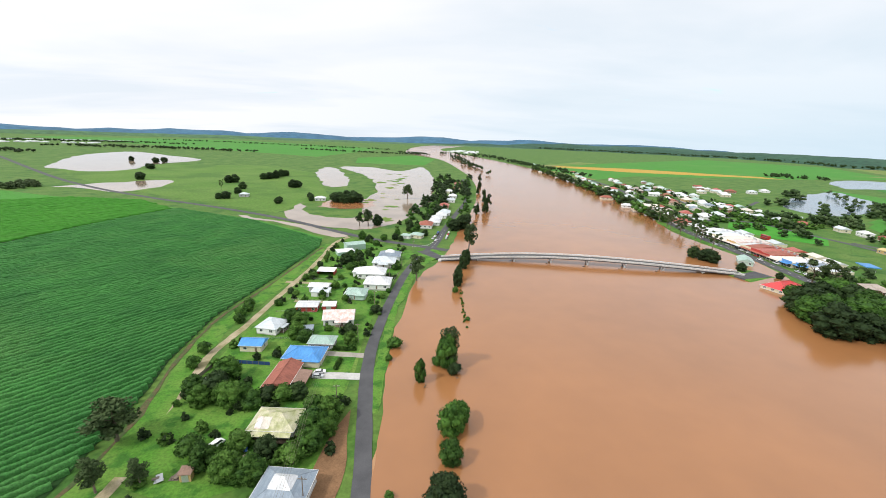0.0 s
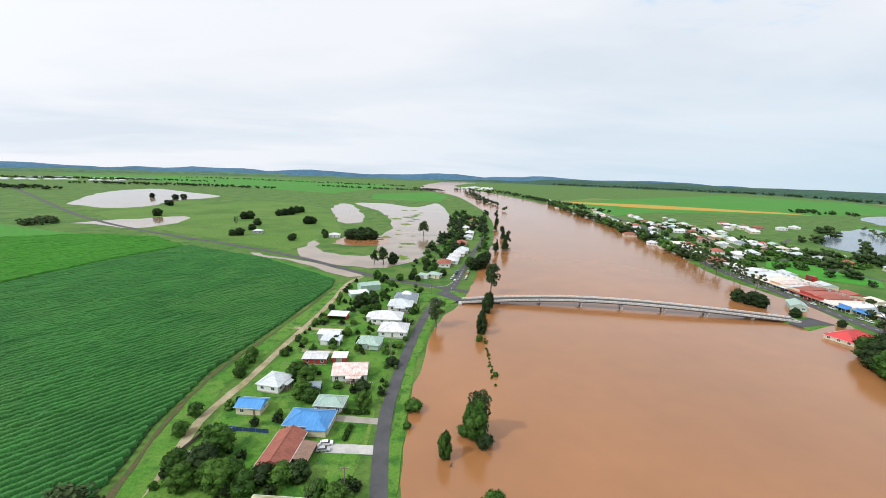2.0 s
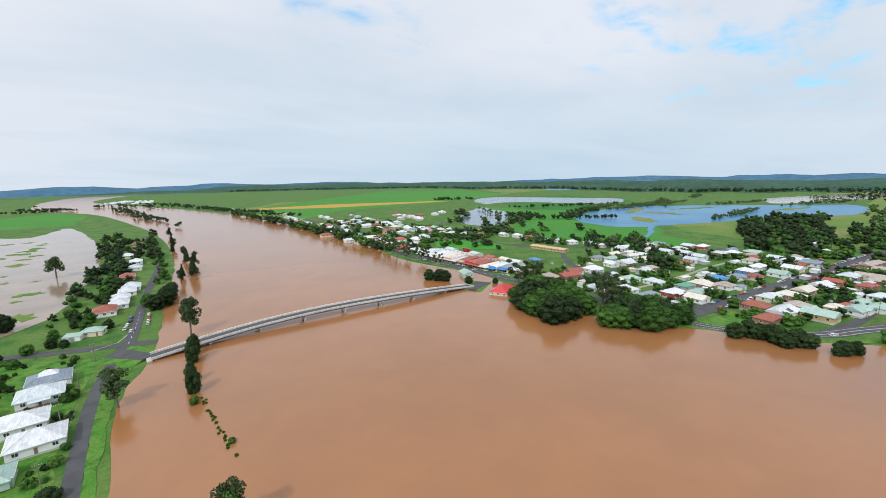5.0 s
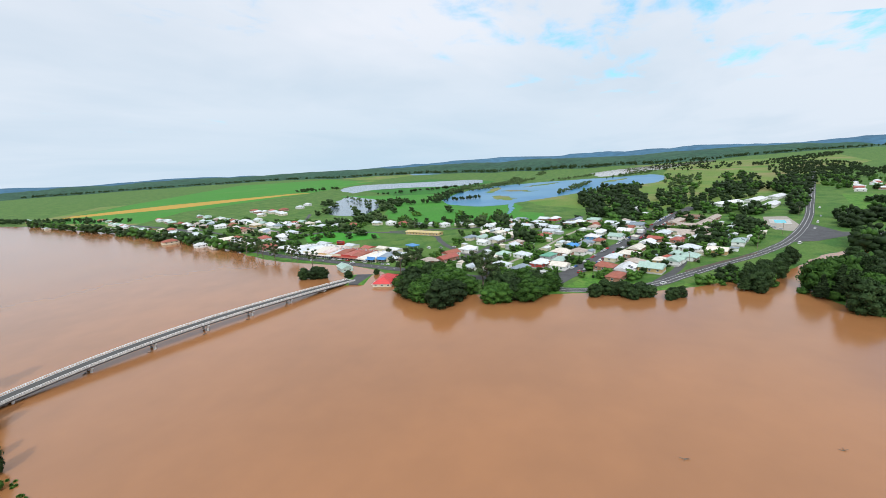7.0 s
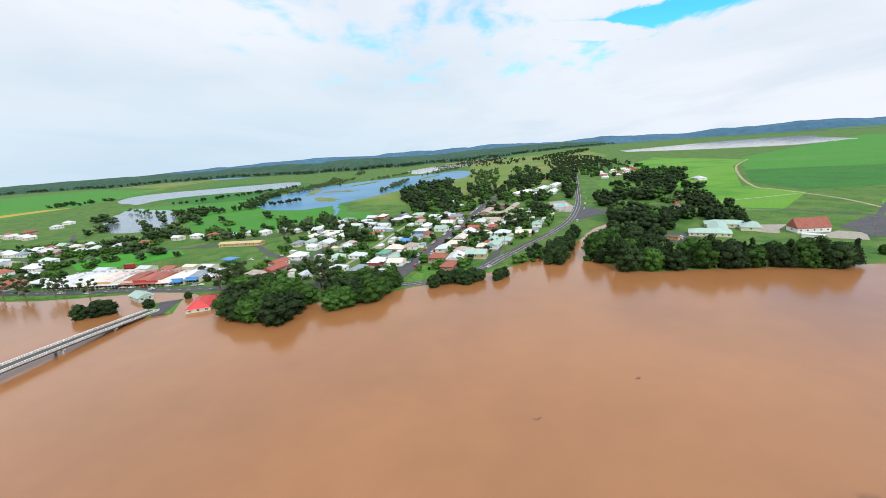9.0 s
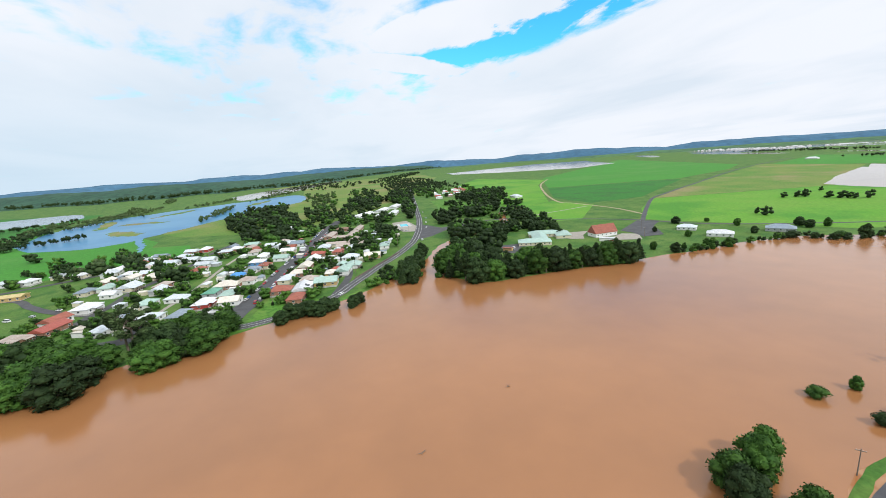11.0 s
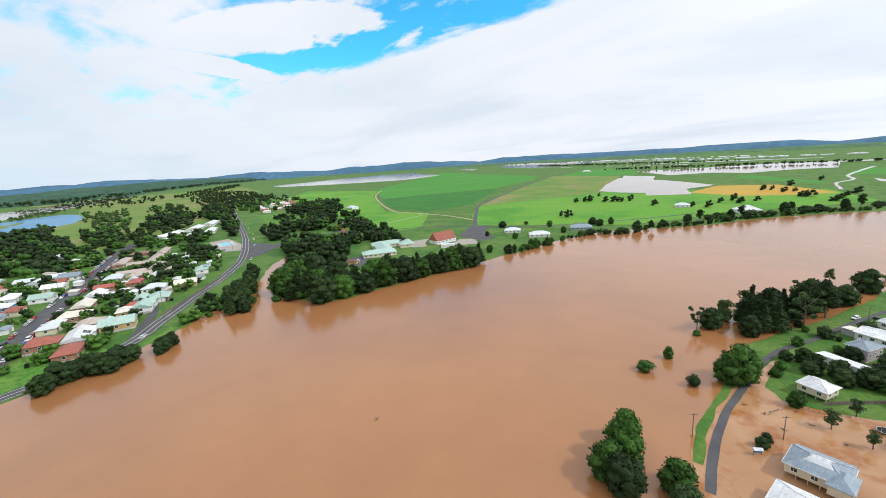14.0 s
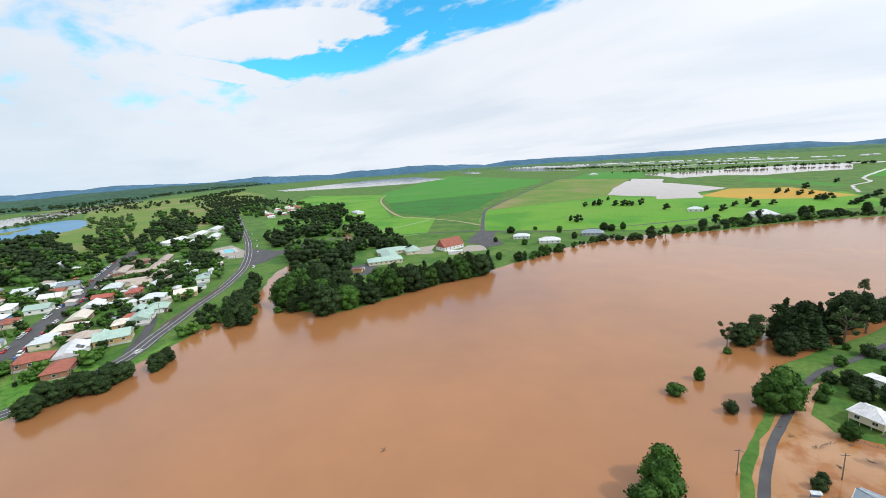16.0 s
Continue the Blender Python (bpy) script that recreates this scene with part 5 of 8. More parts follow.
        part("abutment", bm, CONCRETE, b)
    return b


build_bridge()


def ramp(name, a, b, z0, z1, w0, w1):
    """The made-up bank that carries the road up to the bridge."""
    a, b = Vector((*a, 0)), Vector((*b, 0))
    d = (b - a).normalized()
    s = Vector((-d.y, d.x, 0))
    for nm, mt, k, dz in (("bank", LAWN, 2.2, -0.05), ("road_surface", ASPHALT, 1.0, 0.02)):
        bm = bmesh.new()
        vs = [bm.verts.new(p) for p in (a + s * w0 / 2 * k, a - s * w0 / 2 * k, b - s * w1 / 2 * k, b + s * w1 / 2 * k)]
        hi = [bm.verts.new(p) for p in (a + s * w0 / 2 + Vector((0, 0, z0 + dz)), a - s * w0 / 2 + Vector((0, 0, z0 + dz)), b - s * w1 / 2 + Vector((0, 0, z1 + dz)), b + s * w1 / 2 + Vector((0, 0, z1 + dz)))]
        bm.faces.new(hi)
        for i in range(4):
            j = (i + 1) % 4
            bm.faces.new((vs[i], vs[j], hi[j], hi[i]))
        bmesh.ops.recalc_face_normals(bm, faces=bm.faces)
        if nm == "bank":
            ob = mesh_object(name, bm, mt)
            tagged(ob, "grassed approach bank of the bridge", "embankment", kind="structure")
        else:
            part(nm, bm, mt, ob)


ramp("bridge_approach", (-12, 289), (3, 267), 0.25, 1.33, 12, 8)
ramp("bridge_approach", (262, 262), (233, 250), 0.25, 1.33, 14, 8)

# ---- west bank houses ----
house(-37, 57, 0, 13, 12, "slate", "white", "white weatherboard house with a two-tone grey hip roof", raised=0.8, vent=True, porch="full")
house(-49, 81, 0, 14, 10.5, "moss", "white", "old timber house with a mossy patched iron roof", raised=1.2, porch="full", stumps=True)
def patched_roof():
    """Sheets of other colours laid over the old roof."""
    ob = [o for o in bpy.data.objects if o.get("label", "").startswith("old timber house with a mossy")][0]
    z1, rise = 1.2 + 2.8 + 0.2, 10.5 * 0.24
    for x0, x1, key, lb in ((-5.2, -3.2, "rust", "rust-streaked roof sheet"), (-3.1, -0.6, "cream", "cream roof sheet"), (-0.5, 1.6, "moss", "yellowed roof sheet")):
        bm = bmesh.new()
        for sy in (-1,):
            q = []
            for x, y in ((x0, -5.2), (x1, -5.2), (x1, -1.5), (x0, -1.5)):
                q.append((x, y, z1 + rise * (5.8 - abs(y)) / 5.8 + 0.04))
            lo = [bm.verts.new(p) for p in q]
            hi = [bm.verts.new((p[0], p[1], p[2] + 0.05)) for p in q]
            bm.faces.new(lo[::-1])
            bm.faces.new(hi)
            for i in range(4):
                j = (i + 1) % 4
                bm.faces.new((lo[i], lo[j], hi[j], hi[i]))
        part("roof_sheet", bm, ROOF[key], ob, lb)


patched_roof()
house(-57, 106, 90, 17, 9, "terracotta", "brick", "long brick house with a red tiled roof", raised=0.3, gable=True)
house(-54, 122, 0, 16, 10.5, "blue", "cream", "brick house with a bright blue iron roof", raised=0.3, wing=(4.5, -3.5, 6.5, 7))
house(-79, 129, 0, 9.5, 7, "blue", "cream", "small cream outbuilding with a blue roof", raised=0.2, gable=True)
house(-78, 146, 80, 11, 10, "grey", "white", "white cottage with a pyramid grey iron roof", raised=0.6, porch="half")
house(-50, 133, 0, 11, 7.5, "green", "grey", "low house with a pale green iron roof", raised=0.3)
house(-49, 158, 8, 15, 12, "rust", "white", "large white house with a rust-streaked iron roof", raised=0.5, gable=True, porch="half")
house(-69, 170, 5, 11, 8, "white", "red", "red-walled house with a flat white roof", raised=0.3, rise=0.7, gable=True)
shed(-58, 172, 5, 7, 6, "white", "red", "red shed with a white roof beside the house")
house(-47, 189, 0, 12, 10, "green", "green", "pale green house with a pale green roof", raised=0.6, wing=(3, -4, 5, 5))
house(-71, 197, 0, 10, 6, "white", "grey", "low grey building with a white roof", raised=0.2, gable=True, rise=0.9)
shed(-68, 190, 0, 9, 6, "grey", "white", "pale garage with a grey roof")
house(-37, 206, 0, 14, 12, "white", "white", "white house with a white hip roof", raised=0.8)
house(-44, 224, 0, 16, 12, "white", "white", "white house with a broad white hip roof", raised=0.8, wing=(-7, 0, 8, 7))
shed(-75, 226, 0, 10, 7, "white", "red", "open red shed with a white roof", open_front=True)
house(-39, 248, 0, 14, 12, "grey", "white", "white house with a pale grey roof and a front porch", raised=0.8, porch="half")
house(-37, 264, 0, 14, 12, "slate", "white", "white house with a dark grey roof", raised=0.8, vent=True)
shed(-70, 288, 30, 14, 9, "green", "green", "large green iron shed", high=4.2, gable=True)
shed(-74, 272, 30, 12, 7, "white", "green", "pale low shed next to the green shed", high=2.6)

# north of the junction
NORTH_ROW = [(-13, 378, 13, 10, "terracotta", "white"), (-4, 393, 12, 9, "white", "white"), (-2, 412, 11, 9, "white", "cream"), (4, 432, 12, 9, "white", "white"), (8, 450, 13, 10, "grey", "white"), (8, 500, 12, 9, "red", "brick"), (18, 548, 11, 9, "grey", "white"), (22, 590, 12, 9, "white", "white"), (16, 645, 12, 9, "white", "cream"), (30, 682, 12, 9, "red", "white"), (36, 763, 13, 9, "terracotta", "brick")]
for x, y, w, d, r, wl in NORTH_ROW:
    house(x, y, 85, w * 1.25, d * 1.25, r, wl, "%s house with a %s roof on the river road" % (wl if wl != "brick" else "red brick", {"terracotta": "terracotta tile", "grey": "grey iron", "white": "white iron", "red": "red"}[r]), group="houses on the upstream road")
shed(-30, 330, -20, 8, 6, "green", "white", "small white shed with a green roof")
house(-20, 332, -20, 10, 7, "green", "cream", "low cream house with a pale green roof", raised=0.3)
house(-170, 519, 15, 13, 9, "white", "white", "white farmhouse between flooded paddocks")


# ---- the town across the river ----
ROOF["gold"] = iron_sheet("yellow_iron", (0.62, 0.50, 0.22), (0.55, 0.42, 0.18))
ROOF["taupe"] = iron_sheet("taupe_tile", (0.47, 0.41, 0.36), (0.38, 0.31, 0.26), 0.8)
ROOF_WORD = {"taupe": "taupe tile", "white": "white iron", "grey": "grey iron", "slate": "blue-grey iron", "green": "pale green", "deepgreen": "dark green", "red": "dark red", "terracotta": "terracotta tile", "brown": "brown tile", "blue": "blue iron", "cream": "cream", "gold": "yellow iron", "moss": "mossy", "rust": "rusty"}
WALL_WORD = {"white": "white weatherboard", "cream": "cream weatherboard", "brick": "brown brick", "grey": "grey clad", "green": "green weatherboard", "red": "red clad", "ochre": "ochre brick", "pink": "mauve weatherboard", "blue": "blue clad"}
TOWN = [(x, y, 9) for x, y, *_ in NORTH_ROW]
_rng = random.Random(21)
BACK_STREET = [
    (468, 522, 72, 12, 8, "white", "white"),
    (481, 476, 72, 9, 8, "grey", "white"),
    (487, 420, 72, 12, 9, "grey", "cream"),
    (491, 397, 72, 12, 9, "white", "white"),
    (495, 375, 72, 12, 9, "terracotta", "brick"),
    (489, 345, 72, 13, 9, "green", "grey"),
    (497, 326, 72, 11, 9, "grey", "white"),
    (493, 304, 72, 12, 9, "white", "white"),
    (505, 284, 72, 12, 9, "grey", "cream"),
    (498, 264, 72, 12, 9, "white", "cream"),
    (500, 231, 72, 12, 10, "white", "white"),
    (414, 194, -18, 14, 11, "grey", "cream"),
    (447, 185, -18, 13, 10, "cream", "cream"),
    (400, 204, -18, 11, 9, "white", "white"),
    (364, 207, -18, 15, 12, "white", "white"),
    (388, 165, -18, 11, 9, "grey", "grey"),
    (508, 161, -18, 15, 9, "grey", "white"),
    (563, 154, -18, 14, 10, "white", "red"),
    (327, 213, -18, 18, 10, "red", "brick"),
    (355, 143, -18, 16, 9, "grey", "white"),
    (327, 120, -18, 15, 10, "white", "red"),
    (310, 133, -18, 15, 9, "slate", "cream"),
    (317, 153, -18, 14, 10, "grey", "white"),
    (374, 112, -18, 14, 10, "cream", "brick"),
]
MAIN_STREET = [
    (353, 118, -18, 13, 9, "deepgreen", "grey"),
    (370, 107, -18, 14, 10, "cream", "brick"),
    (399, 105, -18, 13, 9, "blue", "white"),
    (414, 92, -18, 13, 9, "slate", "white"),
    (442, 88, -18, 14, 10, "white", "blue"),
    (474, 83, -18, 16, 10, "white", "white"),
    (512, 66, -18, 14, 10, "grey", "white"),
    (533, 54, -18, 14, 9, "grey", "white"),
    (652, 46, -18, 13, 9, "white", "white"),
    (601, 36, -18, 11, 8, "white", "red"),
    (325, 65, -18, 14, 11, "terracotta", "brick"),
    (323, 50, -18, 20, 11, "white", "white"),
    (360, 61, -18, 15, 9, "grey", "cream"),
    (371, 49, -18, 15, 10, "cream", "brick"),
    (398, 43, -18, 16, 10, "cream", "brick"),
    (423, 34, -18, 16, 10, "white", "white"),
    (444, 26, -18, 12, 8, "red", "brick"),
    (474, 18, -18, 15, 9, "grey", "white"),
    (439, 7, -18, 12, 8, "red", "brick"),
    (329, 31, -18, 16, 12, "green", "ochre"),
    (354, 25, -18, 11, 7, "cream", "ochre"),
    (379, 12, -18, 10, 6, "green", "grey"),
    (367, 18, -18, 7, 6, "red", "brick"),
    (356, 14, -18, 14, 10, "green", "white"),
    (376, 2, -18, 14, 9, "green", "white"),
    (402, -22, -18, 14, 10, "cream", "ochre"),
    (440, -44, -18, 15, 9, "green", "white"),
]
UPSTREAM_TOWN = [
    (352, 747, 75, 12, 9, "red", "white"),
    (289, 630, 75, 14, 9, "terracotta", "cream"),
    (312, 636, 75, 12, 9, "cream", "white"),
    (366, 707, 75, 11, 9, "white", "white"),
    (290, 553, 75, 13, 9, "white", "white"),
    (291, 525, 75, 15, 10, "cream", "cream"),
    (326, 600, 75, 12, 9, "green", "white"),
    (319, 546, 75, 13, 9, "cream", "brick"),
    (321, 524, 75, 13, 9, "white", "cream"),
    (310, 479, 75, 14, 10, "white", "white"),
    (307, 444, 75, 13, 10, "terracotta", "brick"),
    (348, 504, 75, 12, 9, "red", "white"),
    (419, 677, 75, 11, 8, "terracotta", "brick"),
    (449, 688, 75, 12, 9, "white", "white"),
    (422, 620, 75, 14, 10, "cream", "ochre"),
    (431, 591, 75, 13, 9, "white", "white"),
    (398, 683, 75, 12, 9, "white", "white"),
    (364, 484, 75, 16, 10, "white", "white"),
    (390, 499, 75, 12, 9, "grey", "white"),
    (452, 562, 75, 9, 8, "red", "white"),
    (445, 570, 75, 10, 8, "white", "cream"),
    (669, 761, 75, 12, 9, "white", "white"),
    (588, 747, 75, 12, 9, "terracotta", "brick"),
    (572, 764, 75, 11, 8, "red", "white"),
    (520, 732, 75, 11, 8, "white", "cream"),
    (624, 737, 75, 11, 8, "grey", "white"),
    (339, 652, 75, 12, 8, "grey", "cream"),
    (320, 669, 75, 11, 8, "grey", "white"),
    (381, 588, 75, 12, 9, "brown", "cream"),
    (473, 682, 75, 11, 8, "grey", "white"),
]
for row, grp in ((BACK_STREET, "houses in the back streets"), (MAIN_STREET, "houses round the main street"), (UPSTREAM_TOWN, "houses upstream of the bridge")):
    for i, (x, y, a, w, d, r, wl) in enumerate(row):
        turn = a + (90 if i % 3 == 1 else 0) + _rng.uniform(-4, 4)
        big = 1.25 if row is UPSTREAM_TOWN else 1.0
        house(x, y, turn, w * big, d * big, r, wl, "%s house with a %s roof" % (WALL_WORD[wl], ROOF_WORD[r]), raised=_rng.choice((0.4, 0.6, 1.2)), gable=_rng.random() < 0.35, porch=_rng.choice(("", "half", "full", "")), wing=(w * 0.3, -d * 0.35, w * 0.4, d * 0.5) if _rng.random() < 0.3 else None, solar=_rng.random() < 0.15, group=grp, far=True)
        TOWN.append((x, y, max(w, d) * 0.6))
# infill of smaller houses and sheds between them
FILL = [(388, 128, "white"), (416, 118, "grey"), (430, 135, "white"), (344, 172, "cream"), (362, 185, "grey"), (400, 150, "green"), (436, 160, "white"), (470, 130, "grey"), (490, 105, "white"), (455, 45, "cream"), (490, 40, "white"), (410, 12, "white"), (460, 5, "grey"), (395, -10, "cream"), (425, -20, "white"), (452, -32, "grey"), (470, -60, "white"), (500, -75, "cream"), (520, -50, "grey")]
for x, y, r in FILL:
    shed(x, y, -18 + _rng.uniform(-5, 5), _rng.uniform(6, 10), _rng.uniform(5, 7), r, _rng.choice(("white", "cream", "grey")), "small %s-roofed shed behind a house" % ROOF_WORD[r], gable=_rng.random() < 0.6)
    TOWN.append((x, y, 5))


def free_spot(x, y, r):
    return all(math.hypot(x - a, y - b) > r + c for a, b, c in TOWN)


STREETS = [smooth_line(p, 6) for p in ([(271, 103), (297, 96), (315, 89), (353, 77), (400, 64), (454, 46), (530, 24), (626, -5), (700, -32)], [(330, 206), (378, 194), (445, 175), (544, 144), (600, 120)], [(330, 152), (406, 132), (500, 110)], [(283, 190), (274, 112), (268, 86), (295, 29), (318, 13), (398, -46), (470, -90)], [(386, 478), (429, 402), (434, 290), (380, 238), (352, 200)], [(304, 510), (335, 620), (370, 760)], [(345, 470), (372, 680), (400, 800)], [(402, 520), (432, 720)], [(300, 28), (342, 12), (390, 2)])]
def above_highway(x, y, gap=13):
    return y > float(np.interp(x, (270, 295, 318, 339, 365, 398, 434, 470, 538, 625), (64, 29, 13, -2, -20, -46, -70, -90, -119, -150))) + gap


STREET_XY = np.array([(p.x, p.y) for line in STREETS for p in line])


def off_street(x, y, gap):
    return np.hypot(STREET_XY[:, 0] - x, STREET_XY[:, 1] - y).min() > gap


made = [0, 0]
for i in range(1400):
    up = i < 700
    x, y = (_rng.uniform(306, 470), _rng.uniform(440, 800)) if up else (_rng.uniform(300, 560), _rng.uniform(-30, 235))
    if made[up] > (48 if up else 46) or not free_spot(x, y, 6.6) or not off_street(x, y, 14) or not above_highway(x, y):
        continue
    if (up and 345 < x < 450 and y < 480) or (not up and (x < 292 + abs(y - 90) * 0.12 or (x > 470 and y < 20))):
        continue
    made[up] += 1
    r, wl = _rng.choice(("white", "grey", "cream", "terracotta", "grey", "taupe", "green", "taupe", "slate", "grey")), _rng.choice(("white", "cream", "brick", "white"))
    house(x, y, (75 if up else -18) + _rng.choice((0, 90)) + _rng.uniform(-5, 5), _rng.uniform(11, 15), _rng.uniform(8.5, 11), r, wl, "%s house with a %s roof" % (WALL_WORD[wl], ROOF_WORD[r]), gable=_rng.random() < 0.4, porch=_rng.choice(("", "half")), group="town houses", far=True)
    TOWN.append((x, y, 7.01))
made = 0
for i in range(900):
    x, y = _rng.uniform(300, 560), _rng.uniform(-60, 235)
    if made > 46 or not free_spot(x, y, 3.6) or not off_street(x, y, 12) or not above_highway(x, y):
        continue
    made += 1
    r = _rng.choice(("white", "grey", "cream", "green", "slate", "red", "white"))
    shed(x, y, -18 + _rng.choice((0, 90)) + _rng.uniform(-5, 5), _rng.uniform(4, 8), _rng.uniform(3.5, 6), r, _rng.choice(("white", "cream", "grey")), "small %s-roofed shed behind a house" % ROOF_WORD[r], gable=_rng.random() < 0.6)
    TOWN.append((x, y, 3.5))
for k, (x0, y0, n, sp) in enumerate(((330, 780, 9, 26), (395, 760, 8, 28), (455, 745, 6, 26), (360, 940, 6, 40), (540, 690, 6, 24), (300, 1150, 8, 55), (900, -296, 7, 30), (920, -335, 6, 32), (960, -380, 6, 32), (1030, -430, 5, 34))):
    for i in range(n):
        x, y = x0 + _rng.uniform(-7, 7) + (i * sp * 0.2 if y0 > 0 else i * sp * 0.85), y0 + (i * sp if y0 > 0 else -i * sp * 0.3) + _rng.uniform(-6, 6)
        r, wl = _rng.choice(("white", "grey", "cream", "terracotta", "white", "red", "green", "white")), _rng.choice(("white", "cream", "brick"))
        if y0 > 0 and x < 300 and y < 1000:
            continue
        house(x, y, _rng.choice((75, -15)) + _rng.uniform(-5, 5), _rng.uniform(11, 14), _rng.uniform(8, 10), r, wl, "distant %s house with a %s roof" % (WALL_WORD[wl], ROOF_WORD[r]), gable=_rng.random() < 0.4, group="outlying houses", far=True)
        TOWN.append((x, y, 8))


def shop(x, y, w, d, high, roof, fascia, label, heading=-90, awning=True):
    s = new("shop")
    s.matrix_basis = pose(x, y, 0, 0, 0, heading)
    tagged(s, label, "shop", "row of shops on the river front")
    bm = bmesh.new()
    box(bm, -w / 2, -d / 2, 0, w / 2, d / 2, high)
    part("wall", bm, WALL["cream"], s)
    bm = bmesh.new()
    hip_roof(bm, w - 0.3, d - 1.0, high, d * 0.05, 0.0, gable=_rng.random() < 0.5)
    part("roof", bm, ROOF[roof], s)
    bm = bmesh.new()
    box(bm, -w / 2 - 0.02, -d / 2 - 0.2, high - 1.0, w / 2 + 0.02, -d / 2 + 0.15, high + 0.8)
    part("parapet", bm, WALL[fascia], s)
    bm = bmesh.new()
    box(bm, -w / 2 + 0.4, -d / 2 - 0.04, 0.5, w / 2 - 0.4, -d / 2 + 0.02, 2.5)
    part("shop_window", bm, GLASS, s)
    bm = bmesh.new()
    box(bm, -0.55, -d / 2 - 0.09, 0.05, 0.55, -d / 2 - 0.045, 2.3)
    part("door", bm, DOOR_PAINT, s)
    if awning:
        bm = bmesh.new()
        skillion(bm, w - 0.3, 3.2, 2.9, 0.35, 0, -d / 2 - 1.75, 0.0)
        part("awning", bm, ROOF[roof] if fascia != "blue" else ROOF["blue"], s)
        for k in range(4):
            px = -w / 2 + 0.5 + k * (w - 1.0) / 3
            bm = bmesh.new()
            tube(bm, (px, -d / 2 - 3.1, 0), (px, -d / 2 - 3.1, 2.95), 0.06, 0.06, 6)
            part("post", bm, FRAME_WHITE, s)
    for k in range(2):
        bm = bmesh.new()
        px, py = -w * 0.25 + k * w * 0.5, d * 0.2
        box(bm, px - 0.7, py - 0.5, high + d * 0.02, px + 0.7, py + 0.5, high + d * 0.05 + 0.7)
        part("roof_vent", bm, STEEL, s)
    TOWN.append((x, y, max(w, d) * 0.6))
    return s


SHOPS = [(317, 394, 13, 34, 3.9, "white", "white"), (320, 381, 13, 40, 3.5, "grey", "white"), (318, 370, 9, 36, 4.2, "white", "cream"), (319, 359, 13, 38, 3.6, "cream", "white"), (317, 347, 11, 34, 3.9, "rust", "ochre"), (315, 337, 9, 30, 3.4, "grey", "cream"), (316, 327, 11, 32, 4.1, "terracotta", "cream"), (314, 316, 11, 28, 4.3, "red", "red"), (315, 305, 11, 30, 3.8, "terracotta", "red"), (314, 294, 11, 28, 3.6, "cream", "white"), (316, 284, 9, 30, 4.2, "white", "blue"), (318, 274, 10, 26, 3.8, "slate", "blue"), (322, 264, 9, 20, 3.4, "grey", "white")]
for x, y, w, d, h, r, f in SHOPS:
    shop(x, y, w, d, h, r, f, "%s shop with an awning and a %s roof" % ({"white": "white", "ochre": "orange", "cream": "cream", "red": "red brick", "blue": "blue"}[f], ROOF_WORD[r]))
for x, y, w, d, r in ((347, 350, 13, 10, "grey"), (343, 322, 12, 10, "red"), (346, 304, 12, 9, "cream"), (344, 286, 12, 9, "white"), (346, 392, 14, 10, "grey")):
    shed(x, y, 80, w, d, r, "cream", "low %s-roofed store behind the shops" % ROOF_WORD[r], high=3.0, gable=True)
    TOWN.append((x, y, 8))


def canopy(x, y, heading, w, d, mat, label, high=4.2):
    c = new("canopy")
    c.matrix_basis = pose(x, y, 0, 0, 0, heading)
    tagged(c, label, "canopy")
    bm = bmesh.new()
    box(bm, -w / 2, -d / 2, high, w / 2, d / 2, high + 0.6)
    part("roof", bm, mat, c)
    for sx in (-1, 1):
        for sy in (-1, 1):
            bm = bmesh.new()
            tube(bm, (sx * w * 0.36, sy * d * 0.3, 0), (sx * w * 0.36, sy * d * 0.3, high + 0.02), 0.16, 0.16, 8)
            part("column", bm, STEEL, c)
    TOWN.append((x, y, w * 0.5))


canopy(308, 414, 80, 22, 12, ROOF["white"], "long white fuel station canopy on steel columns")
canopy(364, 277, 70, 13, 9, ROOF["blue"], "flat blue canopy beside the shops", 3.2)


def red_bus(x, y, heading):
    b = new("double_decker_bus")
    b.matrix_basis = pose(x, y, 0, 0, 0, heading)
    tagged(b, "red double-decker bus parked behind the shops", "bus")
    bm = bmesh.new()
    vs = box(bm, -4.8, -1.25, 0.45, 4.8, 1.25, 4.3)
    bmesh.ops.bevel(bm, geom=list(bm.edges), offset=0.15, segments=2, affect="EDGES")
    part("body", bm, CAR_PAINT["red"], b)
    for z in (1.5, 3.1):
        for sy in (-1, 1):
            bm = bmesh.new()
            box(bm, -4.4, sy * 1.26 - 0.01, z, 4.4, sy * 1.26 + 0.01, z + 0.75)
            part("window", bm, GLASS, b)
    for sx in (-3.0, 3.0):
        for sy in (-1, 1):
            bm = bmesh.new()
            tube(bm, (sx, sy * 0.95, 0.5), (sx, sy * 1.28, 0.5), 0.5, 0.5, 12)
            part("wheel", bm, TYRE, b)


red_bus(357, 376, 88)
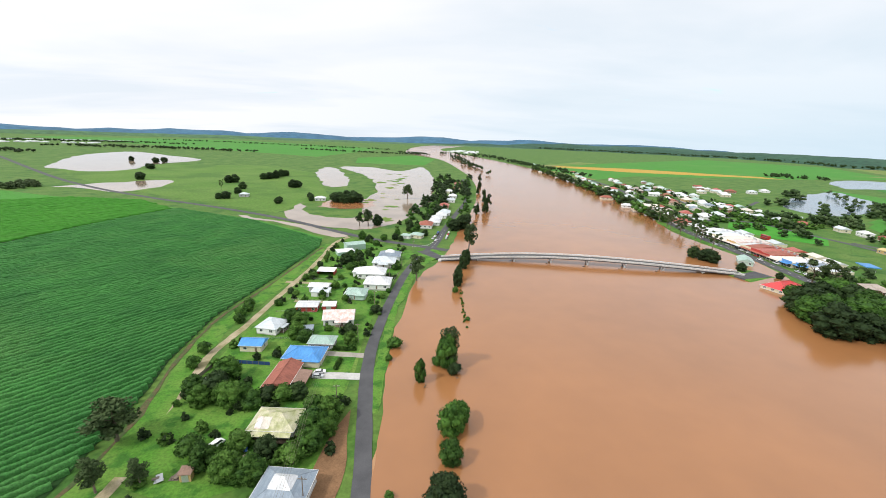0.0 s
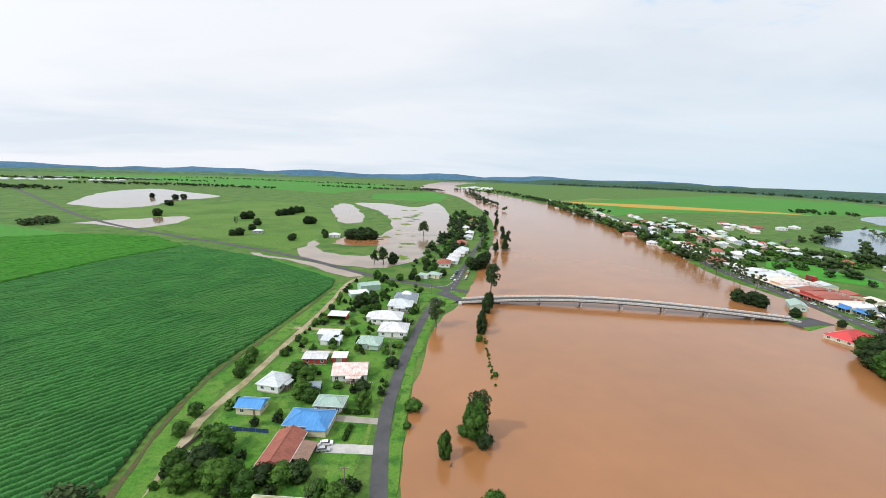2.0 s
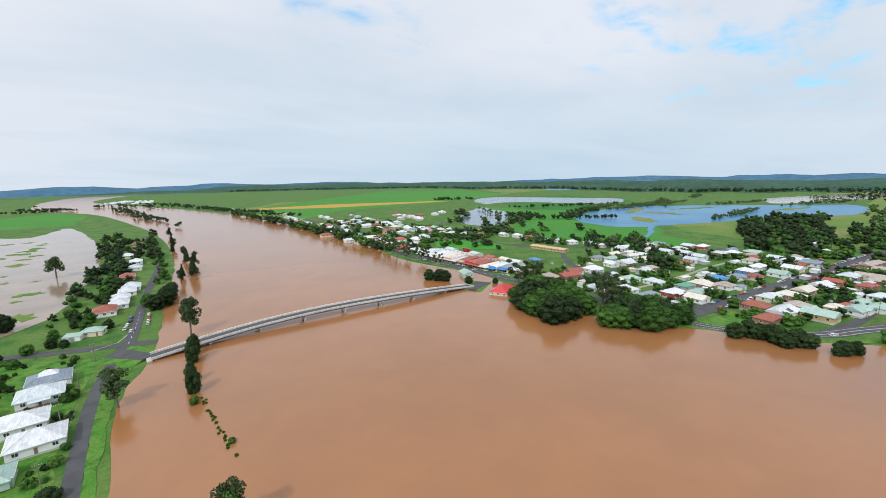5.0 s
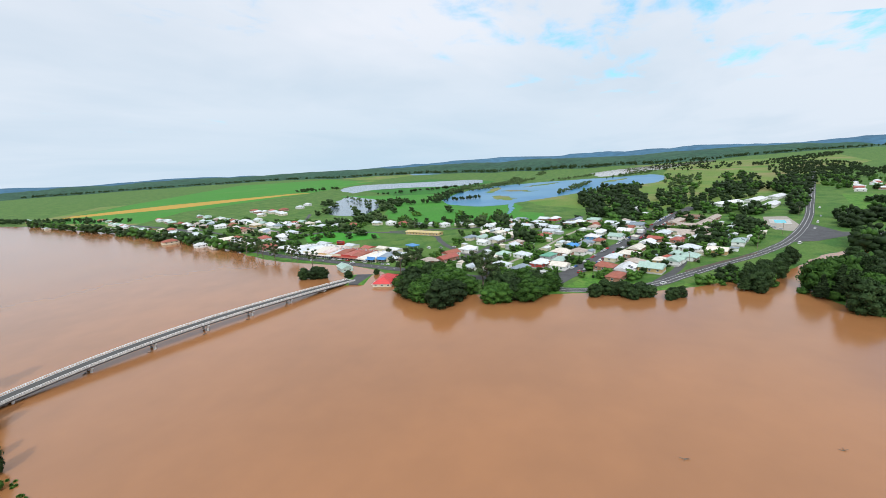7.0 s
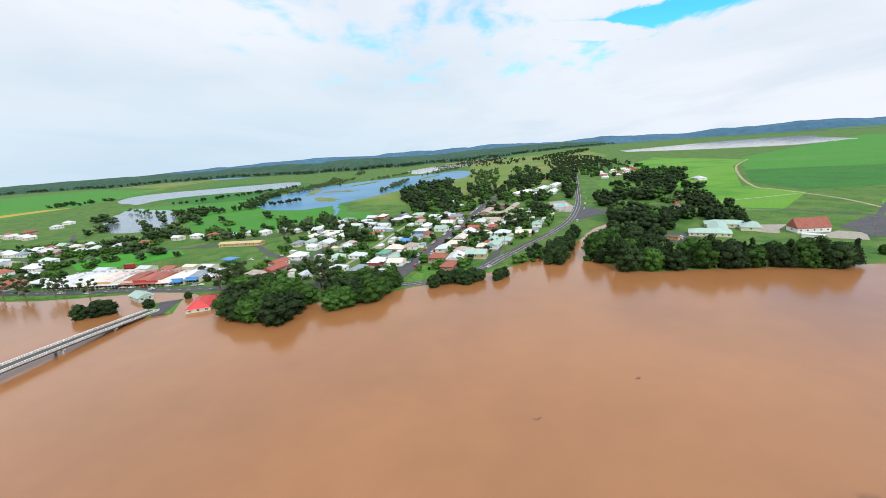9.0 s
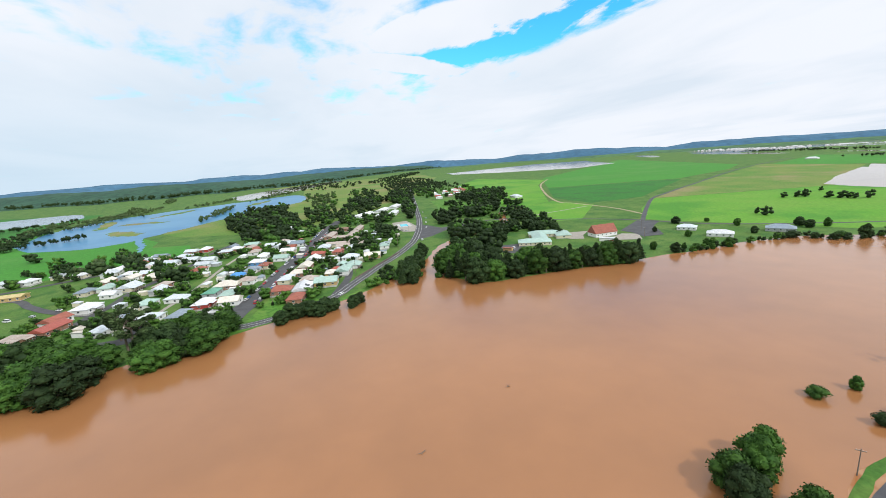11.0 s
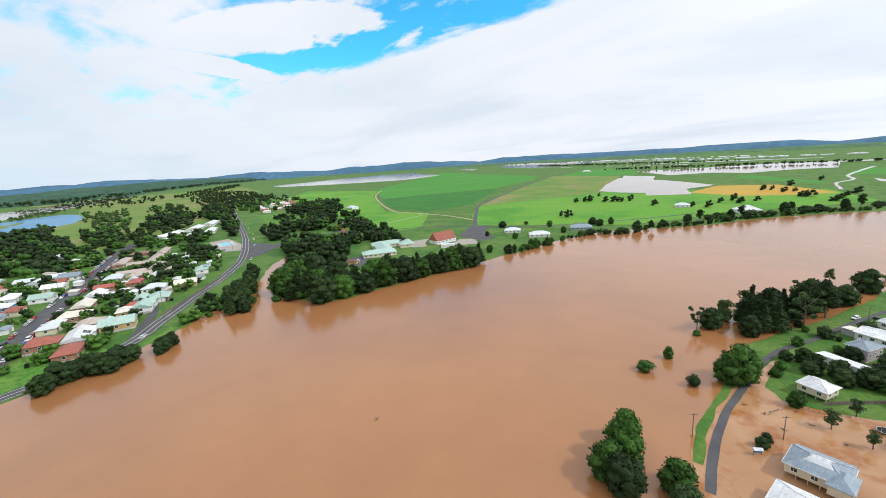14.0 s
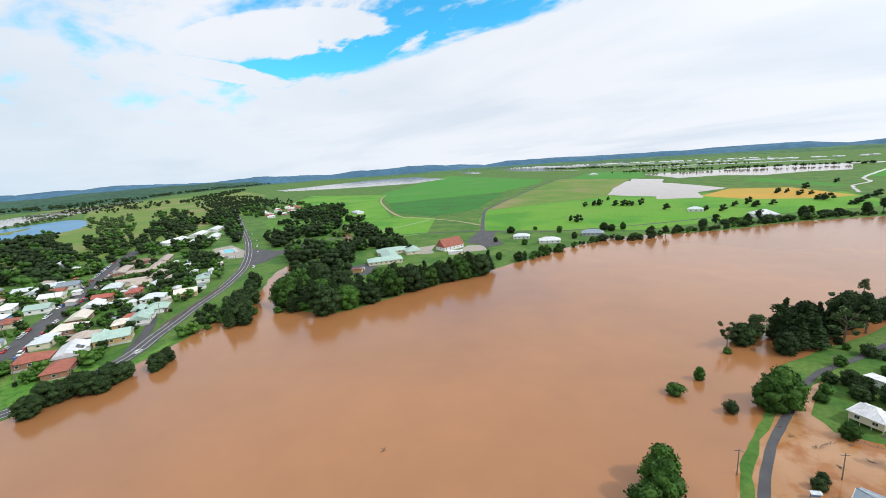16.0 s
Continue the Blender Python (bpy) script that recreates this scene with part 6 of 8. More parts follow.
# riverside pavilion, hut, long yellow building, flats, school, hall, hillside barn
house(249, 229, 20, 23, 14, "red", "cream", "low cream pavilion with a bright red roof, standing in flood water", raised=0.3, rise=3.6, high=1.9)
for c in bpy.data.objects:
    if c.name.startswith("roof") and c.parent and c.parent.get("label", "").startswith("low cream pavilion"):
        c.data.materials[0] = ROOF["bright_red"]
house(268, 290, 60, 15, 9, "green", "green", "small hall with a pale green gable roof by the bridge", raised=0.3, gable=True)
house(438, 306, 87, 46, 10, "gold", "ochre", "long ochre brick building with a yellow roof", raised=0.3, gable=True, rise=1.4, far=True)
for x, y, a, w, d in ((553, 0, -18, 34, 9), (590, -18, 72, 24, 8), (540, -26, -18, 38, 9), (580, -42, -18, 34, 8), (487, 2, 72, 20, 9), (496, -20, -18, 26, 9), (525, -12, 72, 22, 8)):
    house(x, y, a, w, d, ("taupe", "taupe", "brown")[int(x) % 3], "brick", "long brick unit block with a tiled roof", gable=True, rise=1.8, group="brick unit blocks", far=True)
    TOWN.append((x, y, w * 0.4))
for x, y, a, w, d in ((724, -78, -40, 46, 17), (766, -124, -25, 40, 15), (806, -160, -25, 40, 15), (712, -132, -20, 38, 12), (690, -100, -20, 26, 11)):
    house(x, y, a, w, d, "white", "white", "long school block with a white roof", gable=True, rise=2.2, group="school blocks", far=True)
    TOWN.append((x, y, w * 0.45))
for x, y, a, w, d in ((354, -190, 62, 32, 16), (384, -226, 62, 34, 16), (368, -207, -28, 44, 15), (368, -240, -28, 26, 15)):
    house(x, y, a, w, d, "green", "cream", "community hall wing with a broad pale green roof", rise=2.8 + 0.4 * (a < 0), group="community hall wings", far=True)
    TOWN.append((x, y, w * 0.6))
house(340, -277, 83, 26, 14, "terracotta", "white", "white gabled building with a steep red tiled roof", gable=True, rise=8.0, high=3.6, far=True, wing=(-4, -4, 6, 10))
TOWN.append((347, -284, 16))
shed(333, -126, 40, 7, 5, "blue", "white", "small shelter with a bright blue roof")
shed(346, -150, 40, 9, 5, "terracotta", "ochre", "low shed with an orange-brown roof")
shed(318, -262, 45, 14, 9, "white", "white", "white flat-roofed shed near the bank")
for x, y, a, w, d, r, wl in ((296, -367, 30, 14, 9, "grey", "white"), (251, -358, 30, 17, 10, "white", "white"), (224, -419, 25, 18, 11, "slate", "grey"), (71, -588, 20, 17, 15, "white", "white"), (154, -632, 10, 13, 9, "grey", "white"), (577, -319, 20, 9, 7, "terracotta", "white"), (762, -434, 0, 18, 12, "grey", "white"), (744, -1701, 0, 24, 12, "white", "white"), (-279, 525, 10, 8, 6, "grey", "grey")):
    house(x, y, a, w * 1.3, d * 1.3, r, wl, "lone %s farmhouse with a %s roof" % (WALL_WORD[wl], ROOF_WORD[r]), group="farmhouses on the plain", far=True)
    TOWN.append((x, y, 9))


def swimming_pool(x, y, heading):
    p = new("swimming_pool")
    p.matrix_basis = pose(x, y, 0, 0, 0, heading)
    tagged(p, "turquoise public swimming pool with a pale concrete surround", "pool")
    bm = bmesh.new()
    for a in ((-15, -9, 15, -5), (-15, 5, 15, 9), (-15, -5, -11, 5), (11, -5, 15, 5)):
        box(bm, a[0], a[1], 0, a[2], a[3], 0.3)
    part("surround", bm, CONCRETE, p)
    bm = bmesh.new()
    box(bm, -11, -5, 0, 11, 5, 0.2)
    part("water", bm, water_material("pool_water", (0.03, 0.52, 0.62), (0.04, 0.48, 0.58), 0.05), p)


swimming_pool(578, -109, -8)
TOWN.append((578, -109, 26))
TOWN.append((530, -100, 16))

# ---- south bank houses, near the flooded road ----
house(12, -84, -12, 13.5, 10, "slate", "cream", "cream raised house with a grey roof, white centre, amid flood water", raised=1.6, stumps=True, porch="full", vent=True, wing=(-5.5, 3, 5, 8))
house(17, -66, -12, 11, 9, "white", "white", "white house with a pale roof standing in flood water", raised=1.2, stumps=True)
house(10, -135, -25, 9.5, 8.5, "white", "cream", "cream raised house with a white roof and pyramid top", raised=1.4, stumps=True, vent=True, porch="half")
house(-6, -181, 60, 11.5, 8, "slate", "pink", "two-storey mauve house with a pale blue-grey roof", raised=0.3, high=5.4)
shed(1, -166, -30, 18, 6, "white", "white", "long low shed with a white roof")
house(-17, -201, -30, 20, 11, "white", "white", "long white house with a broad white roof", raised=0.6, gable=True, rise=1.6)
house(-23, -224, -30, 13, 10, "grey", "white", "white house with a pale grey roof", raised=0.6)
shed(-6, -206, -30, 9, 6, "cream", "grey", "low open carport with a cream roof", open_front=True)
# carport and lean-tos of the west bank
shed(-49.6, 106, 90, 9, 4.6, "brown", "brick", "dark red flat carport beside the red-roofed house", open_front=True)
shed(-65, 61, 10, 3, 2.5, "brown", "ochre", "tiny timber garden shed under trees")
shed(-83, 101, 20, 4, 3, "white", "white", "small white garden shed under trees")
shed(-61, 144, 10, 6, 5, "slate", "grey", "small dark shed in a back garden")


# ---- trees of the west bank ----
for kind, x, y, h, sp, leaf in (
        ("broad", 6, 119, 16, 0.62, LEAF), ("gum", 7, 121, 17, 1.0, LEAF), ("broad", 4, 124, 11, 0.6, LEAF), ("broad", -5, 109, 10.5, 0.52, LEAF), ("bush", 2, 121, 4, 1.0, LEAF), ("bush", 9, 115, 5, 1.0, LEAF_DARK), ("broad", 6, 82, 12, 0.85, LEAF), ("broad", 9, 87, 9, 0.9, LEAF), ("bush", 7, 84, 5, 1.1, LEAF), ("broad", 6, 71, 8, 1.0, LEAF), ("broad", 5, 58, 10, 1.1, LEAF_DARK),
        ("bush", -18, 134, 5, 1.1, LEAF), ("bush", -19, 123, 3, 0.8, LEAF), ("bush", -10, 60, 2, 1, LEAF), ("broad", 15, 211, 12, 0.55, LEAF_DARK), ("broad", 16, 222, 11, 0.5, LEAF_DARK), ("broad", 21, 246, 14, 0.5, LEAF_DARK), ("broad", 24, 256, 12, 0.55, LEAF_DARK), ("gum", 28, 290, 22, 1.0, LEAF_GREY),
        ("gum", -13, 219, 15, 1.3, LEAF_GREY), ("bush", 13, 200, 4, 0.7, LEAF_LIGHT), ("bush", 15, 213, 3, 0.8, LEAF), ("bush", 18, 163, 2.2, 1, LEAF),
        ("broad", 26, 374, 14, 1.0, LEAF_DARK), ("broad", 18, 366, 12, 1.1, LEAF_DARK), ("broad", 30, 388, 12, 1.0, LEAF_DARK), ("broad", 14, 380, 10, 1.0, LEAF), ("broad", 34, 405, 11, 1.0, LEAF_DARK),
        ("gum", -75, 374, 15, 1.3, LEAF_GREY), ("broad", -66, 378, 11, 1.0, LEAF_DARK), ("gum", -84, 372, 12, 1.2, LEAF_DARK)):
    tree(kind, x, y, h, sp, leaf if leaf in (LEAF_DARK,) or kind in ("broad", "bush") else None, group="trees on the flooded west bank")
for i, (x, y) in enumerate(((47, 442), (52, 467), (61, 452), (66, 490), (71, 511), (70, 550), (74, 600), (68, 645), (75, 680), (80, 740), (88, 827), (62, 470))):
    tree("pine" if i % 2 else "gum", x, y, 12 + (i * 37 % 6), 1.0, LEAF_DARK, "dark she-oak standing in the flooded river edge", group="she-oaks in the river edge")
tree("gum", -50, 560, 20, 1.4, None, "tall lone gum tree rising from the flooded paddock")
# gardens of the west row
YARD = [(-78, 106, 9), (-78, 98, 8), (-70, 92, 8), (-85, 96, 7), (-73, 93, 7), (-67, 95, 6), (-48, 97, 6), (-57, 73, 5), (-63, 65, 7), (-55, 62, 8), (-48, 62, 7), (-48, 70, 6), (-40, 69, 5), (-37, 79, 9), (-34, 86, 8), (-40, 90, 6), (-34, 92, 4), (-66, 149, 7), (-70, 152, 8), (-64, 139, 7), (-60, 137, 5), (-41, 146, 4), (-38, 135, 6), (-73, 153, 6), (-80, 91, 7), (-62, 92, 5), (-58, 95, 5), (-53, 96, 5), (-36, 74, 7), (-33, 80, 6), (-70, 70, 5)]
for i, (x, y, h) in enumerate(YARD):
    tree("broad" if h > 5 else "bush", x, y, h * 1.2, 1.08, (LEAF, LEAF_DARK, LEAF_LIGHT, LEAF, LEAF_LIGHT)[i % 5], "leafy green garden tree between the houses", group="garden trees of the west row")
for i, (x, y, h) in enumerate(((-94, 73, 15), (-84, 55, 10), (-75, 58, 8))):
    tree("gum", x, y, h, 1.8 if h > 12 else 1.3, None, "open grey-green tree over the farm track", group="trees by the farm track")
for i, (x, y) in enumerate(((-98, 124), (-96, 113), (-99, 165), (-97, 152), (-100, 159), (-101, 171))):
    tree("bush", x, y, 5.0, 0.9, LEAF, "clump of tall cane and shrubs at the field edge", group="shrubs on the field edge")
for i in range(46):
    r = random.Random(300 + i)
    y = r.uniform(165, 296)
    x = r.choice((-84, -62, -57, -52, -31, -30, -66)) + r.uniform(-3, 3)
    h = r.uniform(1.4, 4.5)
    tree("bush", x, y, h, r.uniform(0.8, 1.2), r.choice((LEAF, LEAF_DARK, LEAF_LIGHT)), "garden shrub on the lawn beside a house", group="garden shrubs of the west row")
for x, y, h in ((-68, 248, 8), (-63, 252, 7), (-58, 250, 6), (-66, 258, 7), (-60, 262, 6), (-54, 243, 5), (-66, 186, 5), (-60, 236, 5), (-84, 240, 4), (-54, 300, 5), (-62, 312, 6), (-50, 318, 6), (-40, 322, 6), (-70, 320, 7), (-34, 318, 5), (-12, 340, 6), (-24, 345, 7), (-40, 340, 6), (-30, 356, 6), (-22, 362, 7), (-30, 372, 8), (-34, 386, 6), (-12, 400, 6), (-14, 420, 7), (-10, 440, 8)):
    tree("broad", x, y, h, 1.1, random.Random(int(x * y)).choice((LEAF, LEAF_DARK)), "dense garden tree near the junction", group="garden trees by the junction")
for i in range(64):
    r = random.Random(900 + i)
    y = r.uniform(455, 900)
    x = 12 + (y - 455) * 0.05 + r.choice((r.uniform(-40, -12), r.uniform(14, 24) + (y - 455) * 0.03))
    far_tree(x, y, r.uniform(6, 12), r.choice((LEAF, LEAF_DARK, LEAF_DARK)), "trees on the upstream road")
# trees of the western paddocks
for x, y, h in ((-511, 640, 12), (-579, 762, 11), (-590, 770, 10), (-636, 857, 11), (-629, 873, 12), (-645, 866, 11), (-696, 863, 10), (-364, 663, 13), (-370, 655, 12), (-300, 548, 9), (-316, 595, 10), (-292, 502, 10), (-300, 498, 8), (-340, 720, 11), (-334, 732, 12), (-328, 745, 12), (-332, 760, 12), (-330, 778, 12), (-325, 790, 11), (-252, 634, 13), (-246, 640, 11), (-213, 480, 8), (-216, 493, 7), (-150, 520, 12), (-140, 512, 13), (-132, 505, 12), (-126, 512, 13), (-136, 530, 13), (-122, 524, 12), (-116, 515, 12), (-145, 508, 10), (-128, 540, 12), (-180, 510, 6), (-186, 528, 7), (-192, 540, 7)):
    tree("broad", x, y, h, 1.25, LEAF_DARK, "dark rounded tree in the open paddock", group="paddock trees")
tree("thin", -339, 575, 14, 0.7, None, "tall thin palm-like tree by the farm ruin")
for i in range(22):
    r = random.Random(40 + i)
    far_tree(-592 + r.uniform(-14, 14), 505 + i * 1.9, r.uniform(7, 10), LEAF_GREY, "row of trees by the far road")

# ---- the dense figs and shrubs of the town bank ----
for i, (x, y) in enumerate(((232, 200), (226, 188), (227, 177), (222, 166), (229, 157), (245, 154), (262, 205), (264, 196), (262, 186), (260, 174), (240, 190), (244, 172), (250, 165), (246, 202), (220, 178), (252, 182), (216, 160), (238, 168), (234, 184))):
    tree("broad", x, y, 13 + i * 29 % 5, 1.4, (LEAF, LEAF_DARK, LEAF)[i % 3], "huge dense fig overhanging the brown river", group="figs on the town bank")
for i, (x, y) in enumerate(((242, 133), (236, 123), (243, 116), (242, 108), (254, 102), (262, 138), (266, 128), (268, 118), (264, 107), (266, 97), (256, 112), (252, 124), (232, 130))):
    tree("broad", x, y, 12 + i * 29 % 4, 1.35, (LEAF, LEAF, LEAF_DARK)[i % 3], "huge dense fig overhanging the brown river", group="figs on the town bank")
for x, y, h in ((266, 150, 24), (272, 144, 21), (274, 218, 21), (264, 225, 23), (286, 160, 20), (268, 214, 22), (262, 146, 22)):
    tree("thin", x, y, h, 1.3, None, "tall pale-limbed gum behind the figs", group="gums behind the figs")
tree("pine", 285, 96, 9, 0.8, LEAF_DARK, "dark cypress at the street corner")
for x, y, h in ((258, 66, 9), (264, 60, 10), (264, 55, 9), (262, 46, 10), (264, 38, 10), (266, 33, 8), (258, 42, 7), (265, 20, 8), (270, 15, 7), (262, 22, 5), (268, 50, 9)):
    tree("broad", x, y, h, 1.15, LEAF_DARK, "dark dense tree at the flooded bank", group="bank trees below the highway")
for x, y, h in ((294, -22, 12), (300, -28, 13), (306, -34, 14), (312, -28, 13), (318, -36, 13), (327, -40, 13), (332, -48, 12), (340, -50, 12), (352, -54, 11), (362, -58, 11), (376, -66, 12), (292, -30, 9)):
    tree("broad" if (x + h) % 3 else "pine", x, y, h * 1.1, 0.95 if (x + h) % 3 else 1.3, LEAF_DARK, "tall dark tree on the creek bank", group="creek bank trees")
POINT = [(290, -60), (318, -76), (275, -67), (267, -73), (283, -89), (264, -89), (279, -109), (261, -106), (264, -118), (262, -127), (258, -134), (258, -144), (254, -151), (255, -161), (251, -167), (252, -177), (247, -183), (248, -192), (243, -200), (240, -210), (300, -72), (296, -84), (310, -90), (272, -98), (270, -112), (274, -124), (268, -136), (266, -150), (264, -164), (260, -178), (258, -190), (254, -204), (284, -74), (306, -62), (322, -92), (292, -100), (240, -222)]
for i, (x, y) in enumerate(POINT):
    tree(("pine", "broad", "gum", "broad")[i % 4], x, y, 14 + i * 31 % 8, (1.4, 1.0, 1.1, 1.1)[i % 4], LEAF_DARK if i % 4 != 1 else LEAF, "tall dark riverside tree on the point", group="trees on the wooded point")
for i in range(30):
    r = random.Random(70 + i)
    k = i / 30
    tree("bush", 296 - k * 56 + r.uniform(-4, 2), -52 - k * 150 + (18 * math.sin(k * 3)) * -1 + r.uniform(-2, 2), r.uniform(3, 5), 1.2, r.choice((LEAF, LEAF_LIGHT)), "low shrub at the waterline of the point", group="waterline shrubs")
for x, y, h in ((470, -142, 14), (428, -137, 14), (364, -122, 12), (383, -140, 12), (350, -97, 12), (330, -98, 13), (322, -106, 12), (395, -112, 12), (416, -167, 12), (387, -167, 12), (423, -192, 12), (441, -191, 13), (365, -105, 13), (340, -110, 12), (404, -150, 13), (378, -120, 12), (445, -224, 12), (438, -239, 12), (428, -248, 11), (415, -246, 11), (398, -254, 10), (410, -260, 10), (370, -240, 8), (460, -160, 12), (452, -172, 12)):
    tree("broad", x, y, h, 1.2, LEAF_DARK, "dark tree in the wood behind the point", group="trees behind the point")
MID = [(732, -275), (804, -332), (586, -241), (700, -314), (623, -239), (892, -400), (628, -289), (557, -288), (509, -272), (547, -305), (481, -279), (659, -364)]
for i, (x, y) in enumerate(MID):
    for k in range(7):
        r = random.Random(i * 17 + k)
        far_tree(x + r.uniform(-26, 26), y + r.uniform(-20, 20), r.uniform(9, 14), LEAF_DARK, "creek-side wood")
for x, y, h in ((258, -263, 8), (237, -268, 9), (236, -312, 7), (272, -335, 7), (329, -392, 9), (310, -426, 5), (270, -421, 9), (228, -309, 9), (222, -300, 6), (232, -290, 6), (240, -284, 6), (313, -333, 6), (235, -391, 8), (225, -458, 10), (213, -452, 9), (204, -468, 9), (218, -318, 9)):
    tree("broad", x, y, h, 0.85 + 0.1 * (x % 6), LEAF_DARK if x % 2 else LEAF, "green tree by the northern bank", group="northern bank trees")
for i, (x, y) in enumerate(((186, -399), (174, -418), (160, -428), (147, -436), (200, -392), (142, -467), (131, -482), (122, -498), (112, -511), (104, -528), (97, -538), (90, -536), (83, -538), (74, -550), (64, -552), (55, -560), (46, -567), (34, -590), (27, -593), (14, -598), (2, -604), (-5, -607), (-22, -630), (-36, -640), (-52, -650))):
    tree(("broad", "bush", "broad", "gum", "bush")[i % 5], x, y, (6, 4.5, 10, 11, 5.5)[i % 5] + i % 3, (1.3, 1.5, 0.9, 1.2, 1.7)[i % 5], LEAF_DARK if i % 5 != 1 else LEAF, "bushy tree along the northern waterline", group="northern waterline trees")
for i, (x, y) in enumerate(((298, -516), (283, -508), (347, -683), (331, -711), (325, -705), (340, -784), (294, -699), (272, -705), (253, -711), (198, -651), (141, -638), (119, -632), (111, -681), (97, -702), (85, -674), (68, -696), (71, -845), (59, -848), (36, -923), (41, -810), (28, -814), (14, -746), (20, -750), (8, -742), (-5, -1039), (-14, -695), (-20, -700), (-29, -744), (-42, -780), (335, -700), (265, -700), (280, -702))):
    far_tree(x, y, 8 + i * 23 % 5, LEAF_DARK, "trees of the northern pasture")

# ---- trees of the south bank ----
for kind, x, y, h, sp, leaf in (("broad", 57, -66, 13, 0.9, LEAF), ("broad", 55, -58, 14, 0.95, LEAF), ("broad", 57, -49, 12, 1.1, LEAF), ("broad", 52, -46, 12, 1.0, LEAF_DARK), ("broad", 41, -56, 10, 1.15, LEAF), ("broad", 38, -48, 9, 1.1, LEAF_DARK), ("broad", 33, -130, 17, 1.0, LEAF), ("broad", 36, -126, 14, 0.95, LEAF), ("bush", 64, -116, 4.6, 1.25, LEAF), ("broad", 59, -133, 6.5, 0.8, LEAF), ("bush", 46, -115, 5, 0.8, LEAF_DARK),
                                ("thin", 55, -172, 13, 1.1, None), ("bush", 54, -166, 3, 1, LEAF), ("gum", 46, -186, 15, 1.2, None), ("pine", 38, -196, 16, 1.6, LEAF_DARK), ("pine", 30, -189, 17, 1.6, LEAF_DARK), ("pine", 24, -194, 16, 1.7, LEAF_DARK), ("broad", 34, -180, 12, 1.0, LEAF_DARK), ("pine", 19, -212, 15, 1.6, LEAF_DARK), ("thin", 14, -205, 18, 1.3, None), ("pine", 28, -206, 16, 1.6, LEAF_DARK), ("broad", 4, -250, 12, 1.2, LEAF_DARK), ("broad", -4, -256, 11, 1.2, LEAF_DARK), ("broad", -15, -288, 14, 1.1, LEAF_DARK), ("gum", 2, -300, 9, 1.1, None), ("bush", -28, -322, 4, 1.2, LEAF), ("bush", -40, -345, 4, 1.2, LEAF),
                                ("broad", 16, -122, 6, 1.1, LEAF), ("bush", 21, -150, 4, 0.9, LEAF), ("bush", 22, -142, 3.5, 0.9, LEAF), ("broad", 10, -158, 7, 1.2, LEAF_DARK), ("broad", 14, -162, 7, 1.1, LEAF_DARK), ("broad", 2, -148, 7, 1.2, LEAF_DARK), ("broad", -4, -152, 7, 1.2, LEAF_DARK), ("broad", -10, -150, 6, 1.2, LEAF), ("gum", 7, -113, 7, 1.4, None), ("gum", 0, -126, 6, 1.4, None), ("gum", -2, -108, 6, 1.2, None), ("broad", -9, -112, 5, 1.2, LEAF), ("bush", 24, -90, 3.5, 0.9, LEAF_DARK), ("bush", 23, -94, 3, 0.9, LEAF_DARK), ("broad", -14, -140, 6, 1.2, LEAF_LIGHT), ("bush", -3, -78, 4, 1, LEAF_DARK), ("bush", 0, -70, 3, 1, LEAF_DARK), ("bush", 2, -182, 3, 1, LEAF), ("broad", -20, -180, 6, 1, LEAF), ("bush", -24, -238, 4, 1.2, LEAF)):
    tree(kind, x, y, h, sp, leaf, group="trees of the flooded south bank")
for i in range(20):
    r = random.Random(1200 + i)
    k = r.random()
    tree(("broad", "pine", "gum", "broad", "thin")[i % 5], 50 - 42 * k + r.uniform(-5, 5), -170 - 50 * k + r.uniform(-8, 8) - 14, r.uniform(7, 20), 1.1, None if i % 5 == 4 else LEAF_DARK, "dark tree in the flooded riverside grove", group="riverside grove")
for i in range(40):
    r = random.Random(1500 + i)
    x, y = r.uniform(-30, 20), r.uniform(-215, -128)
    if (x - 24) * 0.9 + (y + 165) * 0.5 > -4 or any(math.hypot(x - a, y - b) < q for a, b, q in ((9, -139, 9), (-6, -184, 9), (1, -166, 10), (-17, -201, 13), (-6, -206, 7))):
        continue
    tree("bush" if i % 2 else "broad", x, y, r.uniform(2.5, 6), 1.1, r.choice((LEAF, LEAF_DARK, LEAF_DARK)), "garden tree between the flooded houses", group="south bank garden trees")
for i in range(14):
    tree("bush", 24 - i * 0.35, -142 - i * 1.6, 2.0, 0.7, LEAF, "clipped hedge plant beside the flooded road", group="roadside hedge")

for x, y, h in ((-6, -152, 9), (3, -154, 8), (-12, -160, 9), (12, -152, 6), (-14, -172, 9), (-22, -160, 8), (-2, -175, 7), (20, -160, 5)):
    tree("broad", x, y, h, 1.25, LEAF_DARK, "dark spreading garden tree behind a house", group="south bank garden trees")
tree("broad", -48, 61, 7, 1.0, LEAF_LIGHT, "yellow-flowering round garden tree", group="garden trees of the west row")
tree("broad", -64, 66, 5.5, 0.9, LEAF_LIGHT, "light green young garden tree", group="garden trees of the west row")
# ---- street and garden trees of the town ----
ROAD_XY = np.concatenate([STREET_XY, np.array([(p.x, p.y) for p in smooth_line([(455, -92), (508, -118), (590, -147), (660, -168), (738, -195), (920, -247), (1246, -350)], 8)]), np.array([(p.x, p.y) for p in smooth_line([(292, 430), (289, 334), (286, 245)], 8)])])
TOWN_XY = np.array(TOWN)
HIGHWAY_XY = np.array([(p.x, p.y) for p in smooth_line([(268, 86), (277, 55), (295, 29), (318, 13), (339, -2), (365, -20), (398, -46), (434, -70), (470, -90), (538, -119)], 5)])


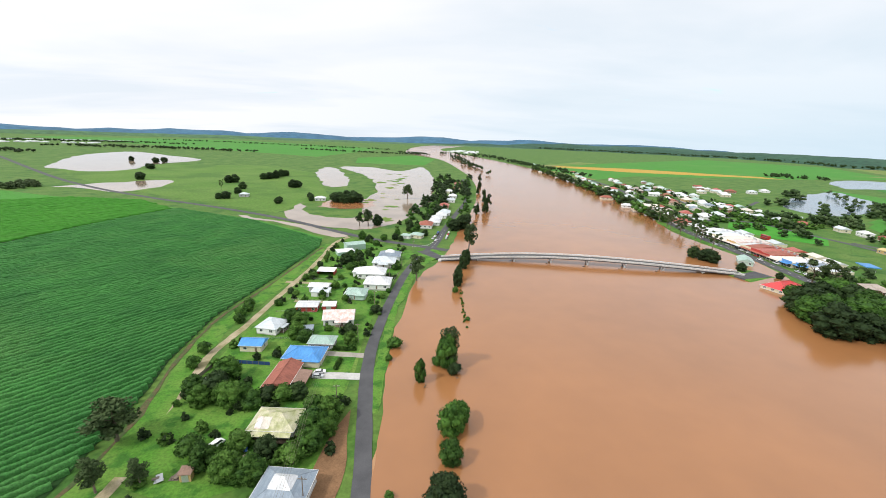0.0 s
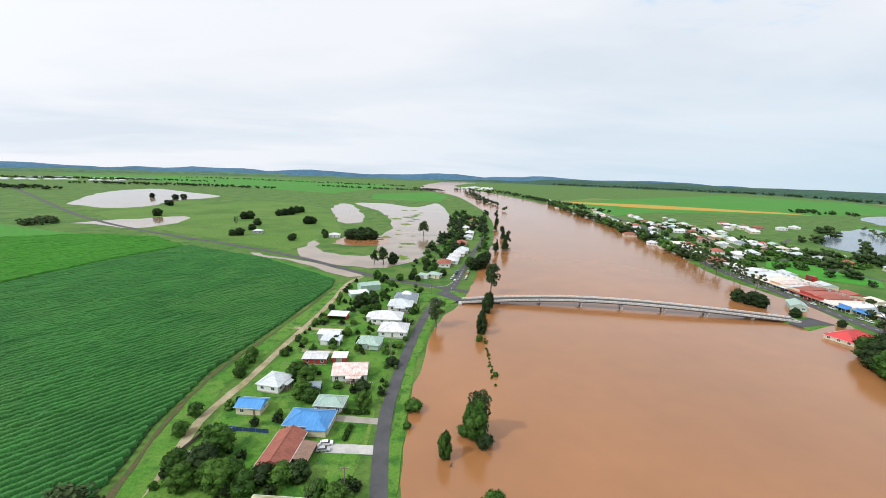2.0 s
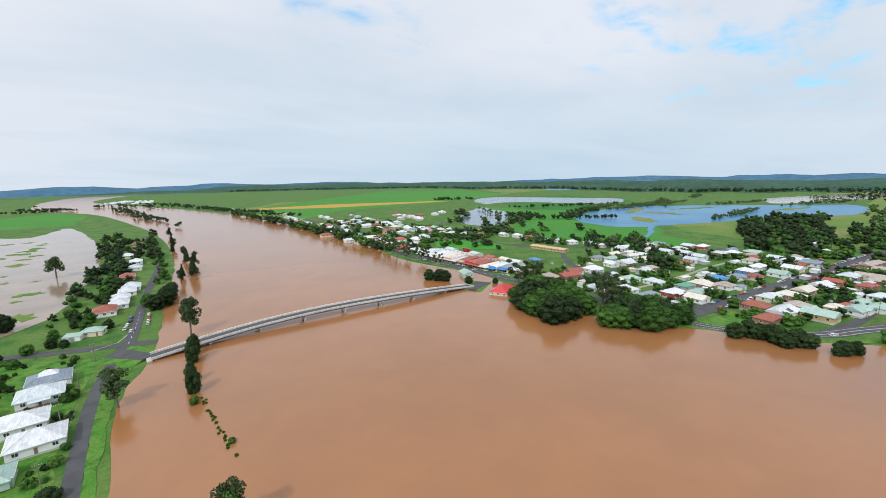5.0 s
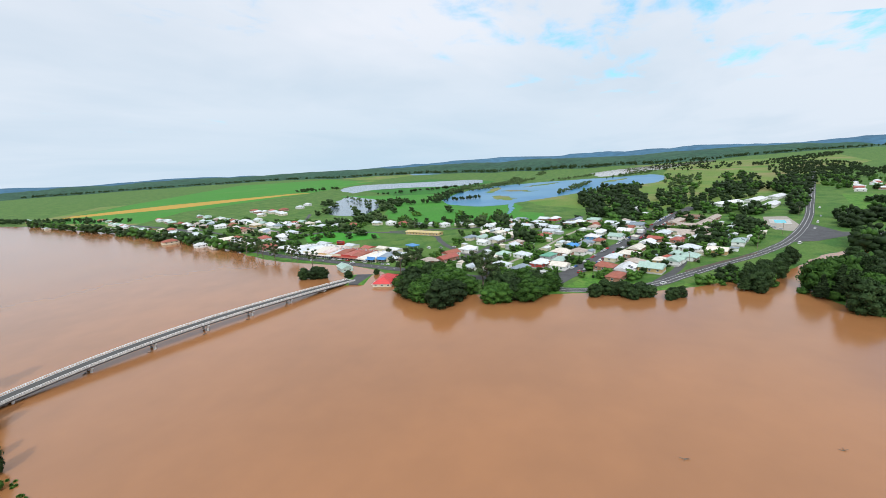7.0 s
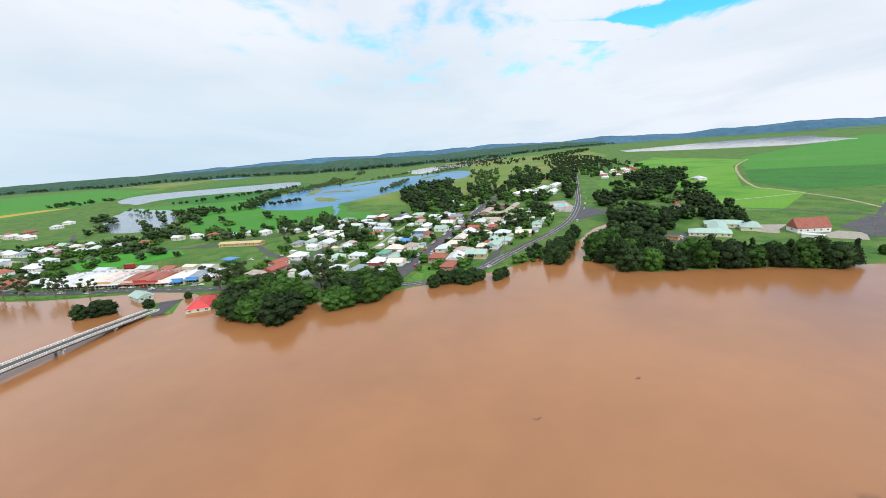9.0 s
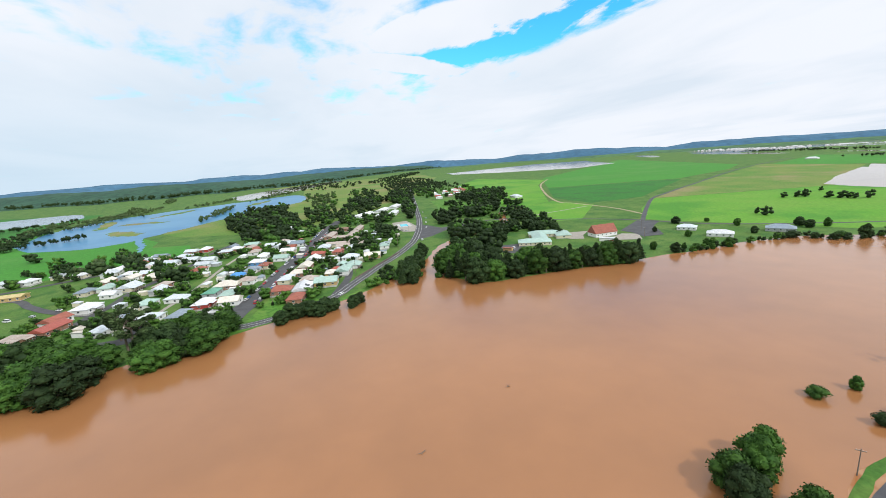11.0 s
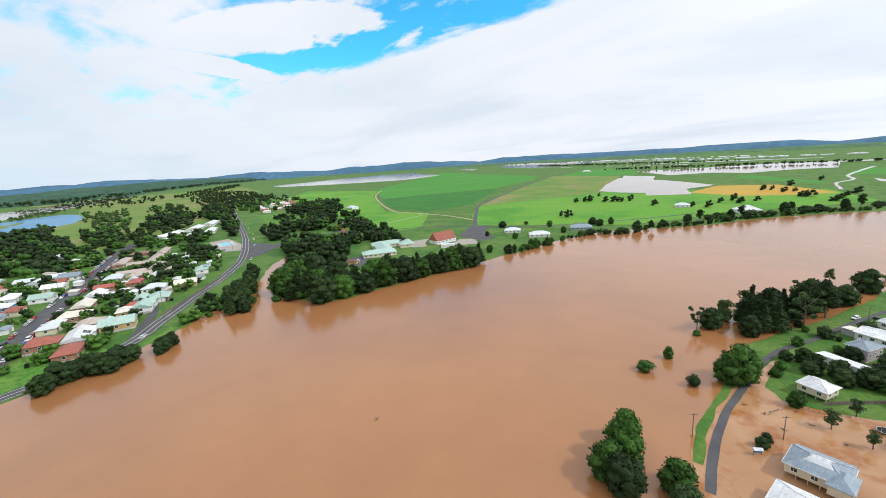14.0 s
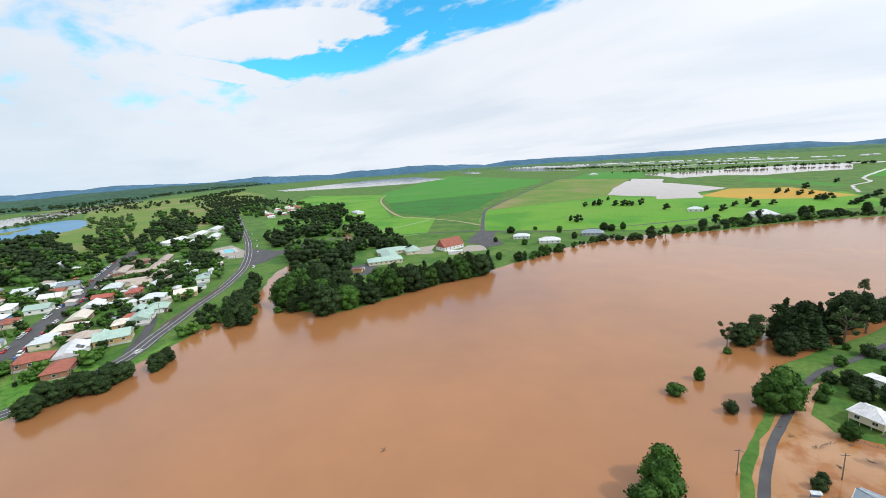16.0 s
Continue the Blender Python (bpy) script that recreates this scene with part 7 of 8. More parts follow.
def clear_of(x, y, gap):
    if np.hypot(ROAD_XY[:, 0] - x, ROAD_XY[:, 1] - y).min() < 6.5:
        return False
    return (np.hypot(TOWN_XY[:, 0] - x, TOWN_XY[:, 1] - y) - TOWN_XY[:, 2] * 0.86).min() > gap


_r = random.Random(77)
made = 0
def in_poly(poly, x, y):
    hit = False
    for (xi, yi), (xj, yj) in zip(poly, poly[1:] + poly[:1]):
        if (yi > y) != (yj > y) and x < (xj - xi) * (y - yi) / (yj - yi) + xi:
            hit = not hit
    return hit


def grove(poly, n, h0, h1, belt, gap=0.3, mats=(LEAF_DARK, LEAF_DARK, LEAF, LEAF_DARK)):
    """Trees that fill an outline and keep clear of houses and roads."""
    xs, ys = [p[0] for p in poly], [p[1] for p in poly]
    done = 0
    for i in range(n * 8):
        x, y = _r.uniform(min(xs), max(xs)), _r.uniform(min(ys), max(ys))
        if done >= n:
            break
        h = _r.uniform(h0 * 0.65, h1 * 1.25)
        if in_poly(poly, x, y) and clear_of(x, y, h * gap):
            far_tree(x, y, h, _r.choice(mats), belt)
            done += 1


grove([(797, 160), (966, 118), (1009, 36), (886, 49), (770, 36), (674, 38), (570, 86), (507, 120), (519, 140), (649, 124)], 190, 9, 15, "dark wood behind the town")
grove([(487, 222), (452, 176), (500, 190), (536, 228)], 22, 8, 12, "town garden trees")
grove([(400, 168), (413, 146), (449, 157), (454, 177)], 16, 8, 12, "town garden trees")
grove([(475, -8), (405, -18), (440, -62), (476, -72), (589, -90), (603, -60), (540, -62), (513, -35)], 46, 7, 11, "town garden trees", 0.25)
grove([(600, -60), (660, -40), (690, -80), (670, -120), (610, -95)], 26, 8, 13, "town garden trees")
grove([(590, -125), (640, -150), (740, -180), (918, -238), (1148, -312), (1180, -260), (940, -180), (830, -185), (740, -160), (660, -140)], 110, 9, 14, "dark wood beside the highway")
grove([(850, -60), (1015, -110), (1030, -190), (900, -165), (850, -110)], 70, 9, 14, "dark wood beside the highway")
grove([(580, -272), (548, -215), (600, -190), (640, -215), (690, -300), (850, -325), (960, -430), (1000, -520), (800, -430), (660, -330)], 150, 9, 14, "dark wood beside the highway")
grove([(310, -70), (340, -84), (400, -124), (455, -130), (500, -162), (470, -200), (420, -190), (360, -150), (300, -105)], 54, 9, 14, "creek-side wood", 0.1)
grove([(400, -250), (430, -200), (470, -210), (460, -260), (430, -290)], 34, 7, 11, "creek-side wood")
grove([(948, 4), (800, -70), (640, -50), (514, -18), (560, 30), (700, 20)], 90, 7, 12, "town garden trees", 0.2)
grove([(1344, -168), (1261, -250), (900, -150), (668, -97), (732, -60), (900, -70)], 70, 8, 13, "town garden trees", 0.25)
grove([(1272, -23), (1342, -121), (834, -53), (798, 8)], 70, 8, 12, "grey swamp trees", 0.2, (LEAF_GREY, LEAF_GREY, LEAF))
grove([(875, 55), (625, 32), (512, 44), (483, 66), (560, 75), (700, 60)], 44, 7, 12, "town garden trees", 0.2)
grove([(530, -150), (600, -168), (680, -195), (640, -225), (550, -205)], 22, 8, 13, "dark wood beside the highway", 0.2)
grove([(-50, 352), (-6, 352), (0, 400), (20, 560), (40, 700), (50, 830), (20, 830), (-6, 640), (-22, 540)], 80, 4, 9, "trees on the upstream road", 0.1)
# small trees and shrubs between the houses, in knots
for (x0, x1, y0, y1, n, h0, h1) in ((296, 540, -50, 240, 320, 2, 8), (290, 480, 420, 820, 270, 3, 8), (470, 620, 240, 420, 30, 4, 10), (900, 1200, -520, -280, 40, 6, 11), (420, 640, -300, -180, 14, 4, 9), (560, 760, -60, 60, 26, 5, 10)):
    for i in range(n):
        cx, cy = _r.uniform(x0, x1), _r.uniform(y0, y1)
        for k in range(_r.randrange(2, 6)):
            x, y, h = cx + _r.gauss(0, 3.5), cy + _r.gauss(0, 3.5), _r.uniform(h0, h1)
            if clear_of(x, y, h * 0.08) and np.hypot(HIGHWAY_XY[:, 0] - x, HIGHWAY_XY[:, 1] - y).min() > 13:
                far_tree(x, y, h, _r.choice((LEAF, LEAF_DARK, LEAF_DARK, LEAF, LEAF_LIGHT)), "town garden trees")
for x, y, h in ((414, 15, 5), (448, -7, 6), (516, 33, 6), (300, 80, 5)):
    far_tree(x, y, h, LEAF_LIGHT, "town garden trees")
# low scrub along the northern waterline
_w = smooth_line([(232, -270), (200, -392), (168, -404), (144, -458), (107, -489), (73, -532), (40, -563), (-13, -602), (-60, -630), (-140, -650), (-300, -706)], 3.5)
for p in _w:
    if _r.random() < 0.75:
        far_tree(p.x + _r.uniform(-3, 4), p.y + _r.uniform(-4, 3), _r.uniform(2.5, 6.5) * (1.5 if _r.random() < 0.15 else 1), _r.choice((LEAF, LEAF_DARK, LEAF_DARK)), "scrub along the northern waterline")
# clipped hedges by the driveways, and weeds trailing in the shallows
for k in range(16):
    far_tree(-46.5 + k * 0.75, 130.2, 1.5, LEAF, "clipped hedge")
for k in range(9):
    far_tree(-39.5, 115.5 + k * 0.8, 1.4, LEAF, "clipped hedge")
for k in range(26):
    far_tree(16.5 + _r.gauss(0, 0.5), 150 + 65 * _r.random(), _r.uniform(0.25, 0.5), LEAF_LIGHT, "weeds in the shallows")
# shrubs in the gardens of the west row
for i in range(230):
    x, y = _r.uniform(-88, -30), _r.uniform(50, 310)
    if all(math.hypot(x - a, y - b) > 8.5 for a, b in ((-37, 57), (-49, 81), (-57, 102), (-57, 112), (-54, 122), (-79, 129), (-78, 146), (-50, 133), (-49, 158), (-69, 170), (-58, 172), (-47, 189), (-71, 197), (-68, 190), (-37, 206), (-44, 224), (-75, 226), (-39, 248), (-37, 264), (-70, 288), (-74, 272))) and not (-50 < x and 107 < y < 130):
        far_tree(x, y, _r.uniform(1.2, 3.6), _r.choice((LEAF, LEAF_DARK, LEAF_DARK, LEAF_LIGHT)), "garden shrubs of the west row")
for x, y, h in ((232, 304, 10), (244, 301, 9), (240, 290, 10), (236, 296, 10), (248, 268, 7), (266, 252, 5), (270, 334, 15), (276, 415, 17), (280, 402, 16), (278, 372, 17), (277, 362, 15), (280, 430, 17), (282, 452, 18), (272, 390, 14), (284, 470, 17)):
    tree("thin" if h > 10 else "broad", x, y, h, 1.15, None if h > 10 else LEAF_DARK, "tree on the grassy river front by the shops", group="river front trees")
for i in range(60):
    r = random.Random(600 + i)
    y = 455 + i * 14
    x = 284 + 24 * math.sin(min(1, (y - 455) / 500) * 1.6) + max(0, y - 900) * 0.01 + r.uniform(-5, 6)
    far_tree(x, y, r.uniform(10, 19), r.choice((LEAF_DARK, LEAF, LEAF_DARK)), "trees along the eastern bank")
for x, y, h in ((657, 680, 20), (486, 500, 11), (469, 464, 12), (493, 466, 14), (559, 474, 14), (552, 480, 12), (619, 511, 12), (612, 436, 12), (623, 361, 14), (630, 370, 13), (388, 390, 10), (560, 234, 12), (540, 217, 12), (548, 226, 12), (396, 356, 7), (438, 250, 9), (342, 256, 7), (531, 265, 11), (500, 440, 12), (510, 452, 12), (520, 430, 10), (640, 560, 14), (546, 605, 12), (600, 470, 13)):
    far_tree(x, y, h, LEAF_DARK, "trees behind the town")
for x, y in ((713, 581), (721, 567), (730, 554), (743, 549), (718, 590), (738, 566), (804, 505), (814, 489), (833, 477), (824, 500), (675, 707), (494, 280), (498, 265), (512, 247), (519, 233), (514, 447), (520, 455), (408, 386), (435, 433), (462, 474), (452, 483), (638, 520), (664, 521), (691, 522), (741, 533), (506, 463), (502, 442), (478, 353), (652, 666), (570, 600), (600, 560), (560, 520)):
    for k in range(3):
        far_tree(x + _r.uniform(-9, 9), y + _r.uniform(-9, 9), _r.uniform(8, 15), _r.choice((LEAF_DARK, LEAF_DARK, LEAF_GREY)), "trees behind the town")
for x, y in ((1054, 1171), (1031, 1103), (1088, 1075), (990, 1150)):
    for k in range(5):
        far_tree(x + _r.uniform(-25, 25), y + _r.uniform(-25, 25), _r.uniform(9, 14), LEAF_DARK, "trees behind the town")


def scatter(seed, n, cx, cy, rx, ry, turn=0.0):
    r = random.Random(seed)
    c, s = math.cos(radians(turn)), math.sin(radians(turn))
    out = []
    for i in range(n):
        a, q = r.uniform(0, 6.283), math.sqrt(r.random())
        u, v = rx * q * math.cos(a), ry * q * math.sin(a)
        out.append((cx + c * u - s * v, cy + s * u + c * v))
    return out


wood("lagoon_trees", scatter(1, 45, 1250, 425, 170, 22, 20) + scatter(41, 40, 1080, 440, 140, 24, -10) + scatter(42, 50, 1380, 70, 170, 26, -25) + scatter(2, 60, 1000, 190, 120, 16, -10) + scatter(45, 40, 1290, 240, 130, 14, -28) + scatter(43, 40, 1600, 425, 140, 20, 10) + scatter(3, 22, 740, 660, 110, 14, 60) + scatter(44, 30, 1600, 60, 150, 30, 15) + scatter(46, 120, 1120, 440, 190, 45, -20) + scatter(47, 60, 1000, 520, 120, 25, 10), LEAF_GREY, "drowned thin trees standing in the lagoon", (6, 11))
wood("hedgerow", scatter(4, 60, 745, 470, 130, 12, -50) + scatter(5, 50, 1000, 620, 180, 10, -35) + scatter(6, 40, 900, 500, 60, 25, 0), LEAF_DARK, "dark belt of trees between cane fields", (8, 12))
wood("plain_wood", scatter(7, 300, 1500, -420, 500, 110, -15) + scatter(8, 160, 1350, -420, 200, 110, 0) + scatter(10, 160, 1900, -150, 400, 160, -10), LEAF_DARK, "dark woodland beyond the town", (9, 14), cards=16, size=1.0)
wood("plain_wood", scatter(48, 260, 2350, -640, 700, 70, -28) + scatter(13, 200, 900, -2400, 700, 70, -20) + scatter(14, 150, 200, -1750, 500, 30, 0), LEAF_DARK, "far dark tree belts on the plain", (9, 14), cards=12, size=1.3)
wood("plain_wood", scatter(15, 150, -900, 1250, 300, 40, 25) + scatter(16, 140, -1400, 1500, 400, 60, 20) + scatter(17, 90, -380, 1900, 300, 25, 10) + scatter(18, 120, -900, 2300, 700, 40, 10) + scatter(19, 60, -1050, 900, 100, 30, 0), LEAF_DARK, "far dark tree belts on the western plain", (8, 13), cards=12, size=1.3)
wood("plain_wood", scatter(20, 90, 90, 1500, 25, 500, 5) + scatter(21, 160, 330, 1500, 25, 520, 8) + scatter(22, 90, 150, 2100, 120, 250, 35) + scatter(23, 60, -150, 2050, 120, 30, -40), LEAF_DARK, "dark trees lining the far river bends", (9, 14), cards=14, size=1.1)
_e = random.Random(9)
wood("forest_edge", [(math.sin(radians(a)) * r, math.cos(radians(a)) * r) for a, r in ((a, forest_foot(a) + _e.uniform(-40, 260)) for a in (_e.uniform(14, 112) for i in range(1500)))], LEAF_DARK, "continuous dark forest below the ridge", (14, 24), cards=8, size=2.4)


def far_town(name, spots, label, seed):
    r = random.Random(seed)
    bm = bmesh.new()
    for x, y in spots:
        w, d, h = r.uniform(6, 11), r.uniform(5, 8), r.uniform(2.6, 4.0)
        n = len(bm.verts)
        box(bm, -w, -d, 0, w, d, h)
        hip_roof(bm, 2 * w, 2 * d, h, d * 0.45)
        bm.verts.ensure_lookup_table()
        bmesh.ops.transform(bm, matrix=pose(x, y, 0, 0, 0, r.uniform(0, 180)), verts=bm.verts[n:])
    return tagged(mesh_object(name, bm, ROOF["white"]), label, "town", kind="stuff")


far_town("far_town", scatter(31, 150, 2100, -3350, 900, 130, -28) + scatter(32, 110, 900, -3100, 700, 90, -15) + scatter(35, 60, 200, -2600, 400, 50, -5), "pale roofs of a far town across the plain", 4)
far_town("far_town", scatter(33, 60, -1500, 1250, 320, 60, 30) + scatter(34, 40, 150, 2600, 120, 200, 0), "pale roofs of far farms", 5)


grow_belts()


# ---- sugar cane ----
def inside(poly, x, y):
    hit = np.zeros(len(x), bool)
    j = len(poly) - 1
    for i in range(len(poly)):
        xi, yi, xj, yj = *poly[i], *poly[j]
        c = ((yi > y) != (yj > y)) & (x < (xj - xi) * (y - yi) / ((yj - yi) or 1e-9) + xi)
        hit ^= c
        j = i
    return hit


def cane_field(name, poly, angle, spacing, seg, height, label, mat, seed, blades=0):
    """Rows of standing cane: each row a ragged ridge of leaves over a dark green soil sheet."""
    sheet("soil", [Vector((*p, 0)) for p in poly], 0.15 + seed * 0.004, CANE_SOIL, "dark green soil sheet under the cane", "soil")
    rng = np.random.default_rng(seed)
    d = np.array((math.cos(radians(angle)), math.sin(radians(angle))))
    s = np.array((-d[1], d[0]))
    P = np.array(poly)
    u0, u1, v0, v1 = (P @ d).min(), (P @ d).max(), (P @ s).min(), (P @ s).max()
    V, F, n, rows = [], [], 0, []
    us = np.arange(u0, u1, seg)
    for v in np.arange(v0, v1, spacing):
        c = us[:, None] * d + (v + rng.normal(scale=0.05, size=len(us)))[:, None] * s
        ok = inside(poly, c[:, 0], c[:, 1])
        if ok.sum() < 3:
            continue
        k = len(us)
        soft = np.convolve(rng.normal(size=k + 6), np.ones(7) / 7, "valid")
        w = spacing * (0.30 + 0.06 * soft[:, None] + rng.uniform(-0.07, 0.05, (k, 2)))
        h = height * (0.95 + 0.2 * soft + rng.uniform(-0.13, 0.1, k))
        lean = rng.normal(scale=0.12, size=k)
        z1 = h * rng.uniform(0.72, 0.8, k)
        pts = np.stack([
            np.c_[c - s * w[:, :1], np.zeros(k) + 0.1],
            np.c_[c - s * w[:, :1] * 0.8, z1],
            np.c_[c + s * lean[:, None], h],
            np.c_[c + s * w[:, 1:] * 0.8, z1],
            np.c_[c + s * w[:, 1:], np.zeros(k) + 0.1]], 1)
        V.append(pts.reshape(-1, 3))
        rows.append(np.c_[c[ok], h[ok]])
        for i in range(k - 1):
            if ok[i] and ok[i + 1]:
                a, b = n + 5 * i, n + 5 * (i + 1)
                F += [(a + q, b + q, b + q + 1, a + q + 1) for q in range(4)]
        n += 5 * k
    if blades:
        # long leaves that arch out of every row
        tops = np.repeat(np.concatenate(rows), blades, 0)
        k = len(tops)
        a = rng.uniform(0, 6.283, k)
        reach = rng.uniform(0.3, 0.8, k)
        base = tops * (1, 1, 0.72) + np.c_[rng.normal(scale=0.35, size=(k, 2)), np.zeros(k)]
        out = np.c_[np.cos(a) * reach, np.sin(a) * reach, rng.uniform(0.2, 0.75, k)]
        wide = np.c_[-np.sin(a), np.cos(a), np.zeros(k)] * 0.09
        tri = np.stack([base - wide, base + wide, base + out + wide * 0.5, base + out - wide * 0.3], 1)
        V.append(tri.reshape(-1, 3))
        F += (np.arange(k * 4).reshape(k, 4) + n).tolist()
    ob = new(name, data_mesh(name, np.concatenate(V), F, mat))
    return tagged(ob, label, "sugar cane", kind="stuff")


CANE_PLOT = [(-93, -40), (-95, 56), (-103, 98), (-108, 116), (-112, 156), (-106, 207), (-100, 290), (-104, 310), (-194, 373), (-303, 419), (-322, 340), (-330, 263), (-340, -40)]
cane_field("sugar_cane", CANE_PLOT, 56, 3.1, 1.3, 2.3, "dense rows of tall dark green sugar cane", CANE, 1, 8)
cane_field("sugar_cane", [(-309, 421), (-328, 338), (-336, 264), (-340, 120), (-560, 140), (-640, 360), (-470, 470), (-380, 468)], 64, 3.0, 4.0, 1.8, "rows of shorter green sugar cane", BRIGHT_FIELD, 2)
ribbon("cane_headland", smooth_line([(-91, -40), (-92, 56), (-100, 98), (-105, 116), (-109, 156), (-103, 207), (-97, 288)], 6), 1.6, 0.12, DARK_EARTH, "strip of bare brown earth along the cane", "earth", wobble=1.6)


# ---- cars ----
PAINTS = ("white", "silver", "white", "black", "red", "white", "blue", "silver")
street = smooth_line([(297, 96), (315, 89), (353, 77), (400, 64), (454, 46), (530, 24), (626, -5)], 5.6)
for i, p in enumerate(street[2:-1]):
    q = street[i + 3] if i + 3 < len(street) else p
    a = math.degrees(math.atan2(q.y - p.y, q.x - p.x)) if (q - p).length > 0.1 else -18
    n = Vector((-math.sin(radians(a)), math.cos(radians(a)), 0))
    r = random.Random(i)
    for s in (-1, 1):
        if r.random() < 0.66:
            c = p + n * s * 5.6
            car(c.x, c.y, a + r.choice((0, 180)), r.choice(PAINTS), r.random() < 0.2)
for x, y, a, c, v in ((-1, 322, 75, "white", False), (-4, 329, 255, "silver", False), (-2, 337, 75, "white", False), (0, 345, 75, "black", False), (9, 330, 78, "silver", False), (10, 338, 78, "white", False), (11, 346, 258, "red", False), (12, 354, 78, "white", False), (1, 353, 75, "blue", False), (-45, 109.5, 10, "silver", False), (-45, 112.5, 12, "white", False), (-80, 116, 60, "blue", False), (-64, 73, 70, "white", True), (-62, 67, 60, "silver", False), (-56, 71, 20, "blue", False), (-7, -232, 60, "white", False), (-16, -235, 150, "black", False), (-15, -159, 10, "silver", False), (-13, -163, 10, "white", False), (455, -94, -28, "white", True), (692, -181, -17, "white", True), (297, 24, -45, "white", False), (273, 66, 110, "silver", False), (296, 262, 80, "white", False), (295, 268, 80, "silver", False), (296, 290, 85, "white", True), (296, 312, 85, "red", False), (296, 330, 90, "white", False), (296, 348, 90, "silver", False), (296, 336, 88, "black", False), (296, 322, 88, "white", False), (287, 376, 88, "white", True), (290, 300, 88, "white", False), (284, 350, 88, "silver", False), (308, 254, 30, "blue", False), (314, 257, 30, "black", False), (320, 260, 30, "white", False), (330, 262, 30, "silver", False), (574, -143, -17, "white", True), (535, -129, -22, "white", False), (620, -160, -17, "silver", False), (560, -84, 60, "white", False), (552, -86, 60, "red", False), (544, -90, 60, "white", False), (536, -93, 60, "silver", False), (526, -96, 60, "white", False), (352, -160, 30, "white", False), (346, -156, 30, "silver", False), (380, 232, 60, "white", False), (372, 245, 60, "silver", False), (368, 258, 60, "white", True), (312, -262, 30, "red", False)):
    car(x, y, a, c, v)


# ---- power poles ----
def power_pole(x, y, heading=0.0, high=10.0):
    p = new("power_pole")
    p.matrix_basis = pose(x, y, 0, 0, 0, heading)
    tagged(p, "weathered timber power pole with a crossarm", "power pole", "power poles")
    bm = bmesh.new()
    tube(bm, (0, 0, -0.3), (0, 0, high), 0.19, 0.12, 8)
    part("pole", bm, POLE, p)
    bm = bmesh.new()
    box(bm, -1.2, -0.08, high - 0.8, 1.2, 0.08, high - 0.62)
    part("crossarm", bm, POLE, p)
    for k in (-1.05, -0.4, 0.4, 1.05):
        bm = bmesh.new()
        tube(bm, (k, 0, high - 0.62), (k, 0, high - 0.4), 0.06, 0.04, 6)
        part("insulator", bm, FRAME_WHITE, p)
    return p


ROW = [(-31, 55), (-33, 92), (-35, 137), (-34, 176), (-31, 214), (-26, 248), (-20, 282)]
for x, y in ROW:
    power_pole(x, y, 4)
for x, y in ((41, -82), (19, -98), (19, -168), (-11, -226), (-25, -255)):
    power_pole(x, y, 30, 9)
for x, y in ((300, 120), (308, 72), (352, 4), (428, -56), (500, -92), (620, -138), (290, 230), (392, 80), (470, 54), (560, 26), (470, 340), (496, 262), (300, -300), (330, -330)):
    power_pole(x, y, 60, 11)


def wires(name, spots, label):
    cu = bpy.data.curves.new(name, "CURVE")
    cu.dimensions = "3D"
    cu.bevel_depth = 0.022
    cu.bevel_resolution = 1
    for o in (-1.05, -0.4, 0.4, 1.05):
        for (x0, y0), (x1, y1) in zip(spots, spots[1:]):
            sp = cu.splines.new("POLY")
            sp.points.add(8)
            for i in range(9):
                t = i / 8
                sp.points[i].co = (x0 + (x1 - x0) * t + o, y0 + (y1 - y0) * t, 9.6 - 3.2 * t * (1 - t), 1)
    cu.materials.append(POLE)
    return tagged(new(name, cu), label, "cable")


wires("power_line", ROW, "sagging dark power line between timber poles")


# ---- road markings ----
def dashes(name, line, offset, z, label, dash=3.0, gap=6.0, width=0.16):
    """A broken painted line beside the middle of a road."""
    bm = bmesh.new()
    run = 0.0
    for a, b in zip(line, line[1:]):
        d = b - a
        if d.length < 0.01:
            continue
        u = d.normalized()
        s = Vector((-u.y, u.x, 0))
        pos = 0.0
        while pos < d.length:
            step = min(d.length - pos, 1.0)
            if gap == 0 or (run % (dash + gap)) < dash:
                p, q = a + u * pos + s * offset, a + u * (pos + step) + s * offset
                vs = [bm.verts.new((c + s * w).to_tuple()[:2] + (z,)) for c, w in ((p, width), (q, width), (q, -width), (p, -width))]
                bm.faces.new(vs[::-1])
            pos += step
            run += step
    return tagged(mesh_object(name, bm, ROAD_PAINT), label, "road marking", kind="structure")


HIGHWAY = smooth_line([(283, 150), (274, 112), (268, 86), (277, 55), (295, 29), (318, 13), (339, -2), (365, -20), (398, -46), (434, -70), (470, -90), (538, -119), (625, -150), (710, -176), (781, -198), (972, -256)], 6)
dashes("centre_line", HIGHWAY, 0.0, 0.235, "white centre line of the highway", gap=0)
dashes("edge_line", HIGHWAY, 3.6, 0.235, "white edge line of the highway", gap=0, width=0.12)
dashes("edge_line", HIGHWAY, -3.6, 0.235, "white edge line of the highway", gap=0, width=0.12)
dashes("centre_line", smooth_line([(304, 510), (292, 430), (288, 384), (289, 334), (288, 290), (286, 245)], 6), 0.0, 0.205, "broken white line on the shop road")
dashes("centre_line", smooth_line([(-4, 300), (2, 330), (8, 370)], 6), 0.0, 0.205, "broken white line at the junction")
dashes("edge_line", [Vector((-22, 300, 0)), Vector((-9, 306, 0)), Vector((-3, 318, 0))], 0.0, 0.205, "white give-way line at the junction", gap=0)

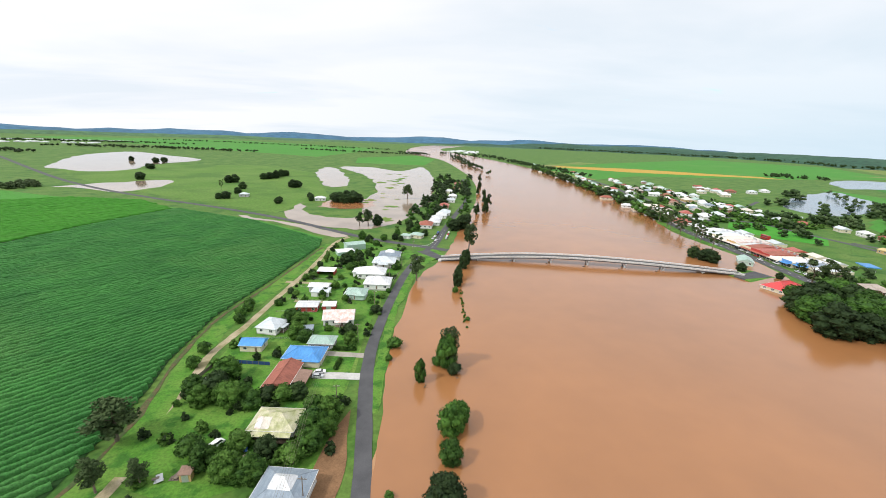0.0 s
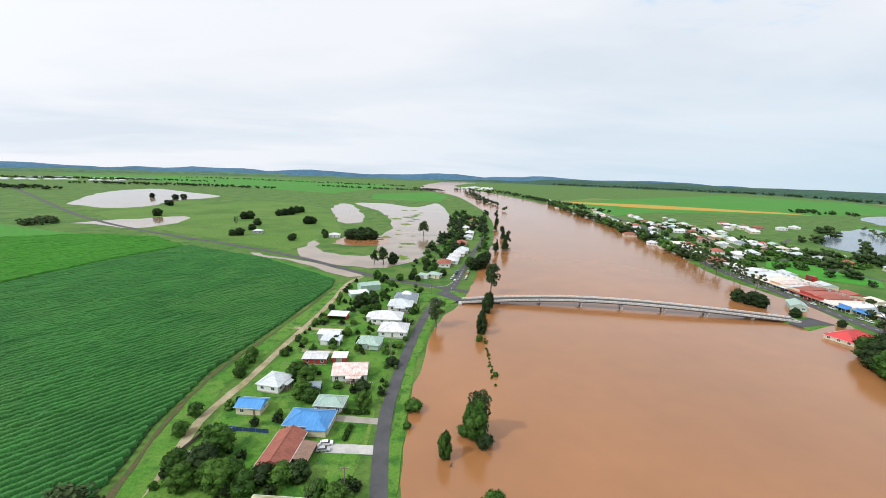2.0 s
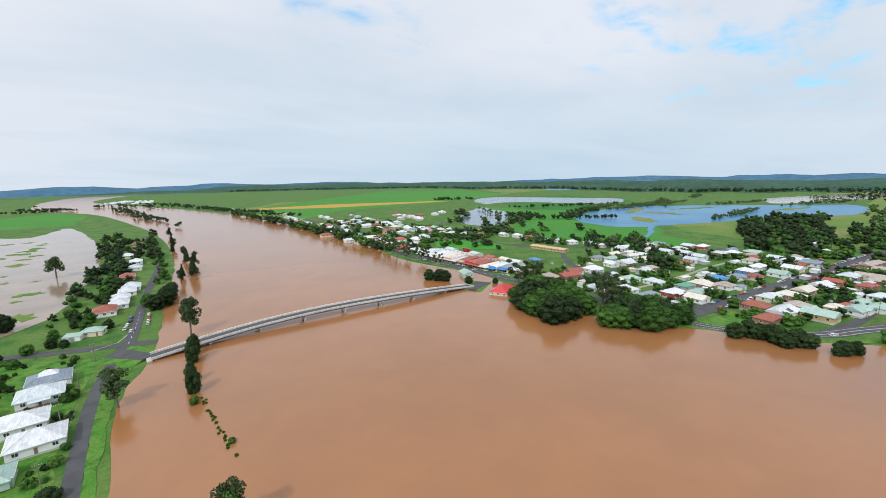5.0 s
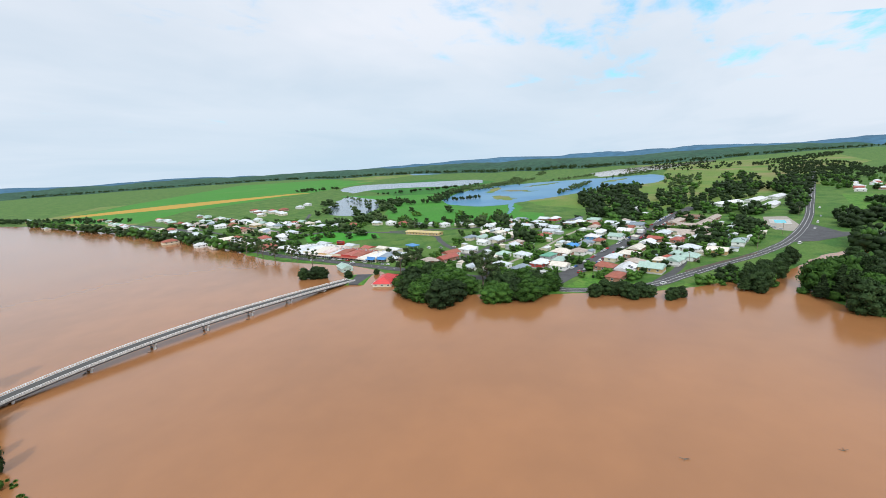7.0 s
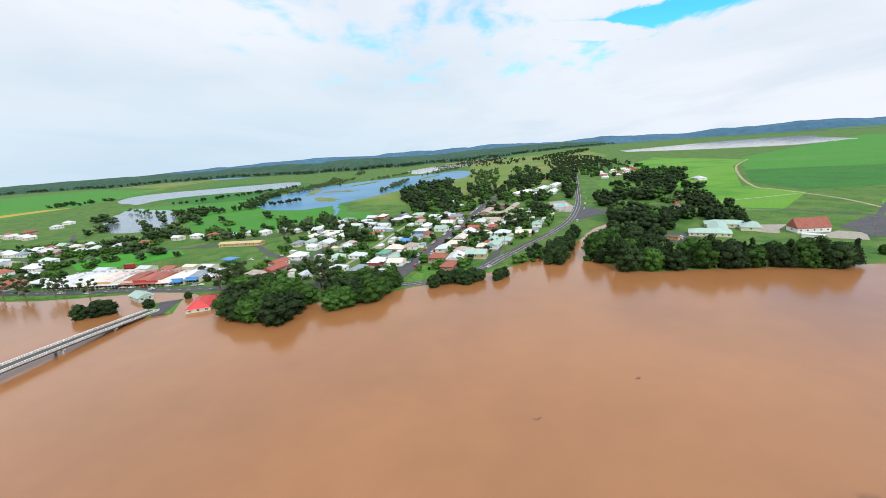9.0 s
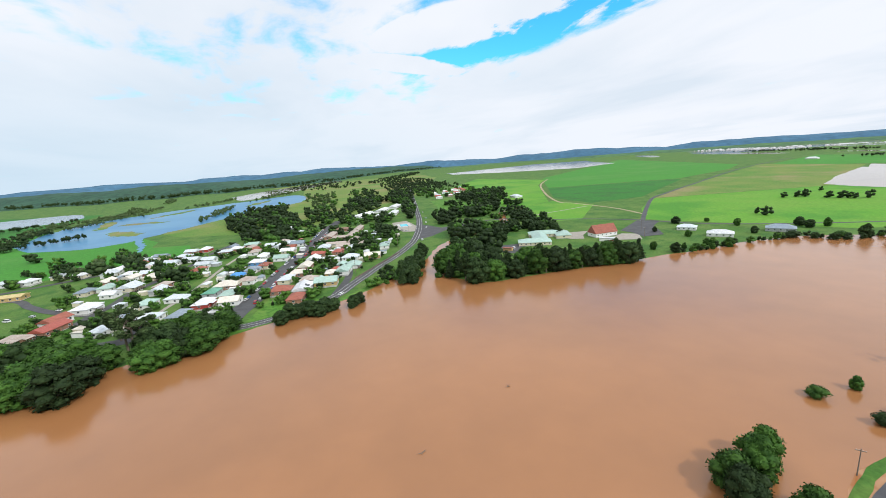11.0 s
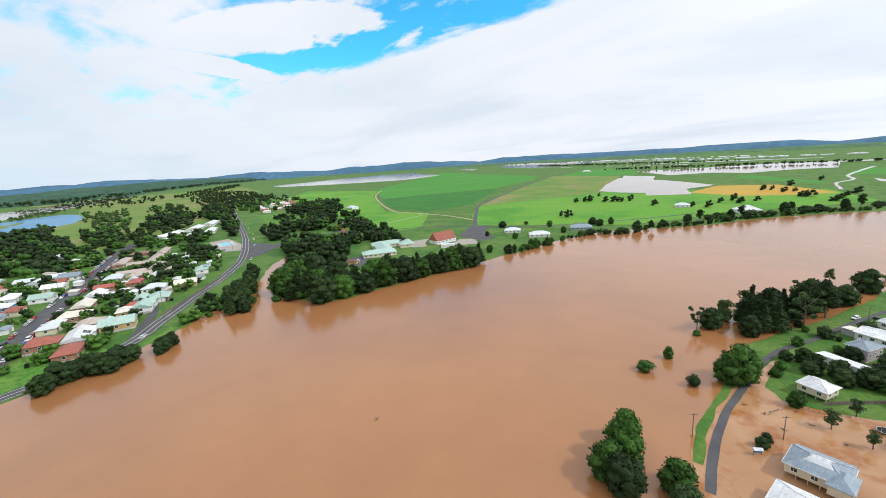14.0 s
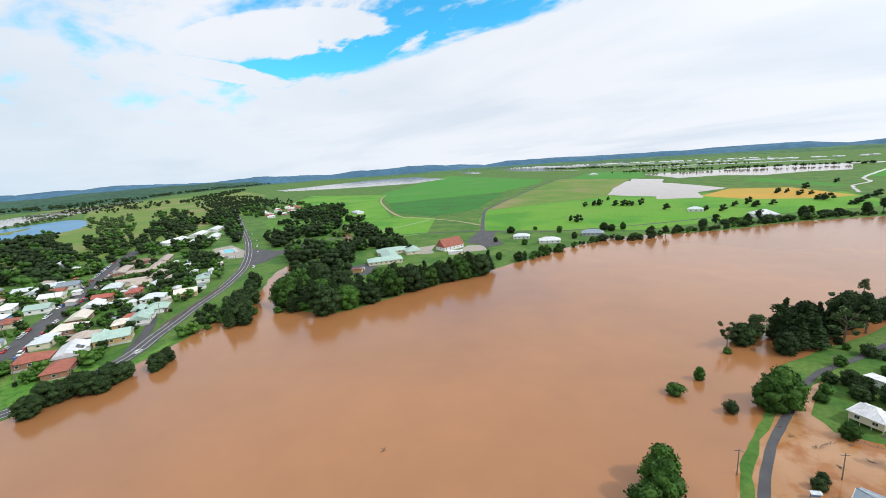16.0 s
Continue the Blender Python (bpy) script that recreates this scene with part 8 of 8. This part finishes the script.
# driveways and the flooded pavement
for a, b, w, mt, lb in (((-48, 127), (-29, 126), 3.6, GRAVEL, "pale concrete driveway of the blue-roofed house"), ((-48, 111), (-27, 111), 4.4, CONCRETE, "pale concrete driveway of the red-roofed house"), ((-96, 208), (-66, 208), 3.0, DIRT, "dirt drive across the lawn"), ((-80, 180), (-60, 180), 3.0, DIRT, "dirt drive across the lawn")):
    ribbon("driveway", smooth_line([a, b], 5), w, 0.16, mt, lb, "driveway", wobble=0.3)
sheet("lawn", [Vector(p + (0,)) for p in ((-85, 60), (-30, 62), (-33, 110), (-34, 180), (-28, 232), (-18, 285), (-60, 312), (-82, 318), (-86, 200), (-90, 130))], 0.14, LAWN, "bright green lawns between the houses", "lawn", rough_edge=1.0)
ribbon("highway_verge", [p + Vector((0, 0, 0)) for p in smooth_line([(262, 104), (262, 88), (271, 56), (285, 24), (314, -6), (345, -33)], 6)], 4, 0.19, LAWN, "bright grass verge below the highway", "verge", wobble=1.5)
ribbon("river_front", smooth_line([(283, 450), (279, 400), (279, 360), (282, 335)], 6), (11, 5), 0.2, LAWN, "mown grass river front", "verge", wobble=2.0)
sheet("sports_field", [Vector(p + (0,)) for p in ((380, 462), (417, 462), (435, 384), (406, 353), (367, 385), (355, 430))], 0.15, PLAYING_FIELD, "bright green playing field", "field", rough_edge=1.0)
sheet("corner_lawn", [Vector(p + (0,)) for p in ((276, 88), (318, 74), (316, 48), (292, 40), (278, 60), (271, 78))], 0.17, LAWN, "open lawn at the street corner", "lawn", rough_edge=0.8)


# ---- fences ----
def fence(a, b, high, mat, label, step=2.4, boards=True):
    f = new("fence")
    tagged(f, label, "fence")
    a, b = Vector((*a, 0)), Vector((*b, 0))
    f.location = a
    d = b - a
    n = max(1, int(d.length / step))
    turn = math.degrees(math.atan2(d.y, d.x))
    for i in range(n + 1):
        bm = bmesh.new()
        box(bm, -0.06, -0.06, -0.1, 0.06, 0.06, high + 0.05)
        o = part("post", bm, POLE, f)
        o.matrix_basis = pose(*(d * i / n)[:2], 0, 0, 0, turn)
    bm = bmesh.new()
    if boards:
        box(bm, 0, 0.065, 0.08, d.length, 0.1, high)
        o = part("panel", bm, mat, f)
        o.matrix_basis = pose(0, 0, 0, 0, 0, turn)
    else:
        for z in (0.4, 0.8, 1.15):
            bm2 = bmesh.new()
            box(bm2, 0, 0.065, z - 0.02, d.length, 0.085, z + 0.02)
            o = part("wire_rail", bm2, STEEL, f)
            o.matrix_basis = pose(0, 0, 0, 0, 0, turn)
        bm.free()
    return f


FENCE_BLUE = material("dark_blue_fence", (0.03, 0.07, 0.20), 0.5, 0.1, 0.5, 3.0)
FENCE_GREY = material("weathered_paling", (0.20, 0.17, 0.14), 0.9, 0.2, 0.6, 4.0)
fence((-88, 117), (-66, 116), 1.7, FENCE_BLUE, "dark blue metal fence behind a lawn")
fence((-88, 117), (-90, 104), 1.6, FENCE_GREY, "grey paling fence by the farm track")
fence((-83, 137), (-58, 138), 1.2, FENCE_GREY, "low paling fence between gardens", boards=False)
for y in (165, 181, 200, 214, 236):
    fence((-84, y), (-64, y), 1.2, FENCE_GREY, "low wire fence between back gardens", boards=False)
fence((-30, 200), (-27, 232), 1.0, FENCE_GREY, "low white-grey front fence", boards=False)
fence((8, -128), (-20, -150), 1.6, FENCE_GREY, "grey paling fence of a flooded garden")
fence((-8, -172), (-26, -182), 1.6, FENCE_GREY, "grey paling fence between gardens")
fence((332, 8), (400, -46), 1.6, FENCE_GREY, "pale fence along the highway")


# ---- loose things on the south bank and in the water ----
def trampoline(x, y):
    t = new("trampoline")
    t.location = (x, y, 0)
    tagged(t, "round black trampoline standing in flood water", "trampoline")
    bm = bmesh.new()
    bmesh.ops.create_circle(bm, cap_ends=True, radius=1.9, segments=24, matrix=pose(0, 0, 0.9))
    bmesh.ops.solidify(bm, geom=list(bm.faces), thickness=0.03)
    part("mat", bm, TYRE, t)
    bm = bmesh.new()
    for i in range(24):
        a0, a1 = i * math.pi / 12, (i + 1) * math.pi / 12
        tube(bm, (2.05 * math.cos(a0), 2.05 * math.sin(a0), 0.9), (2.05 * math.cos(a1), 2.05 * math.sin(a1), 0.9), 0.09, 0.09, 6)
    part("rim", bm, STEEL, t)
    for i in range(6):
        a = i * math.pi / 3
        bm = bmesh.new()
        tube(bm, (2.05 * math.cos(a), 2.05 * math.sin(a), 0), (2.05 * math.cos(a), 2.05 * math.sin(a), 2.4), 0.04, 0.04, 6)
        part("leg", bm, STEEL, t)


trampoline(-6, -120)


def notice_board(x, y, heading):
    s = new("notice_board")
    s.matrix_basis = pose(x, y, 0, 0, 0, heading)
    tagged(s, "small roofed notice board in flood water", "sign")
    for k in (-1.1, 1.1):
        bm = bmesh.new()
        box(bm, k - 0.06, -0.06, 0, k + 0.06, 0.06, 2.0)
        part("post", bm, POLE, s)
    bm = bmesh.new()
    box(bm, -1.04, -0.04, 0.8, 1.04, 0.04, 1.8)
    part("board", bm, WALL["blue"], s)
    bm = bmesh.new()
    hip_roof(bm, 2.6, 1.4, 2.0, 0.4, 0.1, gable=True)
    part("roof", bm, ROOF["grey"], s)


notice_board(25, -85, 30)


def driftwood(x, y, seed, size=1.6):
    r = random.Random(seed)
    o = new("driftwood")
    o.location = (x, y, 0.1)
    for i in range(5):
        bm = bmesh.new()
        a = r.uniform(0, 6.28)
        tube(bm, (r.uniform(-0.4, 0.4), r.uniform(-0.4, 0.4), 0.1), (math.cos(a) * size * r.uniform(0.6, 1.3), math.sin(a) * size * r.uniform(0.6, 1.3), r.uniform(0.15, 0.7)), 0.12, 0.03, 6)
        part("branch", bm, BARK, o)
    return tagged(o, "dark branches drifting on the brown water", "driftwood", "drifting debris")


for i, (x, y) in enumerate(((118, 26), (-3, 106), (10, 112), (132, -20), (228, -330), (218, -322))):
    driftwood(x, y, i)
for i, t in enumerate((0.25, 0.375, 0.5, 0.625, 0.75)):
    driftwood(4 + 228 * t, 268 - 16 * t + 5, 40 + i, 2.6 if i == 2 else 1.6)


def fallen_fence(x, y, heading, seed):
    """Posts and boards of a fence pushed over by the water."""
    r = random.Random(seed)
    f = new("fallen_fence")
    f.matrix_basis = pose(x, y, 0.1, 0, 0, heading)
    tagged(f, "broken timber fence lying in shallow flood water", "fence")
    for i in range(6):
        bm = bmesh.new()
        box(bm, -0.06, -0.06, 0, 0.06, 0.06, r.uniform(0.5, 1.2))
        o = part("post", bm, POLE, f)
        o.matrix_basis = pose(i * 1.5, r.uniform(-0.3, 0.3), 0, r.uniform(-30, 30), r.uniform(-25, 25), 0)
    for i in range(5):
        bm = bmesh.new()
        box(bm, 0, -0.07, 0.1, 1.7, 0.07, 0.14)
        o = part("board", bm, POLE, f)
        o.matrix_basis = pose(i * 1.5, r.uniform(-0.4, 0.4), r.uniform(0, 0.3), 0, r.uniform(-12, 2), r.uniform(-18, 18))


fallen_fence(14, -122, 170, 1)
fallen_fence(20, -116, 60, 2)
fallen_fence(-4, -118, 150, 3)
for i, (x, y) in enumerate(((19, -104), (12, -112), (16, -118), (4, -106), (24, -110), (30, -112), (33, -116), (-8, -118))):
    driftwood(x, y, 80 + i, 1.3)


def scrap_heap(x, y, heading, seed):
    """A low heap of stacked boards and sheets in a yard."""
    r = random.Random(seed)
    h = new("scrap_heap")
    h.matrix_basis = pose(x, y, 0, 0, 0, heading)
    tagged(h, "low heap of old boards and sheets in a yard", "scrap")
    z = 0.12
    for i in range(6):
        bm = bmesh.new()
        w, d = r.uniform(0.6, 1.8), r.uniform(0.3, 0.9)
        box(bm, -w, -d, 0, w, d, 0.12)
        o = part("board", bm, r.choice((STEEL, POLE, FENCE_GREY)), h)
        o.matrix_basis = pose(r.uniform(-0.5, 0.5), r.uniform(-0.5, 0.5), z - 0.12, 0, 0, r.uniform(0, 180))
        z += 0.125


for i, (x, y, a) in enumerate(((-57, 66, 20), (-53, 69, 70), (-61, 70, 130), (-68, 61, 10), (-72, 60, 60))):
    scrap_heap(x, y, a, i)


# ---- from the plan to true bearings and distances ----
# The plan above is drawn by eye from over the west bank; bearings are turned and distances stretched band by band.
STAND = (5.0, 20.0)
BEARINGS = [-60, -36, -12, 12, 36, 60, 84, 108, 132, 156, 180, 204]
BANDS = [50, 100, 200, 400, 800, 1600, 4400]
TURN = [
    [12.2, 9.4, 7.3, 6.2, 5.7, 6.2, 6.2],
    [10.5, 8.2, 6.6, 5.8, 5.5, 5.5, 5.3],
    [7.7, 5.9, 5.0, 4.6, 4.5, 4.4, 4.4],
    [4.2, 2.9, 2.2, 2.1, 2.2, 2.3, 2.3],
    [0.7, 0.4, 0.4, 0.6, 0.8, 0.9, 1.1],
    [-1.6, -0.7, -0.5, -0.3, 0.0, 0.3, 0.8],
    [-2.7, -1.0, -1.9, -2.2, -2.3, -2.3, -2.0],
    [-5.8, -4.9, -3.8, -3.5, -3.6, -3.7, -3.8],
    [-11.5, -9.9, -7.5, -6.2, -5.7, -5.5, -5.4],
    [-16.1, -14.1, -11.0, -9.0, -8.1, -7.6, -7.2],
    [-18.2, -16.5, -12.9, -10.3, -8.9, -7.9, -7.5],
    [-17.9, -17.9, -14.5, -10.9, -8.8, -7.7, -7.6],
]
STRETCH = [
    [1.106, 1.068, 1.052, 1.048, 1.047, 1.350, 1.000],
    [1.147, 1.109, 1.082, 1.072, 1.085, 1.350, 1.000],
    [1.198, 1.145, 1.104, 1.080, 1.059, 1.057, 1.000],
    [1.218, 1.158, 1.110, 1.082, 1.058, 1.011, 1.000],
    [1.204, 1.148, 1.067, 1.037, 1.080, 1.180, 1.000],
    [1.190, 1.107, 1.046, 1.024, 1.067, 1.176, 1.000],
    [1.194, 1.078, 1.074, 1.036, 1.074, 1.204, 1.000],
    [1.190, 1.135, 1.081, 1.023, 1.024, 1.046, 1.000],
    [1.197, 1.143, 1.073, 0.998, 0.980, 0.954, 1.000],
    [1.151, 1.097, 1.033, 0.996, 0.961, 0.984, 1.000],
    [1.060, 1.017, 0.984, 0.963, 1.060, 1.060, 1.000],
    [0.966, 0.967, 0.954, 0.961, 1.060, 1.060, 1.000],
]


def cubic_weights(x, n):
    """The four nodes round each x of an even row of n, and their smooth weights."""
    x = np.clip(x, 0, n - 1.0001)
    i = np.floor(x).astype(int)
    f = x - i
    w = np.stack([-0.5 * f + f * f - 0.5 * f ** 3, 1 - 2.5 * f * f + 1.5 * f ** 3, 0.5 * f + 2 * f * f - 1.5 * f ** 3, -0.5 * f * f + 0.5 * f ** 3], -1)
    return np.clip(i[:, None] + np.arange(-1, 3), 0, n - 1), w


def surveyed(xy):
    """Plan points (n, 2) to true ground points."""
    d = np.asarray(xy, float) - STAND
    r = np.hypot(d[:, 0], d[:, 1]) + 1e-6
    a = np.degrees(np.arctan2(d[:, 0], d[:, 1]))
    a = np.where(a < -108, a + 360, a)
    # the unseen bearings behind close the round
    back = np.clip((a - BEARINGS[-1]) / (252 - BEARINGS[-1]), 0, 1)
    i, wi = cubic_weights((a - BEARINGS[0]) / (BEARINGS[1] - BEARINGS[0]), len(BEARINGS))
    j, wj = cubic_weights(np.interp(np.log(r), np.log(BANDS), np.arange(len(BANDS))), len(BANDS))
    w = wi[:, :, None] * wj[:, None, :]
    turn = (np.array(TURN)[i[:, :, None], j[:, None, :]] * w).sum((1, 2))
    stretch = (np.array(STRETCH)[i[:, :, None], j[:, None, :]] * w).sum((1, 2))
    turn = turn * (1 - back) + (np.array(TURN)[0][j] * wj).sum(1) * back
    stretch = stretch * (1 - back) + (np.array(STRETCH)[0][j] * wj).sum(1) * back
    b, q = np.radians(a + turn), r * stretch
    return np.stack([STAND[0] + q * np.sin(b), STAND[1] + q * np.cos(b)], 1)


def set_out():
    """Carry every thing from its place on the plan to its place on the ground."""
    done = set()

    def bend(ob):
        if ob.type == "MESH" and ob.data.name not in done:
            done.add(ob.data.name)
            co = np.empty(len(ob.data.vertices) * 3, np.float32)
            ob.data.vertices.foreach_get("co", co)
            co = co.reshape(-1, 3)
            co[:, :2] = surveyed(co[:, :2])
            ob.data.vertices.foreach_set("co", co.ravel())
            ob.data.update()

    for ob in list(bpy.data.objects):
        if ob.parent or ob.type not in ("MESH", "EMPTY", "CURVE") or ob.name == "ground":
            continue
        if ob.location.length < 1e-6:
            for o in (ob, *ob.children_recursive):
                if o.location.length < 1e-6:
                    bend(o)
                else:
                    o.location.xy = surveyed([o.location.xy])[0]
            continue
        x, y = ob.location.xy
        p = surveyed([(x, y), (x + 1, y), (x, y + 1)])
        ux, uy = p[1] - p[0], p[2] - p[0]
        turn = math.atan2(ux[1] - uy[0], ux[0] + uy[1])
        size = (0.95 if math.hypot(x, y) < 200 else 1.08) * min(1.12, max(0.8, math.sqrt(abs(ux[0] * uy[1] - ux[1] * uy[0]))))
        loc, q, s = ob.matrix_basis.decompose()
        ob.matrix_basis = Matrix.LocRotScale((p[0][0], p[0][1], loc.z), Matrix.Rotation(turn, 3, "Z").to_quaternion() @ q, s * size)


set_out()
